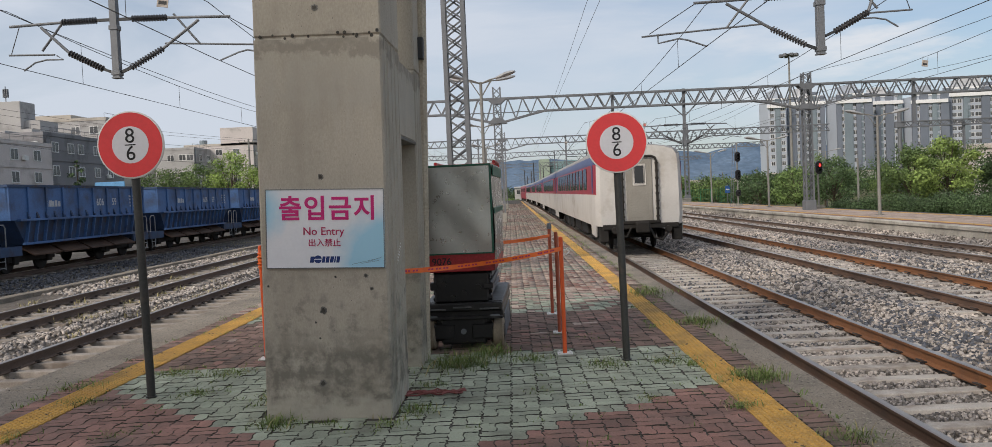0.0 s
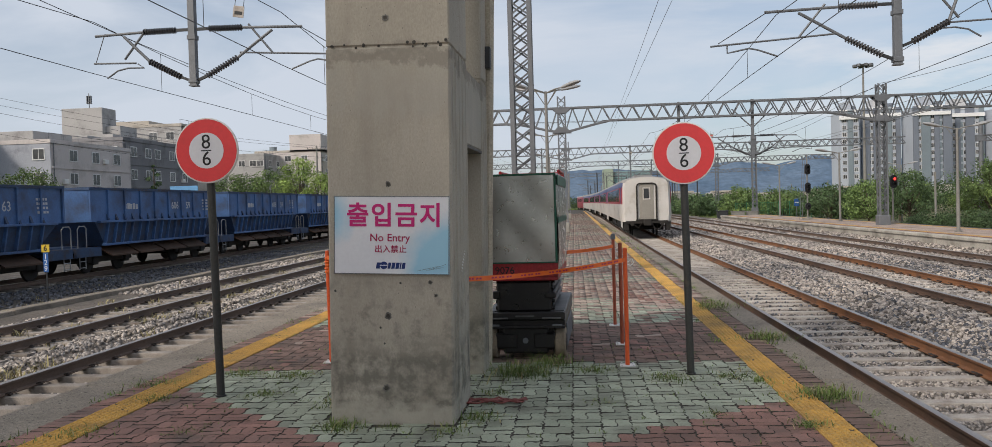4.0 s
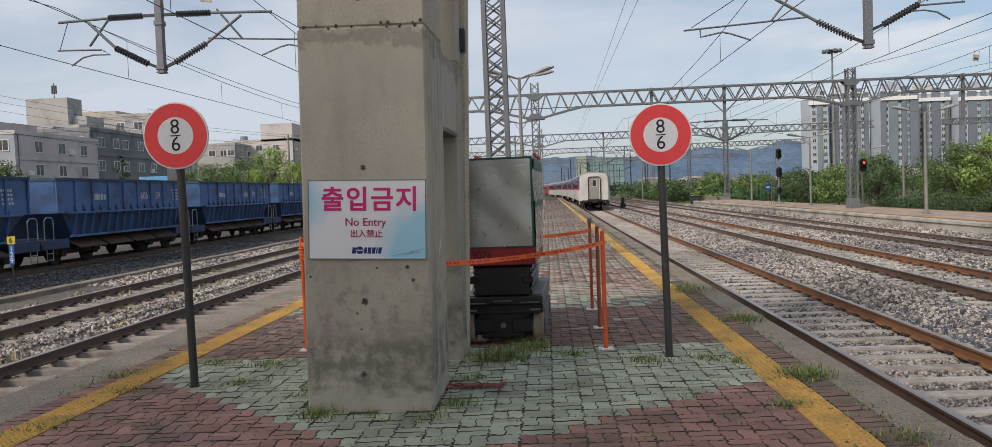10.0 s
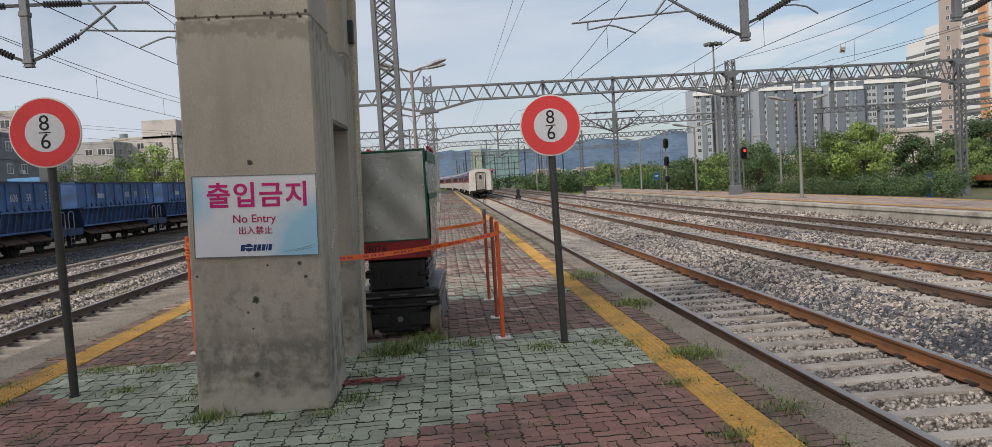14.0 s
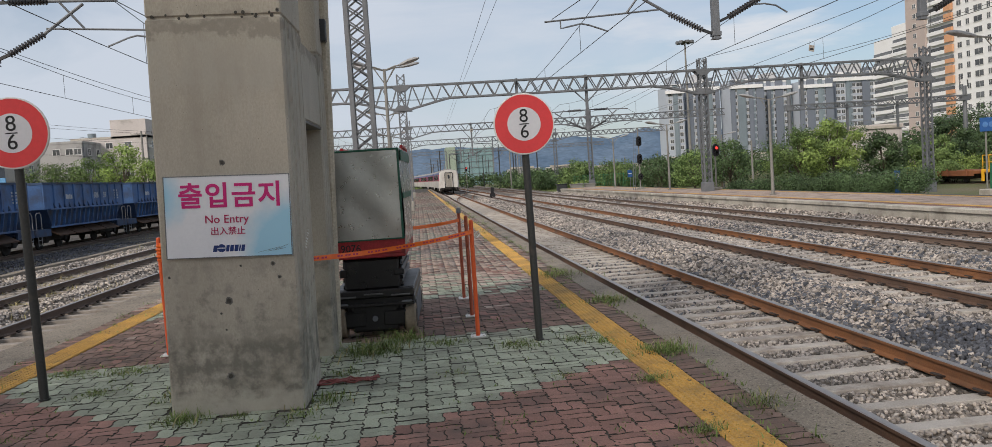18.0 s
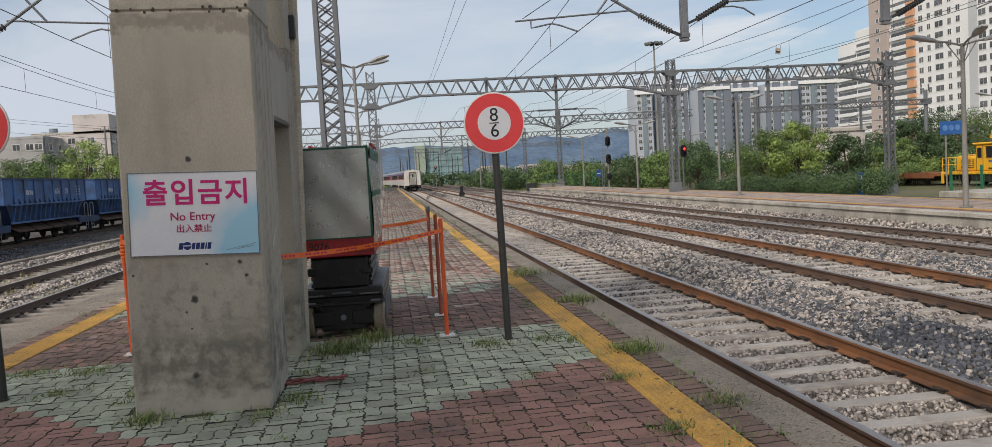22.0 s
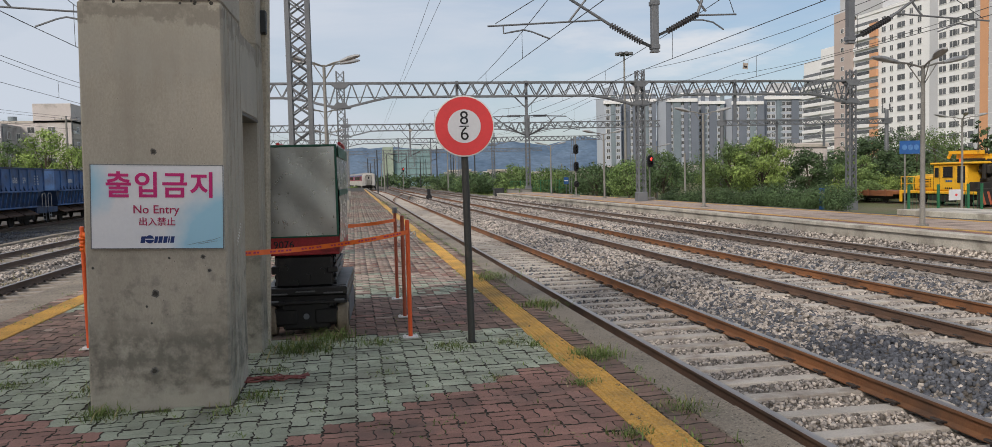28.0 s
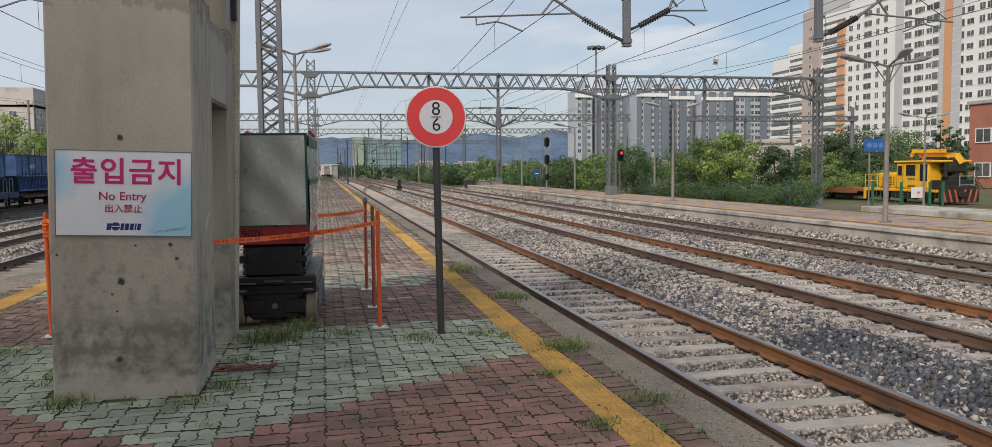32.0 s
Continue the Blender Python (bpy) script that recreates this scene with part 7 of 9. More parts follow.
# notice plates hung on the wires
FRAME_TAN = surf("tag_plastic", (0.50, 0.45, 0.40), (0.42, 0.38, 0.34), rough=0.6, bump=0.05, dirt=(0.25, 0.2, 0.17), dirt_scale=8, dirt_amount=0.4)
for x, y, z in ((13.6, 27.12, 5.33), (-6.0, 14.7, 5.42), (8.3, 50.3, 5.5), (4.3, 62.0, 5.28)):
    pl = thing("wire_tag", "pale rectangular tag hung on the overhead wire", "tag", at=pose(x, y, z, 0, 8, 4), group="tags on the wires")
    part("plate", Geo().box(-0.10, 0.10, 0, 0.012, -0.21, 0.0, 0.003), FRAME_TAN, pl)
    part("print_bar", Geo().box(-0.07, 0.07, -0.004, 0.0, -0.16, -0.1), SIGN_RED if x == 8.3 else STEEL_DARK, pl)
    for s in (-0.08, 0.08):
        part("hook", Geo().tube((s, 0.006, -0.01), (s, 0.006, 0.12), 0.006, n=4), STEEL_DARK, pl)

# ---------------------------------------------------------------- yellow rail vehicle and flat wagon
YELLOW = surf("machine_yellow", (0.86, 0.47, 0.025), (0.78, 0.41, 0.022), scale=1, fine=25, rough=0.45, bump=0.04, grain=0.08, dirt=(0.36, 0.20, 0.03), dirt_scale=1.5, dirt_amount=0.3)
RUST_DECK = surf("rusty_deck", (0.26, 0.10, 0.04), (0.18, 0.07, 0.035), scale=1, fine=25, rough=0.8, bump=0.15)


def rail_vehicle():
    base = thing("rail_crane_vehicle", "yellow track maintenance vehicle with a cab and folded crane", "rail vehicle", at=(38.2, 44.0, -0.95))
    part("frame", Geo().box(-1.3, 1.3, 0, 7.2, 0.74, 0.92, 0.03).box(-1.32, -1.2, 7.0, 7.2, 0.15, 0.95, 0.02), YELLOW, base)
    part("underframe", Geo().box(-1.0, 1.0, 0.3, 6.9, 0.42, 0.75, 0.03).box(-1.2, -0.9, 2.2, 3.4, 0.25, 0.72, 0.03).box(-1.2, -0.9, 3.7, 4.4, 0.3, 0.72, 0.05), UNDER, base)
    for y in (1.5, 5.6):
        part("wheelset", Geo().lathe([(0.42, -0.78), (0.46, -0.7), (0.1, -0.66), (0.1, 0.66), (0.46, 0.7), (0.42, 0.78)], 18, (0, y, 0.44), "x"), UNDER, base)
    cab = part("cab", Geo().box(-1.25, 1.25, 1.0, 4.0, 0.92, 2.62, 0.10).box(-1.36, 1.36, 0.35, 4.12, 2.6, 2.74, 0.05), YELLOW, base)
    part("cab_window", Geo().box(-1.28, -1.24, 2.15, 3.0, 1.82, 2.44, 0.02), TINTED, cab)
    part("door_window", Geo().box(-1.28, -1.24, 3.4, 3.78, 1.78, 2.42, 0.02), TINTED, cab)
    part("rear_window", Geo().box(-1.27, -1.24, 1.08, 1.75, 1.45, 2.5, 0.02), TINTED, cab)
    part("door_seam", Geo().box(-1.262, -1.248, 3.28, 3.31, 0.95, 2.55).box(-1.262, -1.248, 3.86, 3.88, 0.95, 2.55), UNDER, cab)
    for z in (1.80, 2.46):
        part("window_rubber", Geo().beam((-1.265, 2.12, z), (-1.265, 3.03, z), 0.04), UNDER, cab)
    part("windscreen", Geo().box(-1.0, 1.0, 3.99, 4.02, 1.8, 2.45, 0.01), TINTED, cab)
    part("beacon", Geo().tube((-0.5, 2.4, 2.74), (-0.5, 2.4, 2.96), 0.09, n=10), ORANGE, cab)
    part("hood", Geo().box(-0.95, 0.95, 4.05, 6.2, 0.92, 1.92, 0.12).box(-0.8, 0.8, 4.3, 5.6, 1.9, 2.0, 0.04), YELLOW, base)
    for k in range(5):
        part("grille_slat", Geo().box(-0.965, -0.945, 4.5, 5.7, 1.15 + 0.12 * k, 1.20 + 0.12 * k), UNDER, base)
    rail = Geo()
    for y in (4.3, 5.0, 5.8, 6.5, 7.1):
        rail.tube((-1.25, y, 0.92), (-1.25, y, 1.85), 0.025, n=5)
    for z in (1.4, 1.85):
        rail.tube((-1.25, 4.3, z), (-1.25, 7.1, z), 0.025, n=5)
    rail.tube((-1.25, 7.1, 1.85), (1.25, 7.1, 1.85), 0.025, n=5)
    part("handrail", rail, YELLOW, base)
    part("deck_box", Geo().box(-1.1, 1.1, 0.15, 0.98, 0.92, 1.5, 0.05).box(-0.4, 0.9, 0.2, 0.95, 1.45, 1.75, 0.06), UNDER, base)
    part("crane_base", Geo().tube((0.2, 0.55, 1.4), (0.2, 0.55, 2.9), 0.32, n=12).box(-0.5, 0.8, 0.1, 0.95, 1.95, 2.55, 0.1).tube((-0.6, 0.3, 1.7), (-0.6, 0.3, 2.6), 0.12, n=8).tube((-0.55, 0.75, 2.1), (0.4, 0.75, 2.75), 0.1, n=8), UNDER, base, "dark oily crane pedestal and rams")
    boom = part("crane_boom", Geo().beam((0.2, 0.25, 3.0), (0.0, 3.2, 3.12), 0.32, 0.36).beam((0.2, 0.3, 3.05), (0.35, 0.0, 2.55), 0.26, 0.3), YELLOW, base, "folded yellow crane boom")
    part("jib", Geo().beam((-0.25, 0.8, 3.32), (-0.3, 3.6, 3.36), 0.2, 0.22).beam((-0.3, 3.5, 3.36), (-0.3, 3.75, 3.0), 0.14, 0.16), YELLOW, boom)
    part("ram", Geo().tube((-0.05, 0.9, 2.86), (-0.1, 2.6, 2.9), 0.07, n=8), UNDER, boom)
    part("hose", Geo().path([(-0.1, 0.5, 3.2), (-0.15, 1.2, 3.55), (-0.15, 2.0, 3.42), (-0.2, 2.8, 3.58), (-0.2, 3.4, 3.3)], 0.04, n=5), UNDER, boom)
    part("platform_rail", Geo().beam((0.2, 0.05, 1.2), (1.25, 0.05, 1.2), 0.05).beam((0.2, 0.05, 1.75), (1.25, 0.05, 1.75), 0.05).beam((0.2, 0.05, 0.95), (0.2, 0.05, 1.75), 0.05).beam((1.25, 0.05, 0.95), (1.25, 0.05, 1.75), 0.05), RUNG, base, "pale platform railing")
    bum = part("buffer_beam", Geo().box(-1.35, 1.35, -0.3, 0.0, 0.12, 0.98, 0.03).box(-1.2, 1.2, -0.2, 0.3, 0.95, 1.12, 0.04), UNDER, base)
    for k in range(6):
        x = -1.33 + 0.42 * k + (0.12 if k > 2 else 0)
        d = 0.22 if k > 2 else -0.22
        part("warning_stripe", Geo().prism([(x + max(0, -d), 0.15), (x + 0.15 + max(0, -d), 0.15), (x + 0.15 + max(0, d), 0.93), (x + max(0, d), 0.93)], -0.308, -0.296, "y"), ORANGE_DULL, bum)
    part("coupler", Geo().box(-0.25, 0.25, -0.55, -0.28, 0.45, 0.8, 0.05), UNDER, bum)
    g = Geo()
    for k in range(3):
        g.box(-1.262, -1.252, 2.2 + 0.2 * k, 2.36 + 0.2 * k, 1.50, 1.62)
    part("emblem_bars", g, BLUE_PLATE, base)
    g = Geo()
    for k in range(4):
        g.box(-1.262, -1.252, 2.2 + 0.17 * k, 2.32 + 0.17 * k, 1.05, 1.16)
    part("number_bars", g, UNDER, base)
    return base


rail_vehicle()
flat = thing("flat_wagon", "rust-brown low flat wagon coupled before the yellow vehicle", "goods wagon", at=(38.2, 51.9, -0.95))
part("deck", Geo().box(-1.3, 1.3, 0, 7.6, 0.62, 0.85, 0.03), RUST_DECK, flat)
part("side_sill", Geo().box(-1.36, -1.3, 0, 7.6, 0.5, 0.88, 0.01), RUST_DECK, flat)
part("underframe", Geo().box(-0.9, 0.9, 0.4, 7.2, 0.3, 0.64, 0.03), UNDER, flat)
for y in (1.6, 6.0):
    part("wheelset", Geo().lathe([(0.32, -0.78), (0.36, -0.7), (0.1, -0.66), (0.1, 0.66), (0.36, 0.7), (0.32, 0.78)], 16, (0, y, 0.35), "x"), UNDER, flat)
for k in range(4):
    part("stake", Geo().box(-1.42, -1.36, 0.6 + 2 * k, 0.8 + 2 * k, 0.5, 0.98, 0.01), RUST_DECK, flat)
yard = thing("yard_track", "low rusty yard track under the yellow vehicle", "railway track", kind="structure")
for off in (-0.752, 0.752):
    part("rail", Geo().box(38.2 + off - 0.035, 38.2 + off + 0.035, 10, 95, -1.05, -0.95), RAIL_DARK, yard)
wallb = thing("loading_slab", "low pale concrete loading slab in the yard", "slab", kind="structure")
part("slab", Geo().box(28.3, 31.5, 28, 39.5, -1.2, -0.66, 0.03), WALL_WHITE, wallb)
gf = thing("green_barrier", "row of green fence posts with a pale notice", "fence")
for k, (x, y) in enumerate(((31.0, 42.2), (32.4, 41.6), (33.8, 41.0), (34.4, 40.7))):
    part("post", Geo().beam((x, y, -1.0), (x, y, 0.55), 0.11), GREEN_STEEL, gf)
g = Geo()
for k in range(18):
    x, y = 31.0 + 0.19 * k, 42.2 - 0.083 * k
    g.beam((x, y, -0.9), (x, y, 0.1), 0.015)
part("mesh", g, GREEN_STEEL, gf)
part("notice", Geo().box(32.6, 33.5, 41.0, 41.03, -0.35, 0.25, 0.005), SIGN_WHITE, gf)
part("notice_mark", Geo().lathe([(0.07, 0), (0.07, 0.01)], 14, (33.05, 40.985, -0.05), "y"), SIGN_RED, gf)
bs = thing("blue_signboard", "blue station signboard with pale round marks on posts", "sign", at=(33.3, 45.2, 0))
part("board", Geo().box(-0.7, 0.7, 0, 0.06, 2.35, 3.15, 0.01), BLUE_PLATE, bs)
part("post", Geo().tube((-0.3, 0.1, -1.0), (-0.3, 0.1, 2.4), 0.05, n=8), POLE_PALE, bs)
part("hood_bar", Geo().beam((-0.8, -0.1, 3.3), (0.8, 0.3, 3.5), 0.05), POLE_PALE, bs)
for k in range(3):
    part("round_mark", Geo().lathe([(0.17, -0.012), (0.17, 0.0)], 14, (-0.4 + 0.4 * k, 0, 2.75), "y"), surf("pale_blue", (0.10, 0.24, 0.52), (0.09, 0.2, 0.45), bump=0) if k == 0 else bpy.data.materials["pale_blue"], bs)
# ---------------------------------------------------------------- buildings
APT_ROW = surf("apartment_pale_blue", (0.44, 0.485, 0.55), (0.40, 0.44, 0.505), scale=0.08, fine=3, rough=0.85, bump=0.05, grain=0.06)
APT_WHITE = surf("apartment_white", (0.82, 0.825, 0.825), (0.77, 0.775, 0.775), scale=0.08, fine=3, rough=0.85, bump=0.05, grain=0.05)
APT_GREY = surf("apartment_grey", (0.55, 0.56, 0.58), (0.50, 0.51, 0.53), scale=0.08, fine=3, rough=0.85, bump=0.05, grain=0.05)
APT_PINK = surf("apartment_pink", (0.50, 0.42, 0.385), (0.45, 0.38, 0.35), scale=0.08, fine=3, rough=0.85, bump=0.05, grain=0.05)
APT_ORANGE = surf("apartment_orange", (0.66, 0.36, 0.20), (0.60, 0.32, 0.18), scale=0.08, fine=3, rough=0.85, bump=0.05, grain=0.05)
APT_SLATE = surf("apartment_slate", (0.185, 0.21, 0.255), (0.155, 0.18, 0.22), scale=0.08, fine=3, rough=0.8, bump=0.05, grain=0.06)
APT_BLUE = surf("apartment_blue_glass", (0.22, 0.27, 0.30), (0.18, 0.22, 0.25), scale=0.1, fine=3, rough=0.35, bump=0.02, grain=0.08)
# pane colour raised to stand in for reflected sky
WINDOW = surf("far_window", (0.12, 0.125, 0.13), (0.08, 0.085, 0.09), scale=0.5, fine=4, rough=0.2, bump=0, grain=0.2, vary=0.45, island=0.4)
FRAME_PALE = surf("window_frame", (0.74, 0.74, 0.73), (0.68, 0.68, 0.67), bump=0)
PLASTER = [surf("plaster_" + n, a, b, scale=0.2, fine=6, rough=0.9, bump=0.1, grain=0.08, dirt=d, dirt_scale=0.35, dirt_amount=0.4) for n, a, b, d in (
    ("blue_grey", (0.40, 0.42, 0.47), (0.35, 0.37, 0.415), (0.189, 0.196, 0.216)),
    ("pinkish", (0.60, 0.55, 0.53), (0.54, 0.50, 0.48), (0.338, 0.311, 0.290)),
    ("dark", (0.24, 0.24, 0.25), (0.20, 0.20, 0.21), (0.108, 0.108, 0.112)),
    ("beige", (0.499, 0.459, 0.405), (0.432, 0.398, 0.351), (0.297, 0.270, 0.236)),
    ("grey", (0.43, 0.42, 0.415), (0.37, 0.365, 0.36), (0.216, 0.209, 0.203)))]
BRICK = surf("red_brick", (0.43, 0.18, 0.125), (0.36, 0.15, 0.105), scale=0.7, fine=10, rough=0.9, bump=0.2, grain=0.25)

WIN = {}


def window_mesh(w, h):
    key = (round(w, 2), round(h, 2))
    if key not in WIN:
        g = Geo()
        g.box(-w / 2, w / 2, -0.02, 0.10, -h / 2, h / 2)
        f = Geo()
        t = 0.10
        f.box(-w / 2 - t, w / 2 + t, -0.06, 0.1, h / 2, h / 2 + t)
        f.box(-w / 2 - t, w / 2 + t, -0.10, 0.1, -h / 2 - t, -h / 2)
        f.box(-w / 2 - t, -w / 2, -0.06, 0.1, -h / 2, h / 2)
        f.box(w / 2, w / 2 + t, -0.06, 0.1, -h / 2, h / 2)
        f.box(-0.03, 0.03, -0.05, 0.1, -h / 2, h / 2)
        WIN[key] = (g.mesh("pane", [WINDOW]), f.mesh("window_frame", [FRAME_PALE]))
    return WIN[key]


def window(base, w, h, m):
    pane, frm = window_mesh(w, h)
    ob = part("window", frm, [], base, at=m)
    part("pane", pane, [], ob)


def block(base, x0, x1, y0, y1, z0, z1, mat, name="wall", parapet=0.5):
    part(name, Geo().box(x0, x1, y0, y1, z0, z1, 0.05), mat, base)
    g = Geo()
    for a, b, c, d in ((x0 - 0.1, x1 + 0.1, y0 - 0.1, y0 + 0.25), (x0 - 0.1, x1 + 0.1, y1 - 0.25, y1 + 0.1), (x0 - 0.1, x0 + 0.25, y0 + 0.25, y1 - 0.25), (x1 - 0.25, x1 + 0.1, y0 + 0.25, y1 - 0.25)):
        g.box(a, b, c, d, z1, z1 + parapet)
    part("parapet", g, mat, base)


# --- the long slab of flats, seen at a slant, its face towards the railway
def apartment_slab():
    base = thing("apartment_slab", "tall white apartment block with orange bands and balconies", "apartment building")
    X, z0, st, n = 143.6, -1.0, 2.75, 16
    zt = z0 + st * n + 1.0
    part("wall", Geo().box(X, X + 14, 140, 228, z0, zt, 0.1), APT_WHITE, base)
    part("roof_edge", Geo().box(X - 0.25, X + 14.2, 139.8, 218, zt, zt + 0.9, 0.05), APT_WHITE, base)
    part("stair_tower", Geo().box(X - 0.7, X + 9, 219.5, 228.5, z0, zt + 3.2, 0.1), APT_PINK, base)
    part("lift_house", Geo().box(X - 0.3, X + 8, 206, 226, zt + 0.9, zt + 7.5, 0.1), APT_GREY, base)
    part("wing", Geo().box(X - 0.2, X + 12, 228.5, 236.5, z0, z0 + st * 14 + 0.8, 0.1), APT_WHITE, base)
    part("wing", Geo().box(X + 0.3, X + 12, 236.5, 247, z0, z0 + st * 13 + 0.8, 0.1), APT_WHITE, base)
    part("vertical_band", Geo().box(X - 0.14, X + 0.2, 168.1, 170.6, z0, zt + 0.4), APT_ORANGE, base, "full-height orange band")
    for a, b in ((170.7, 172.2), (165.2, 168.0)):
        part("glazed_strip", Geo().box(X - 0.10, X + 0.2, a, b, z0, zt - 0.3), APT_GREY, base, "pale grey balcony strip")
    part("grey_strip", Geo().box(X - 0.12, X + 0.2, 184.6, 187.6, z0, zt), APT_GREY, base)
    part("grey_strip", Geo().box(X - 0.12, X + 0.2, 151.5, 154.5, z0, zt), APT_GREY, base)
    face = lambda y, z: pose(X - 0.02, y, z, 0, 0, -90)
    for k in range(n):
        z = z0 + st * k + 1.55
        if z > -0.5 and k > 1:
            for y0, y1 in ((208.4, 218.6), (229, 236), (237, 246.4)):
                if (y0 > 236 and k > 11) or (y0 > 228 and k > 12):
                    continue
                part("balcony_opening", Geo().box(X - 0.22, X + 0.35, y0, y1, z - 0.35, z + 0.65), WINDOW, base, "dark balcony strip")
                part("balcony_parapet", Geo().box(X - 0.75, X - 0.2, y0 - 0.2, y1 + 0.2, z - 1.4, z - 0.35, 0.03), APT_WHITE, base)
            part("orange_panel", Geo().box(X - 0.8, X - 0.2, 208.0, 211.2, z - 1.35, z + (0.65 if k % 3 else -0.3), 0.02), APT_ORANGE, base)
        for y, w, h in ((205.9, 1.3, 1.2), (202.6, 1.0, 1.2), (198.6, 2.4, 1.25), (194.6, 1.0, 1.2), (191.4, 1.1, 1.2), (183.0, 1.9, 1.25), (179.6, 1.5, 1.25), (177.9, 0.9, 1.1), (175.5, 1.6, 1.0), (172.5, 3.1, 1.4), (166.3, 2.9, 1.4), (162.6, 1.5, 1.0), (159.2, 1.2, 1.25), (157.0, 1.2, 1.25), (149.2, 1.9, 1.25), (145.4, 1.5, 1.2)):
            if k > 0:
                window(base, round(w * 1.3, 1), h * 1.15, face(y, z))
        for y in (224.2,):
            window(base, 1.4, 1.1, pose(X - 0.72, y, z, 0, 0, -90))
    return base


apartment_slab()


# --- the row of flats facing the station, far off
def apartment_row():
    spec = [(103.0, 110.0, 330, 33.4, "narrow"), (113.5, 127.0, 336, 34.5, "wide"), (128.5, 141.0, 326, 33.6, "wide"), (143.0, 157.0, 334, 33.2, "wide"), (158.5, 171.5, 328, 32.4, "wide"), (173.0, 197.5, 332, 34.8, "wide")]
    for k, (x0, x1, y, zt, kind) in enumerate(spec):
        w = x1 - x0
        base = thing("apartment_tower", "distant pale blue-grey apartment tower with slate stair bays", "apartment building", group="row of apartment towers")
        part("wall", Geo().box(x0, x1, y, y + 12, -1, zt, 0.1), APT_ROW, base)
        part("roof_house", Geo().box(x0 + 0.3 * w, x0 + 0.62 * w, y + 1, y + 9, zt, zt + 4.2, 0.1), APT_GREY if k % 2 else APT_ROW, base)
        part("roof_house", Geo().box(x0 + 0.66 * w, x0 + 0.86 * w, y + 1, y + 7, zt, zt + 2.4, 0.1), APT_SLATE, base)
        part("parapet", Geo().box(x0 - 0.2, x1 + 0.2, y - 0.2, y + 0.3, zt, zt + 0.8), APT_WHITE, base)
        bays = [0.5] if kind == "narrow" else [0.05, 0.335, 0.655, 0.96]
        for n, b in enumerate(bays):
            bw = 0.9 + 0.7 * ((n + k) % 2)
            part("stair_bay", Geo().box(x0 + b * w - bw, x0 + b * w + bw, y - 0.6, y + 0.4, -1, zt + 0.6, 0.05), APT_SLATE if (n + k) % 3 else APT_BLUE, base, "slate-grey vertical bay")
        cells = [(0.2, 0.2), (0.8, 0.2)] if kind == "narrow" else [(0.15, 0.085), (0.245, 0.06), (0.43, 0.085), (0.545, 0.10), (0.76, 0.075), (0.86, 0.085)]
        part("roof_beam", Geo().box(x0 - 0.5, x1 + 0.5, y - 1.1, y + 0.2, zt - 3.0, zt - 1.6, 0.05), APT_WHITE, base, "white frame beam below the roof")
        for f in range(3, 13):
            z = -1 + 2.7 * f + 1.4
            if z > zt - 1:
                continue
            for c, share in cells:
                window(base, round(w * share, 1), 1.45, pose(x0 + c * w, y - 0.01, z))
            for c in ([] if kind == "narrow" else [0.335, 0.655]):
                part("glass_landing", Geo().box(x0 + c * w + 0.9, x0 + c * w + 1.9, y - 0.3, y + 0.1, z - 0.9, z + 1.0), APT_BLUE, base, "greenish glazed landing")


apartment_row()


# --- low houses beyond the goods wagons
def low_house(label, x0, x1, y0, y1, zt, mats, storeys, wx, wy, extra=()):
    """A flat-roofed house; windows on its face to the railway (+x) and on its near face (-y)."""
    base = thing("flat_roofed_house", label, "house", group="low houses beyond the siding")
    block(base, x0, x1, y0, y1, -0.9, zt, mats[0])
    part("near_face", Geo().box(x0 + 0.02, x1 - 0.02, y0 - 0.03, y0 + 0.1, -0.9, zt - 0.02), mats[1], base)
    sh = (zt + 0.9) / storeys
    for f in range(storeys):
        z = -0.9 + sh * (f + 0.55)
        for y in wx:
            window(base, 1.5, 1.3, pose(x1 + 0.02, y0 + (y1 - y0) * y, z, 0, 0, 90))
        for x in wy:
            window(base, 1.4, 1.2, pose(x0 + (x1 - x0) * x, y0 - 0.04, z))
    for a, b, c, d, e, f, m in extra:
        part("roof_house", Geo().box(a, b, c, d, e, f, 0.05), m, base)
    rnd = random.Random(int(abs(x0 * 10 + y0)))
    rail = Geo()
    for k in range(7):
        y = y0 + (y1 - y0) * k / 6
        rail.tube((x1 - 0.2, y, zt + 0.45), (x1 - 0.2, y, zt + 1.25), 0.03, n=4)
    rail.tube((x1 - 0.2, y0, zt + 1.25), (x1 - 0.2, y1, zt + 1.25), 0.035, n=4)
    part("roof_railing", rail, GALV, base)
    for f in range(1, storeys):
        part("floor_band", Geo().box(x1 - 0.02, x1 + 0.12, y0 + 0.1, y1 - 0.1, -0.9 + sh * f - 0.12, -0.9 + sh * f + 0.08), mats[0], base)
    for k in range(3):
        y, z = y0 + (y1 - y0) * rnd.uniform(0.1, 0.9), -0.9 + sh * (rnd.randint(1, storeys - 1) + 0.3)
        part("air_conditioner", Geo().box(x1 + 0.02, x1 + 0.42, y - 0.45, y + 0.45, z, z + 0.6, 0.04), WHITE, base, "white air conditioner unit")
    part("rain_pipe", Geo().tube((x1 + 0.08, y0 + 0.5, -0.9), (x1 + 0.08, y0 + 0.5, zt), 0.06, n=6), GALV, base)
    part("water_tank", Geo().tube((x0 + 3, y0 + 4, zt), (x0 + 3, y0 + 4, zt + 1.7), 0.9, n=12), APT_BLUE, base, "pale blue roof water tank")
    return base


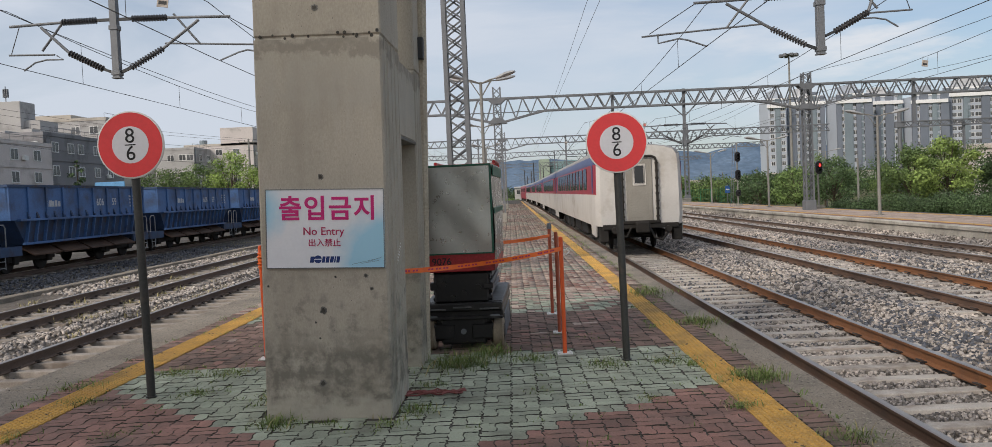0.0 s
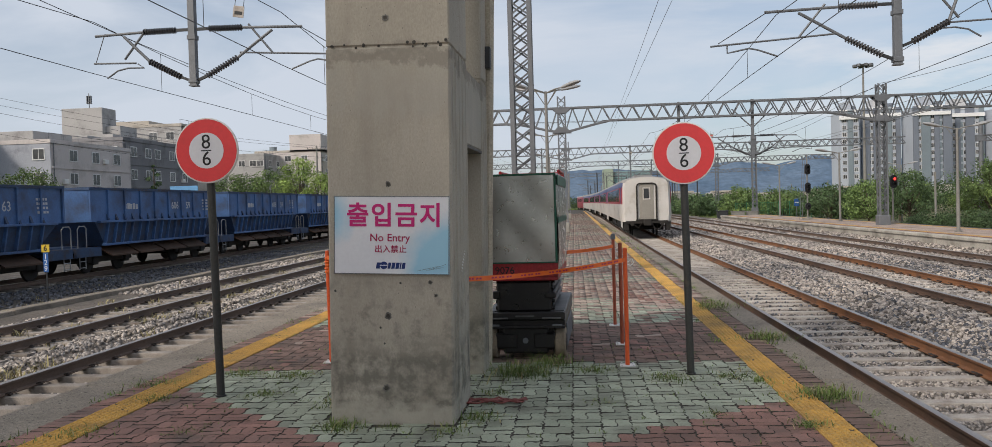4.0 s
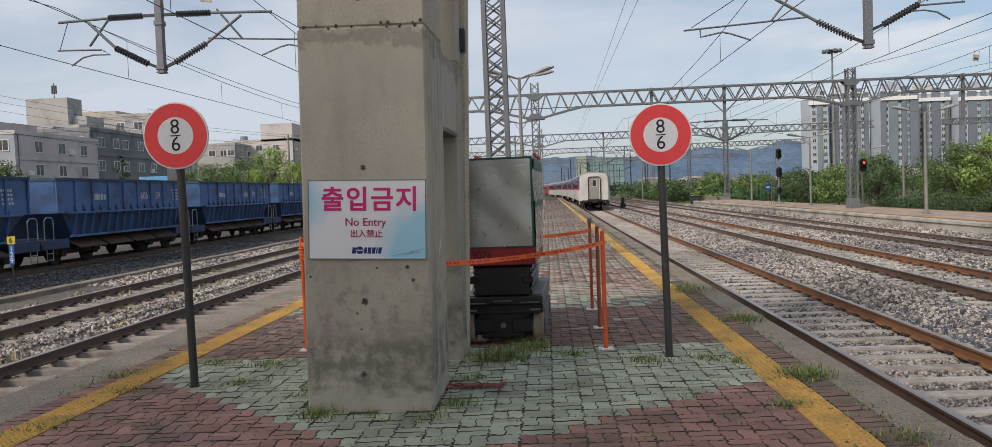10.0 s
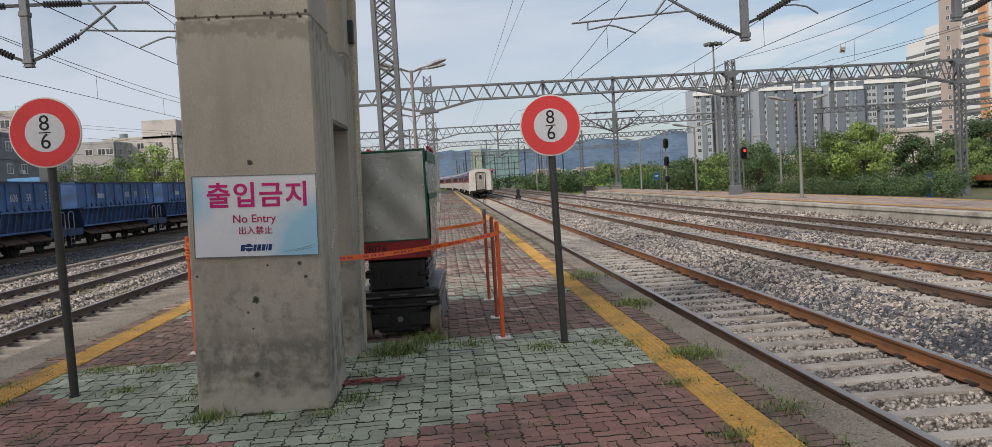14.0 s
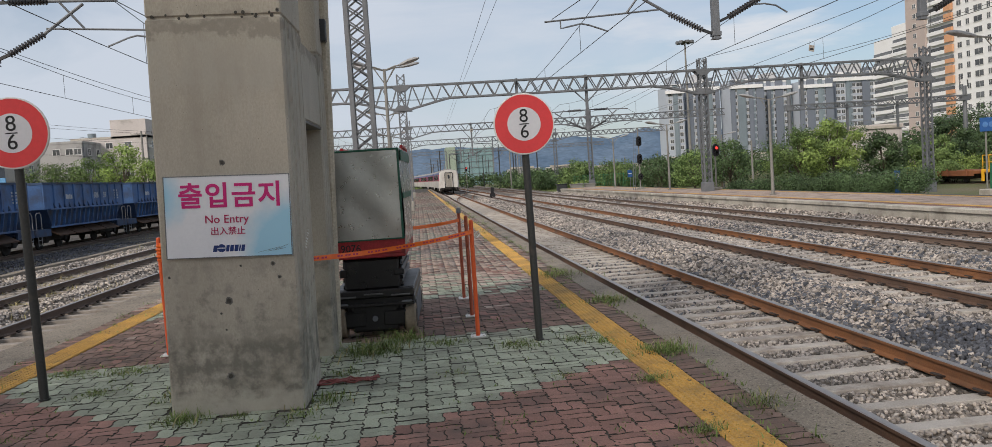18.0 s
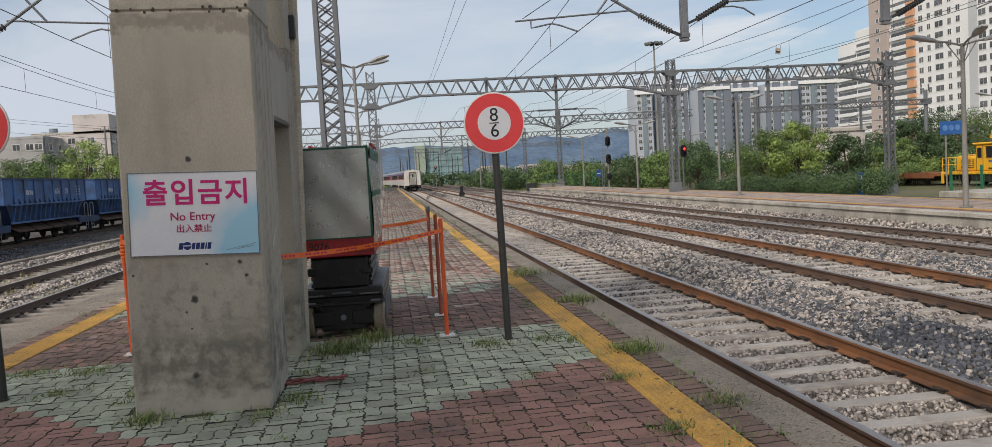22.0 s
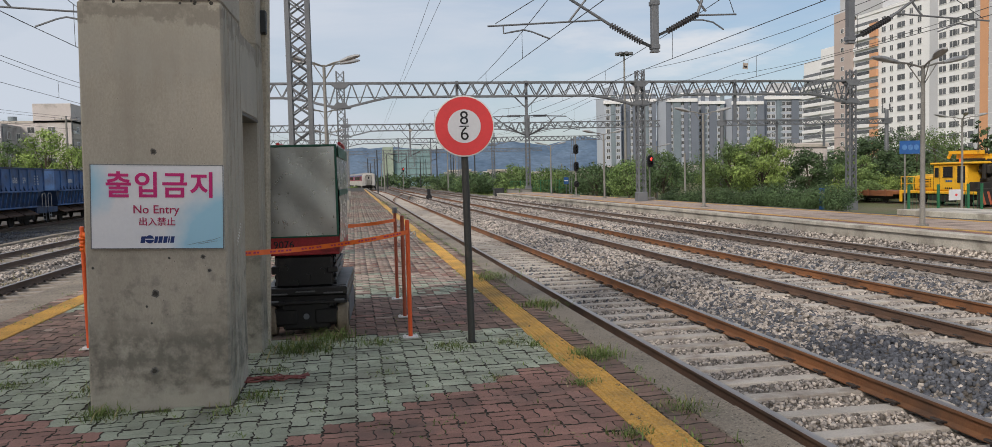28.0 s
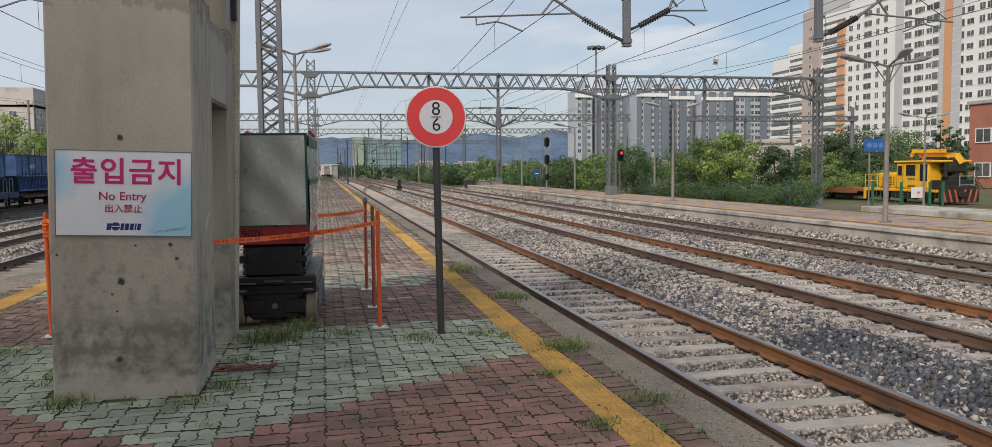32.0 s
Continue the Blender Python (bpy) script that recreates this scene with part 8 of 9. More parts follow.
B_, P_, D_, Be, Gr = PLASTER
low_house("flat-roofed house, pinkish front and blue-grey side wall", -75, -62.5, 94, 112, 10.6, (P_, B_), 4, (0.25, 0.52, 0.8), (0.88,), ((-73, -66, 96, 104, 10.6, 12.4, Gr),))
low_house("blue-grey flat-roofed house with a small roof room", -82, -70, 86, 95, 11.2, (B_, B_), 4, (), (0.75,), ((-80, -75, 87, 93, 11.2, 13.0, Be),))
low_house("grey house with a tall stair tower and aerial", -84, -72, 124, 138, 14.0, (Gr, Gr), 4, (0.5,), (), ((-81, -74.2, 125, 129, 14.0, 18.9, Gr), (-74.2, -71.8, 126, 131, 14.0, 16.0, Gr)))
low_house("dark grey house with balconies and white windows", -80, -64.0, 112.8, 136, 12.4, (D_, D_), 4, (0.12, 0.3, 0.42, 0.62, 0.8), (0.9,), ((-79, -70, 114, 134, 12.4, 13.4, Gr),))
low_house("beige stepped house behind the dark one", -90, -69, 141, 160, 17.2, (Be, Gr), 5, (0.2, 0.5, 0.8), (0.75, 0.9), ((-86, -76, 143, 156, 17.2, 18.6, Be),))
low_house("small pale house with a flat roof", -82, -69, 180, 192, 14.2, (Gr, Gr), 4, (0.3, 0.7), (0.6, 0.8, 0.93), ())
low_house("beige house with a taller pinkish block", -75, -59, 190, 204, 15.4, (Be, P_), 5, (0.3, 0.7), (0.5, 0.75), ((-66.5, -58.9, 189.9, 202, 15.4, 19.5, P_),))
low_house("small grey house beside the siding", -66, -56, 66, 76, 6.4, (Gr, P_), 2, (0.3, 0.7), (0.8,), ())
low_house("low pale warehouse at the town's edge", -58, -48, 215, 240, 11.0, (P_, Be), 3, (0.2, 0.5, 0.8), (0.5, 0.8), ())
shed = thing("yard_building", "low pinkish-grey building half hidden between trees", "building")
block(shed, 43.0, 50.5, 82, 90, -1.0, 3.9, P_)
part("side_band", Geo().box(43.6, 44.5, 81.94, 82.1, 1.2, 3.5, 0.02), Gr, shed, "grey plastered strip")
part("roof_slab", Geo().box(42.8, 50.7, 81.8, 90.2, 3.9, 4.1, 0.03), Gr, shed)
aer = thing("roof_aerial", "slim roof aerial on the stair tower", "aerial", at=(-77.5, 127, 18.9))
part("mast", Geo().tube((0, 0, 0), (0, 0, 2.6), 0.08, n=6), GALV, aer)
for k in range(3):
    part("element", Geo().box(-0.35 + 0.3 * k, -0.2 + 0.3 * k, -0.2, 0.2, 0.9, 2.2, 0.02), GALV, aer)
# shop boards between the trees
sb = thing("shop_board", "blue and yellow shop boards on a low wall", "sign", at=(-40.0, 82, 0))
part("blue_board", Geo().box(-1.6, 1.4, 0, 0.1, 3.4, 4.5, 0.02), surf("shop_blue", (0.15, 0.36, 0.62), (0.13, 0.32, 0.55), bump=0), sb)
part("yellow_board", Geo().box(-1.4, 1.6, 0, 0.1, 2.3, 3.38, 0.02), YELLOW_PLATE, sb)
part("wall", Geo().box(-2.5, 4.5, 0.1, 3, -0.9, 3.3, 0.03), PLASTER[1], sb)

# --- brick house, small railway hut, hoarded building site
brick = thing("brick_house", "red brick house with a white-framed window", "house")
part("wall", Geo().box(66.0, 80, 62, 74.6, -1, 7.6, 0.05), BRICK, brick)
part("roof_edge", Geo().box(65.8, 80.2, 61.8, 74.8, 7.6, 8.0, 0.05), PLASTER[4], brick)
for y in (72.6, 68.0):
    window(brick, 1.9, 1.3, pose(65.97, y, 4.4, 0, 0, -90))
    window(brick, 1.9, 1.3, pose(65.97, y, 0.9, 0, 0, -90))
hut = thing("railway_hut", "small white flat-roofed railway hut beside the line", "hut")
part("wall", Geo().box(1.0, 4.0, 228, 232, -0.8, 2.9, 0.03), PLASTER[4], hut)
part("roof", Geo().box(0.8, 4.2, 227.6, 232.4, 2.9, 3.2, 0.03), APT_GREY, hut)
part("window", Geo().box(1.6, 2.5, 227.94, 228.0, 1.2, 2.2), WINDOW, hut)
# net colour lightened and blued to carry the haze of its distance
NET = surf("green_net", (0.235, 0.36, 0.37), (0.20, 0.315, 0.33), scale=0.15, fine=3, rough=0.9, bump=0.05, grain=0.2)
site = thing("building_site", "unfinished building wrapped in green scaffold netting", "building site")
part("net_wall", Geo().box(14.5, 28, 300, 318, -1, 12.4, 0.1), NET, site)
part("net_wall", Geo().box(10.8, 14.3, 298, 312, -1, 13.2, 0.1), surf("pale_net", (0.33, 0.40, 0.32), (0.28, 0.34, 0.27), scale=0.15, fine=3, rough=0.9, bump=0.05), site)
for k in range(6):
    part("scaffold_pole", Geo().beam((14.6 + 2.6 * k, 299.8, -1), (14.6 + 2.6 * k, 299.8, 12.9), 0.12), GALV, site)
for k in range(6):
    part("scaffold_deck", Geo().beam((14.5, 299.8, 1 + 2.2 * k), (28, 299.8, 1 + 2.2 * k), 0.12), GALV, site)
beige = thing("beige_wall", "plain beige house wall among the trees", "house")
part("wall", Geo().box(44.5, 49.0, 80, 86, -1, 3.9, 0.05), PLASTER[1], beige)
part("roof_edge", Geo().box(44.3, 49.2, 79.8, 86.2, 3.9, 4.2), PLASTER[3], beige)
for k in range(10):
    rnd = random.Random(k + 60)
    x = 30 + 13 * k + rnd.uniform(-4, 4)
    far = thing("distant_shed", "distant pale building beyond the trees", "building", group="distant town buildings")
    h = rnd.uniform(2.2, 4.6)
    part("wall", Geo().box(x, x + rnd.uniform(7, 14), 250 + 14 * (k % 3), 262 + 14 * (k % 3), -1, h, 0.1), PLASTER[k % 5] if k % 2 else PLASTER[4], far)
    part("roof_edge", Geo().box(x - 0.3, x + 7, 249.6 + 14 * (k % 3), 250 + 14 * (k % 3), h, h + 0.5), PLASTER[3], far)


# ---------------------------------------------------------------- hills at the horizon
# distance haze is painted in: the woods' green is paled towards blue
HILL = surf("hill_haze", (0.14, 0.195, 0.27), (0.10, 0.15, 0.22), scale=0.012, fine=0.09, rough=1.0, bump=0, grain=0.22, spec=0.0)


def hills(y, x0, x1, ridge, seed, depth, rough):
    """A long ridge: heights run from knot to knot of (x, slope seen from the platform), with small wooded unevenness."""
    g = Geo()
    n = 260
    xs = [x0 + (x1 - x0) * i / n for i in range(n + 1)]
    top = y + depth * 0.5
    kx, kz = [k[0] for k in ridge], [k[1] * 0.88 * top for k in ridge]
    hs = [float(np.interp(x, kx, kz)) + rough * (9 * noise.noise((x * 0.011, seed, 3)) + 4 * noise.noise((x * 0.04, seed, 5)) + 2 * noise.noise((x * 0.15, seed, 7))) for x in xs]
    g.v = [(x, y, -3) for x in xs] + [(x, top, h) for x, h in zip(xs, hs)] + [(x, y + depth, -3) for x in xs]
    m = n + 1
    g.f = [(i, i + 1, m + i + 1, m + i) for i in range(n)] + [(m + i, m + i + 1, 2 * m + i + 1, 2 * m + i) for i in range(n)]
    g.m = [0] * len(g.f)
    tagged(part("backdrop", g, HILL), "hazy blue wooded hills at the horizon", "hills", kind="structure")


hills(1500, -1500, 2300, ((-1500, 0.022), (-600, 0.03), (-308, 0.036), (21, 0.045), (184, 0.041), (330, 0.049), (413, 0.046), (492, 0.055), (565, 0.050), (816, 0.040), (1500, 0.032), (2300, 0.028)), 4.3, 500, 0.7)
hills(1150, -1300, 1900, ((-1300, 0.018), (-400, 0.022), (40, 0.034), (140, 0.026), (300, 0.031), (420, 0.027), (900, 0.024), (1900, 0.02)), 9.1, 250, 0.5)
# ---------------------------------------------------------------- trees and bushes
def leaf_surface(name, a, b):
    m = surf(name, a, b, scale=0.5, fine=8, rough=0.7, bump=0, grain=0.2, island=0.5, vary=0.22, spec=0.25)
    return m


LEAF = [leaf_surface("leaf_mid", (0.165, 0.24, 0.08), (0.095, 0.15, 0.052)), leaf_surface("leaf_light", (0.25, 0.335, 0.09), (0.16, 0.235, 0.068)), leaf_surface("leaf_dark", (0.085, 0.135, 0.058), (0.05, 0.085, 0.04))]
BARK = surf("bark", (0.09, 0.07, 0.05), (0.06, 0.048, 0.036), scale=2, fine=20, rough=0.9, bump=0.4)


def leaf_cloud(rng, clumps, count, size, flat=0.75):
    """Bent leaf sprays spread over the outer shells of several clumps: two triangles each side of a fold."""
    c = np.array([k[:3] for k in clumps])
    r = np.array([k[3] for k in clumps])
    pick = rng.choice(len(c), count, p=r ** 2 / (r ** 2).sum())
    d = rng.normal(size=(count, 3))
    d /= np.linalg.norm(d, axis=1)[:, None]
    rad = r[pick] * (1 - 0.55 * rng.random(count) ** 2.2) * (1 + 0.18 * rng.normal(size=count))
    p = c[pick] + d * rad[:, None] * np.array((1, 1, flat))
    nrm = d * np.array((1, 1, 1.25)) + 0.42 * rng.normal(size=(count, 3))
    nrm /= np.linalg.norm(nrm, axis=1)[:, None]
    u = np.cross(nrm, rng.normal(size=(count, 3)))
    u /= np.linalg.norm(u, axis=1)[:, None]
    w = np.cross(nrm, u)
    s = size * rng.uniform(0.6, 1.35, count)[:, None]
    v = np.stack([p - u * s * 0.5, p + w * s * 0.32 - nrm * s * 0.12, p + u * s * 0.5, p - w * s * 0.32 - nrm * s * 0.12], 1)
    f = np.array([(0, 1, 2), (0, 2, 3)])[None] + 4 * np.arange(count)[:, None, None]
    return v.reshape(-1, 3), f.reshape(-1, 3)


def tree(x, y, z, h, w, seed, kind, label, leaves=1500, size=0.30, trunk=0.35):
    rng = np.random.default_rng(seed)
    base = thing("tree", label, "tree", at=(x, y, z), group="trees round the yard")
    g = Geo()
    g.tube((0, 0, -0.1), (0.05 * h * rng.normal() * 0.3, 0, h * trunk + 0.3), 0.03 * h + 0.02, 0.018 * h, n=8)
    clumps = []
    n = 15
    for i in range(n):
        a = 2.399 * i + rng.uniform(-0.5, 0.5)
        lv = i / (n - 1)
        rr = w * 0.5 * (0.80 * math.sin(math.pi * (0.18 + 0.74 * lv))) * rng.uniform(0.75, 1.15)
        cz = h * (trunk + 0.12 + (0.86 - trunk) * lv * 0.95)
        clumps.append((rr * math.cos(a), rr * math.sin(a), cz, w * rng.uniform(0.13, 0.23) * (1.1 - 0.3 * lv)))
        g.tube((0, 0, h * (trunk + 0.3 * lv) * 0.9), (rr * math.cos(a) * 0.8, rr * math.sin(a) * 0.8, cz), 0.012 * h, 0.004 * h, n=5)
    part("trunk", g, BARK, base)
    v, f = leaf_cloud(rng, clumps, int(leaves * 2.6), size * 0.6)
    v[:, 2] = np.maximum(v[:, 2], 0.05)
    part("crown", fast_mesh("crown", v, f, [LEAF[kind]]), [], base)
    return base


def conifer(x, y, z, h, w, seed, label):
    rng = np.random.default_rng(seed)
    base = thing("tree", label, "tree", at=(x, y, z), group="trees round the yard")
    part("trunk", Geo().tube((0, 0, -0.1), (0, 0, h * 0.95), 0.02 * h, 0.004 * h, n=7), BARK, base)
    clumps = []
    for i in range(16):
        lv = i / 15
        rr = w * 0.42 * (1 - lv) ** 0.8
        a = 2.399 * i
        clumps.append((rr * math.cos(a), rr * math.sin(a), h * (0.12 + 0.85 * lv), w * 0.2 * (1.15 - 0.85 * lv)))
    v, f = leaf_cloud(rng, clumps, 1300, 0.28, 0.6)
    part("crown", fast_mesh("crown", v, f, [LEAF[2]]), [], base)
    return base


def bush(x, y, z, h, w, seed, kind, label, leaves=700, size=0.22, name="bush"):
    rng = np.random.default_rng(seed)
    base = thing(name, label, "bush", at=(x, y, z), group="bushes beside the line")
    clumps = [(rng.uniform(-0.36, 0.36) * w, rng.uniform(-0.36, 0.36) * w, h * rng.uniform(0.3, 0.62), min(h, w) * rng.uniform(0.26, 0.4)) for _ in range(7)]
    v, f = leaf_cloud(rng, clumps, int(leaves * 2.2), size * 0.62, 0.9)
    v[:, 2] = np.maximum(v[:, 2], 0.0)
    part("foliage", fast_mesh("foliage", v, f, [LEAF[kind]]), [], base)
    g = Geo()
    for c in clumps[:4]:
        g.tube((c[0] * 0.3, c[1] * 0.3, -0.05), c[:3], 0.03, 0.012, n=5)
    part("stem", g, BARK, base)
    return base


MIX = "leafy green tree with an uneven crown"
for k, (x, y, h, w, kind, n) in enumerate((
        (27.6, 71, 5.0, 4.8, 2, 1800), (30.2, 63, 5.4, 5.0, 0, 2200), (31.9, 61, 6.1, 4.6, 1, 3000), (36.2, 61.5, 4.6, 3.9, 2, 2600), (38.6, 58.5, 4.2, 3.4, 0, 1800), (40.6, 60, 5.6, 3.6, 2, 2200), (26.0, 76, 4.2, 5.0, 0, 1600), (24.0, 80, 4.2, 4.8, 2, 1400),
        (50.5, 75, 6.6, 7.0, 2, 2400), (54.0, 77, 7.4, 7.0, 2, 2400), (57.5, 74, 6.8, 7.0, 0, 2000), (47.0, 66, 4.6, 5.0, 2, 1600), (41.0, 76, 6.0, 6.0, 2, 1600), (36, 75, 6.2, 6.5, 2, 1800), (31, 82, 5.8, 6.5, 0, 1800), (62, 84, 8, 8, 2, 1800), (45, 90, 6.5, 8, 0, 1500),
        (20.8, 104, 4.8, 6.0, 0, 1500), (24.8, 101, 5.0, 6.0, 0, 1500), (28.3, 98, 4.8, 6.0, 2, 1500), (31.0, 94, 4.2, 6.0, 0, 1300), (16.4, 114, 4.9, 6.0, 2, 1300), (34.0, 100, 5.2, 6.5, 2, 1500), (22, 118, 5.2, 7, 2, 1200), (28, 115, 5.0, 7, 0, 1200), (38, 108, 5.5, 8, 0, 1200), (18.5, 128, 4.6, 7, 0, 1100), (15.5, 140, 4.2, 7, 2, 1000), (26, 135, 5.0, 9, 2, 1100), (48, 118, 6, 10, 2, 1200), (58, 125, 6.5, 10, 0, 1200), (70, 130, 7, 12, 2, 1200))):
    h *= 0.86 if y < 90 else 0.46 + 0.32 * ((k * 7) % 5) / 4
    tree(x, y, -1.0, h, w, 100 + k, kind, ("pale " if kind == 1 else "dark " if kind == 2 else "") + MIX, n, 0.30 if y < 90 else 0.42, 0.12)
for k, (x, y, h, w) in enumerate(((47.0, 56, 6.0, 3.6), (49.5, 58, 5.6, 3.6), (44.8, 60, 5.2, 3.6), (-39.6, 75, 7.5, 3.8), (52, 60, 5.4, 3.4))):
    conifer(x, y, -1.0, h, w, 300 + k, "dark green pointed conifer")
for k, (x, y, h, w, kind, n) in enumerate(((-55, 68, 7.8, 8.5, 0, 2600), (-50.5, 72, 7.0, 7.0, 0, 2200), (-60, 62, 6.5, 7.0, 0, 1600), (-39.0, 92, 6.8, 6.5, 0, 2000), (-34.8, 92, 7.2, 6.5, 0, 2000), (-31.2, 92, 8.5, 6.5, 1, 2600), (-28.0, 90, 6.6, 5.5, 1, 2000), (-42, 104, 7.0, 8, 2, 1600), (-25.0, 100, 7.2, 6, 0, 1600), (-30, 116, 7.5, 8, 0, 1500), (-22, 118, 7.5, 8, 1, 1500), (-46, 130, 7, 9, 2, 1300))):
    tree(x, y, -0.9, h, w, 400 + k, kind, ("pale " if kind == 1 else "dark " if kind == 2 else "") + MIX + " beyond the wagons", n, 0.36, 0.15)
# clipped dark hedge bushes along the back of the opposite platform
for k, (x, y) in enumerate(((20.6, 51.5), (21.1, 50.0), (21.9, 47.4), (22.5, 45.8), (23.0, 44.5), (23.4, 43.4), (24.0, 42.2), (24.6, 41.2), (25.3, 40.4))):
    bush(x, y, -1.0, 1.75 + 0.12 * (k % 3), 1.9, 500 + k, 2, "dense dark green evergreen bush", 2600, 0.15, "hedge_bush")
for k in range(10, 26):
    rnd = random.Random(700 + k)
    x = 27 + 0.95 * k
    y = 52 + 0.12 * k * (1 if k % 2 else -1) + rnd.uniform(-1.5, 1.5) + 0.28 * k
    bush(x, y + 3, -1.0, rnd.uniform(1.3, 2.1) + (0.9 if k > 12 else 0.3), rnd.uniform(2.4, 3.4), 700 + k, 1 if k > 10 and k % 3 else 0, "light green creeper-covered bush", 800, 0.20)
for k in range(26):
    rnd = random.Random(760 + k)
    y = 92 + 5.2 * k
    x = 19.2 + 0.10 * k + rnd.uniform(-1, 1.2) + 0.0009 * max(0, y - 150) ** 2 * 0.4
    bush(x, y, -0.9, rnd.uniform(0.8, 1.7), rnd.uniform(2.6, 4.5), 760 + k, 1 if k % 2 else 0, "light green lineside bush", 420, 0.34)
for k in range(12):
    rnd = random.Random(820 + k)
    bush(-1.5 + rnd.uniform(-2.5, 2.5), 181 + 3.2 * k, -0.8, rnd.uniform(0.7, 1.3), 2.8, 820 + k, 1 if k % 2 else 0, "light green weeds beyond the platform end", 320, 0.3)


# far woods as one mass of leaves
def far_woods(name, x0, x1, y0, y1, h, count, seed, label):
    rng = np.random.default_rng(seed)
    clumps = [(rng.uniform(x0, x1), rng.uniform(y0, y1), -1 + h * rng.uniform(0.25, 0.75), h * rng.uniform(0.35, 0.6)) for _ in range(90)]
    v, f = leaf_cloud(rng, clumps, count * 2, 0.6)
    tagged(new(name, fast_mesh(name, v, f, [LEAF[2]])), label, "woods", kind="stuff")


far_woods("far_woods", 8, 130, 175, 235, 3.6, 9000, 61, "distant belt of dark green trees")
far_woods("far_woods", 60, 140, 95, 150, 5.0, 9000, 62, "belt of green trees before the apartment blocks")
far_woods("far_woods", -130, -20, 140, 230, 6.5, 8000, 63, "green trees among the low houses")
far_woods("far_woods", -40, 12, 250, 300, 4.5, 4000, 64, "distant trees beyond the end of the line")


# ---------------------------------------------------------------- weeds and grass
GRASS = leaf_surface("grass_blade", (0.19, 0.25, 0.07), (0.10, 0.145, 0.043))
GRASS_DRY = leaf_surface("grass_dry", (0.32, 0.28, 0.14), (0.24, 0.21, 0.105))


def blades(rng, n, spread, length, width=0.005):
    pos = rng.normal(size=(n, 2)) * spread
    ang = rng.uniform(0, 2 * np.pi, n)
    ln = length * rng.uniform(0.35, 1.1, n)
    lean = rng.uniform(0.6, 1.9, n)
    d = np.stack([np.cos(ang), np.sin(ang)], 1)
    s = np.stack([-d[:, 1], d[:, 0]], 1) * (width * rng.uniform(0.7, 1.5, n))[:, None]
    root = np.column_stack([pos, np.zeros(n)])
    mid = root + np.column_stack([d * (ln * 0.5 * np.sin(lean * 0.6))[:, None], ln * 0.55 * np.cos(lean * 0.5)])
    tip = mid + np.column_stack([d * (ln * 0.6 * np.sin(lean))[:, None], ln * 0.5 * np.cos(lean)])
    s3 = np.column_stack([s, np.zeros(n)])
    v = np.stack([root - s3, root + s3, mid + s3 * 0.8, mid - s3 * 0.8, tip], 1)
    f = np.array([(0, 1, 2), (0, 2, 3), (3, 2, 4)])[None] + 5 * np.arange(n)[:, None, None]
    return v.reshape(-1, 3), f.reshape(-1, 3)


TUFTS = ((-1.78, 6.02, 80, 0.08, 0.14), (-1.40, 6.02, 25, 0.05, 0.07), (-0.93, 5.92, 50, 0.11, 0.08), (-0.76, 6.25, 60, 0.09, 0.11), (-0.51, 7.92, 190, 0.17, 0.21), (0.17, 8.04, 80, 0.10, 0.10), (0.84, 7.68, 110, 0.12, 0.08), (1.42, 7.70, 70, 0.10, 0.08), (2.02, 6.92, 190, 0.12, 0.13), (1.66, 6.02, 60, 0.06, 0.09), (1.62, 4.75, 60, 0.07, 0.10), (-0.24, 8.38, 80, 0.12, 0.20),
         (2.05, 12.7, 120, 0.22, 0.18), (1.63, 7.52, 50, 0.06, 0.08), (-3.36, 8.05, 110, 0.12, 0.08), (-3.74, 6.95, 90, 0.09, 0.08), (-3.79, 5.85, 70, 0.1, 0.09), (-2.80, 7.95, 110, 0.13, 0.09), (-2.80, 7.12, 80, 0.09, 0.07), (2.22, 9.85, 120, 0.14, 0.15), (-2.0, 6.85, 90, 0.12, 0.09), (-2.95, 5.9, 50, 0.08, 0.05), (-4.05, 7.6, 90, 0.12, 0.10), (2.12, 5.2, 80, 0.10, 0.10), (-0.72, 7.1, 60, 0.08, 0.07), (0.2, 6.75, 40, 0.08, 0.05), (1.05, 6.35, 40, 0.07, 0.05))
for k, (x, y, n, spread, ln) in enumerate(TUFTS):
    rng = np.random.default_rng(900 + k)
    v, f = blades(rng, int(n * 2.6), spread * 0.95, ln * 0.85, 0.0028)
    tuft = thing("grass_tuft", "tuft of green grass growing between the paving blocks", "grass", at=(x, y, -0.012), group="grass tufts on the platform")
    tagged(part("grass_clump", fast_mesh("grass_clump", v, f, [GRASS]), [], tuft), kind="stuff")
    v, f = blades(rng, n // 4, spread * 1.2, ln * 0.9, 0.004)
    tagged(part("dry_grass", fast_mesh("dry_grass", v, f, [GRASS_DRY]), [], tuft), kind="stuff")


def weed_field(name, spots, seed, mat, label):
    vs, fs, o = [], [], 0
    rng = np.random.default_rng(seed)
    for x, y, z, n, spread, ln in spots:
        v, f = blades(rng, n, spread, ln, 0.004 if ln < 0.2 else 0.008)
        vs.append(v + np.array((x, y, z)))
        fs.append(f + o)
        o += len(v)
    tagged(new(name, fast_mesh(name, np.concatenate(vs), np.concatenate(fs), [mat])), label, "weeds", kind="stuff")


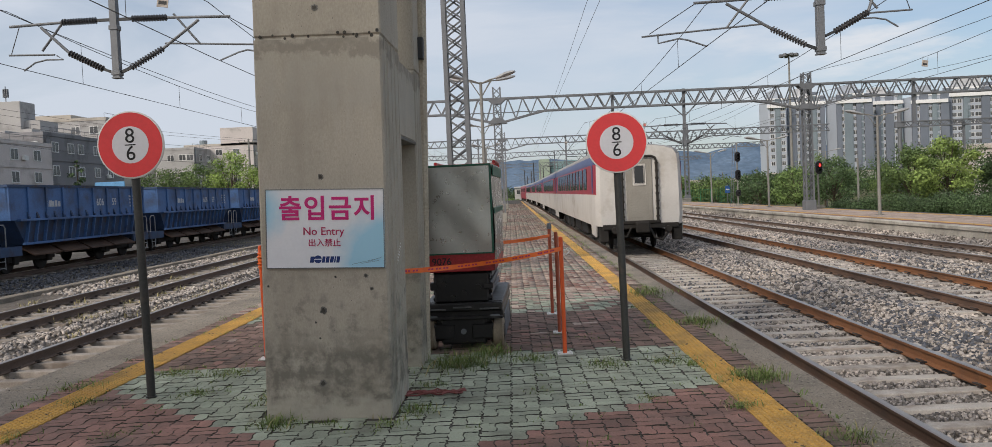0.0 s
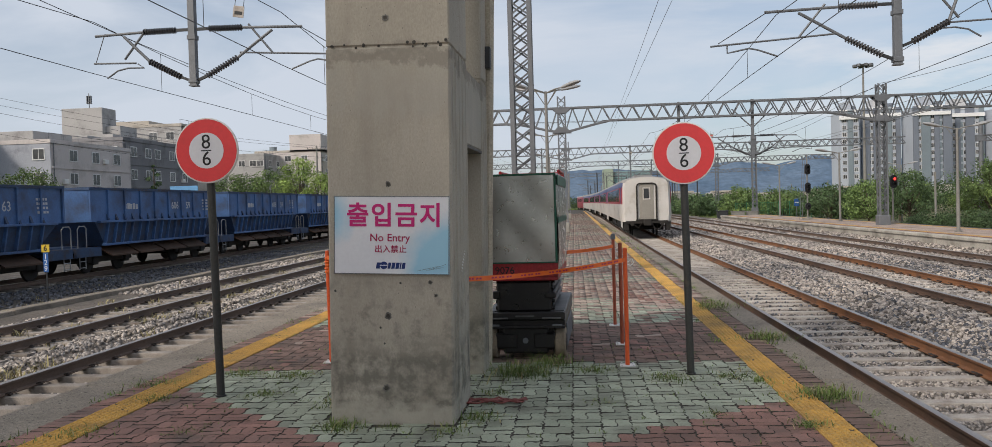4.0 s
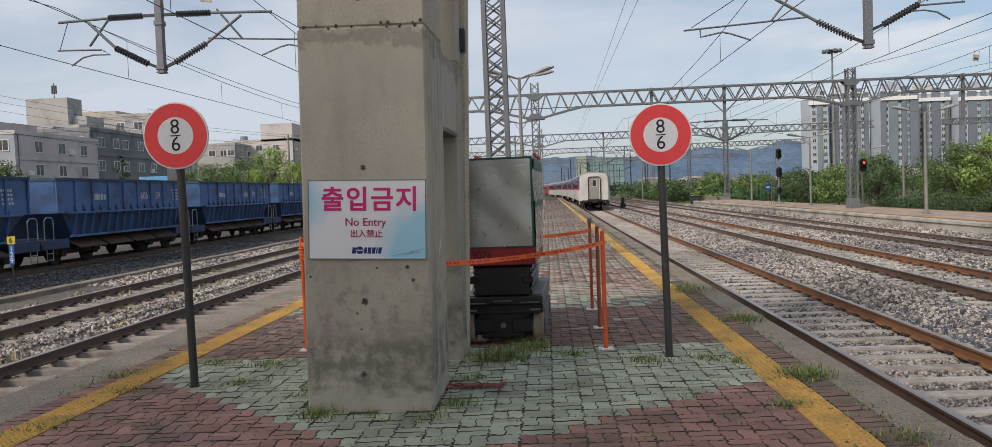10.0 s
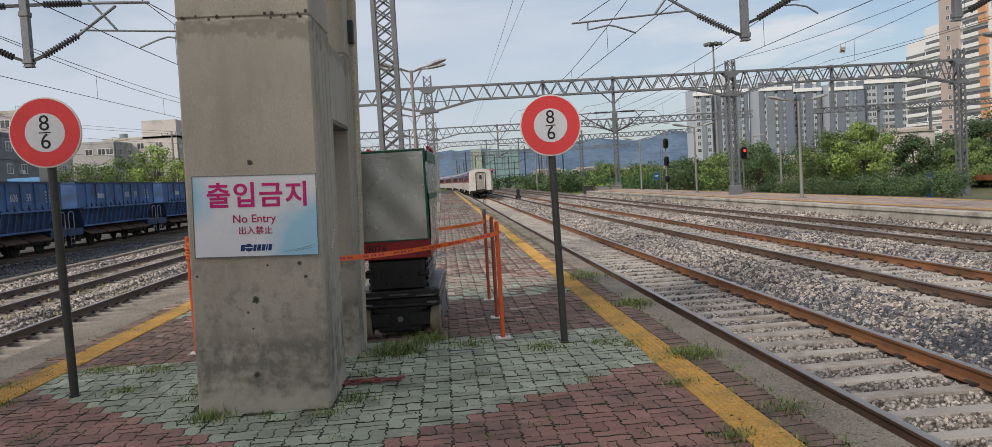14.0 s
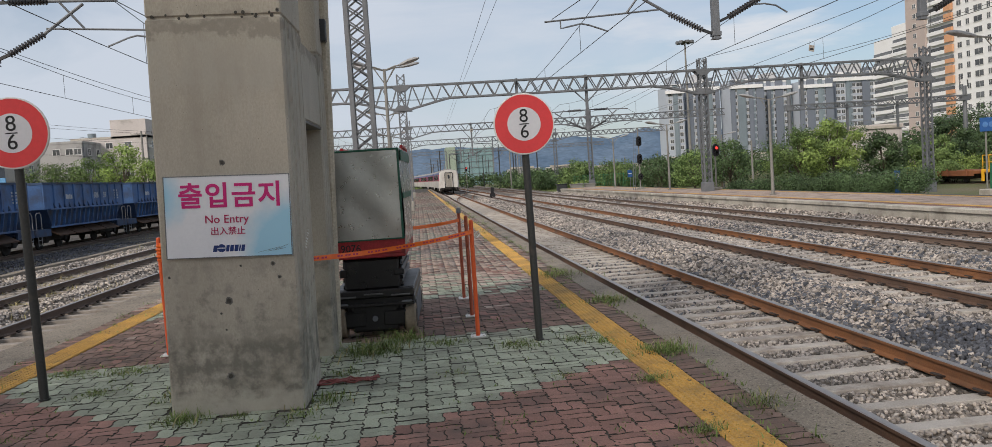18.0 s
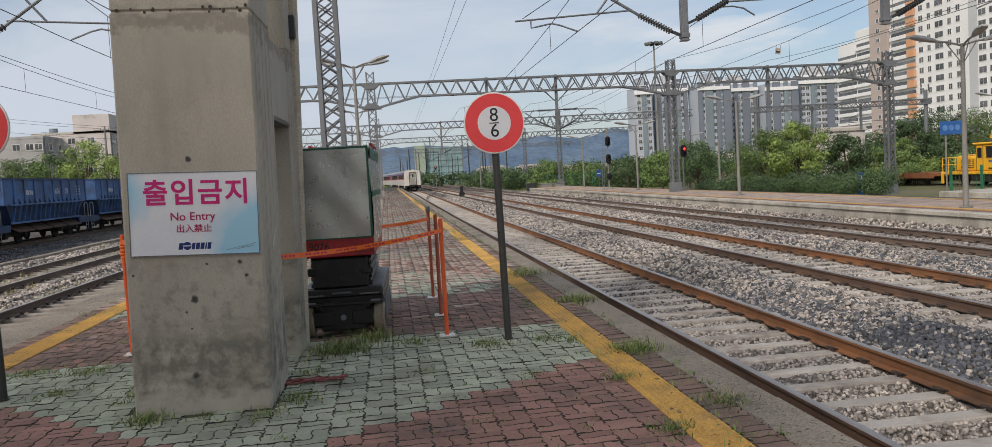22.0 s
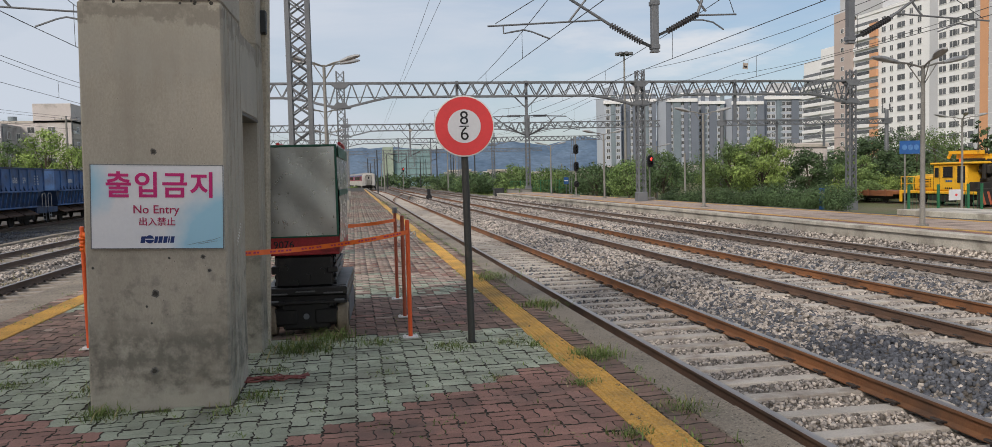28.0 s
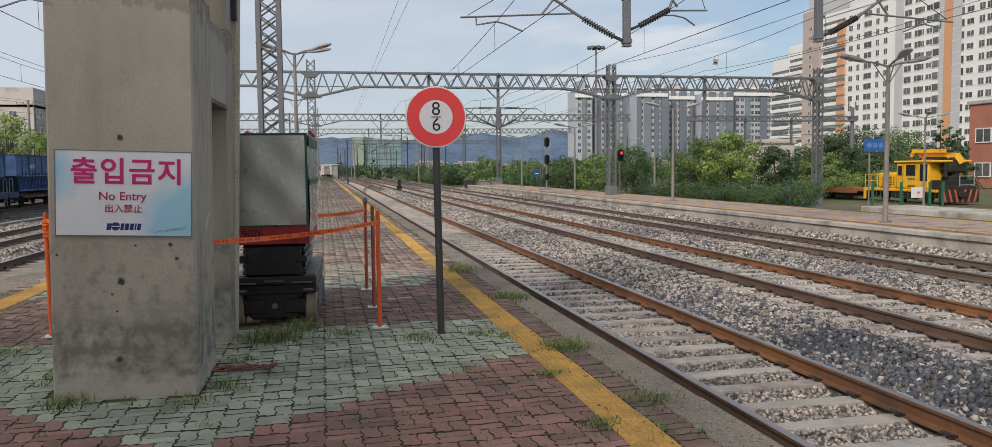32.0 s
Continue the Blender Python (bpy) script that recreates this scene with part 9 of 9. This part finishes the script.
rnd = random.Random(77)
spots = [(rnd.uniform(-3.6, 1.7), rnd.uniform(4.2, 9.5), -0.012, 9, 0.035, 0.045) for _ in range(150)]
spots += [(rnd.choice((1.945, 2.165, 2.17, 1.655, -3.70, -4.02, -4.21)) + rnd.uniform(-0.03, 0.03), rnd.uniform(4, 22), -0.012, 14, 0.05, 0.07) for _ in range(170)]
spots += [(rnd.choice((2.17, -4.21, -4.03, 1.95)), rnd.uniform(20, 60), 0, 18, 0.12, 0.14) for _ in range(70)]
weed_field("small_weeds", spots, 5, GRASS, "small weeds in the joints of the paving")
spots = [(rnd.choice((L2 - 0.4, L2 + 0.3, L2 + 1.2, -12.2, -7.9)) + rnd.uniform(-0.3, 0.3), rnd.uniform(7, 45), -0.62, 16, 0.10, 0.22) for _ in range(130)]
spots += [(rnd.uniform(-17, -13.5), rnd.uniform(10, 60), -0.62, 12, 0.15, 0.16) for _ in range(70)]
weed_field("track_weeds", spots, 6, GRASS_DRY, "dry weeds between the platform tracks")
spots = [(rnd.uniform(14.5, 22), rnd.uniform(84, 180), -0.8, 40, 0.8, 0.55) for _ in range(140)] + [(rnd.uniform(21, 31), rnd.uniform(48, 60), -1.0, 30, 0.5, 0.35) for _ in range(70)] + [(rnd.uniform(-4, 3), rnd.uniform(178, 200), -0.7, 40, 0.8, 0.9) for _ in range(40)]
weed_field("verge_grass", spots, 7, GRASS, "rough green grass on the railway verge")
# ---------------------------------------------------------------- unseen plain block behind, added to shade the pillar and near platform
bridge = thing("station_bridge", "unseen plain block on piers, added to shade the near platform", "bridge", kind="structure")
part("bridge_body", Geo().box(-17.5, -9.9, -16, -6, 8.3, 14.0, 0.1), CONCRETE_DARK, bridge)
for x in (-16.0, -11.5):
    for y in (-14.5, -7.5):
        part("bridge_pier", Geo().box(x - 0.6, x + 0.6, y - 0.6, y + 0.6, -0.9, 8.35, 0.05), CONCRETE_DARK, bridge)
# ---------------------------------------------------------------- paving, last
tactile(1.802, 21)
tactile(-3.862, 22, 1.14)
pave()


# ---------------------------------------------------------------- what moves
def motions():
    for k, c in enumerate(coaches):
        walk(c, [(t, train_pose(y + 23.95 * k)) for t, y in TRAIN])


motions()
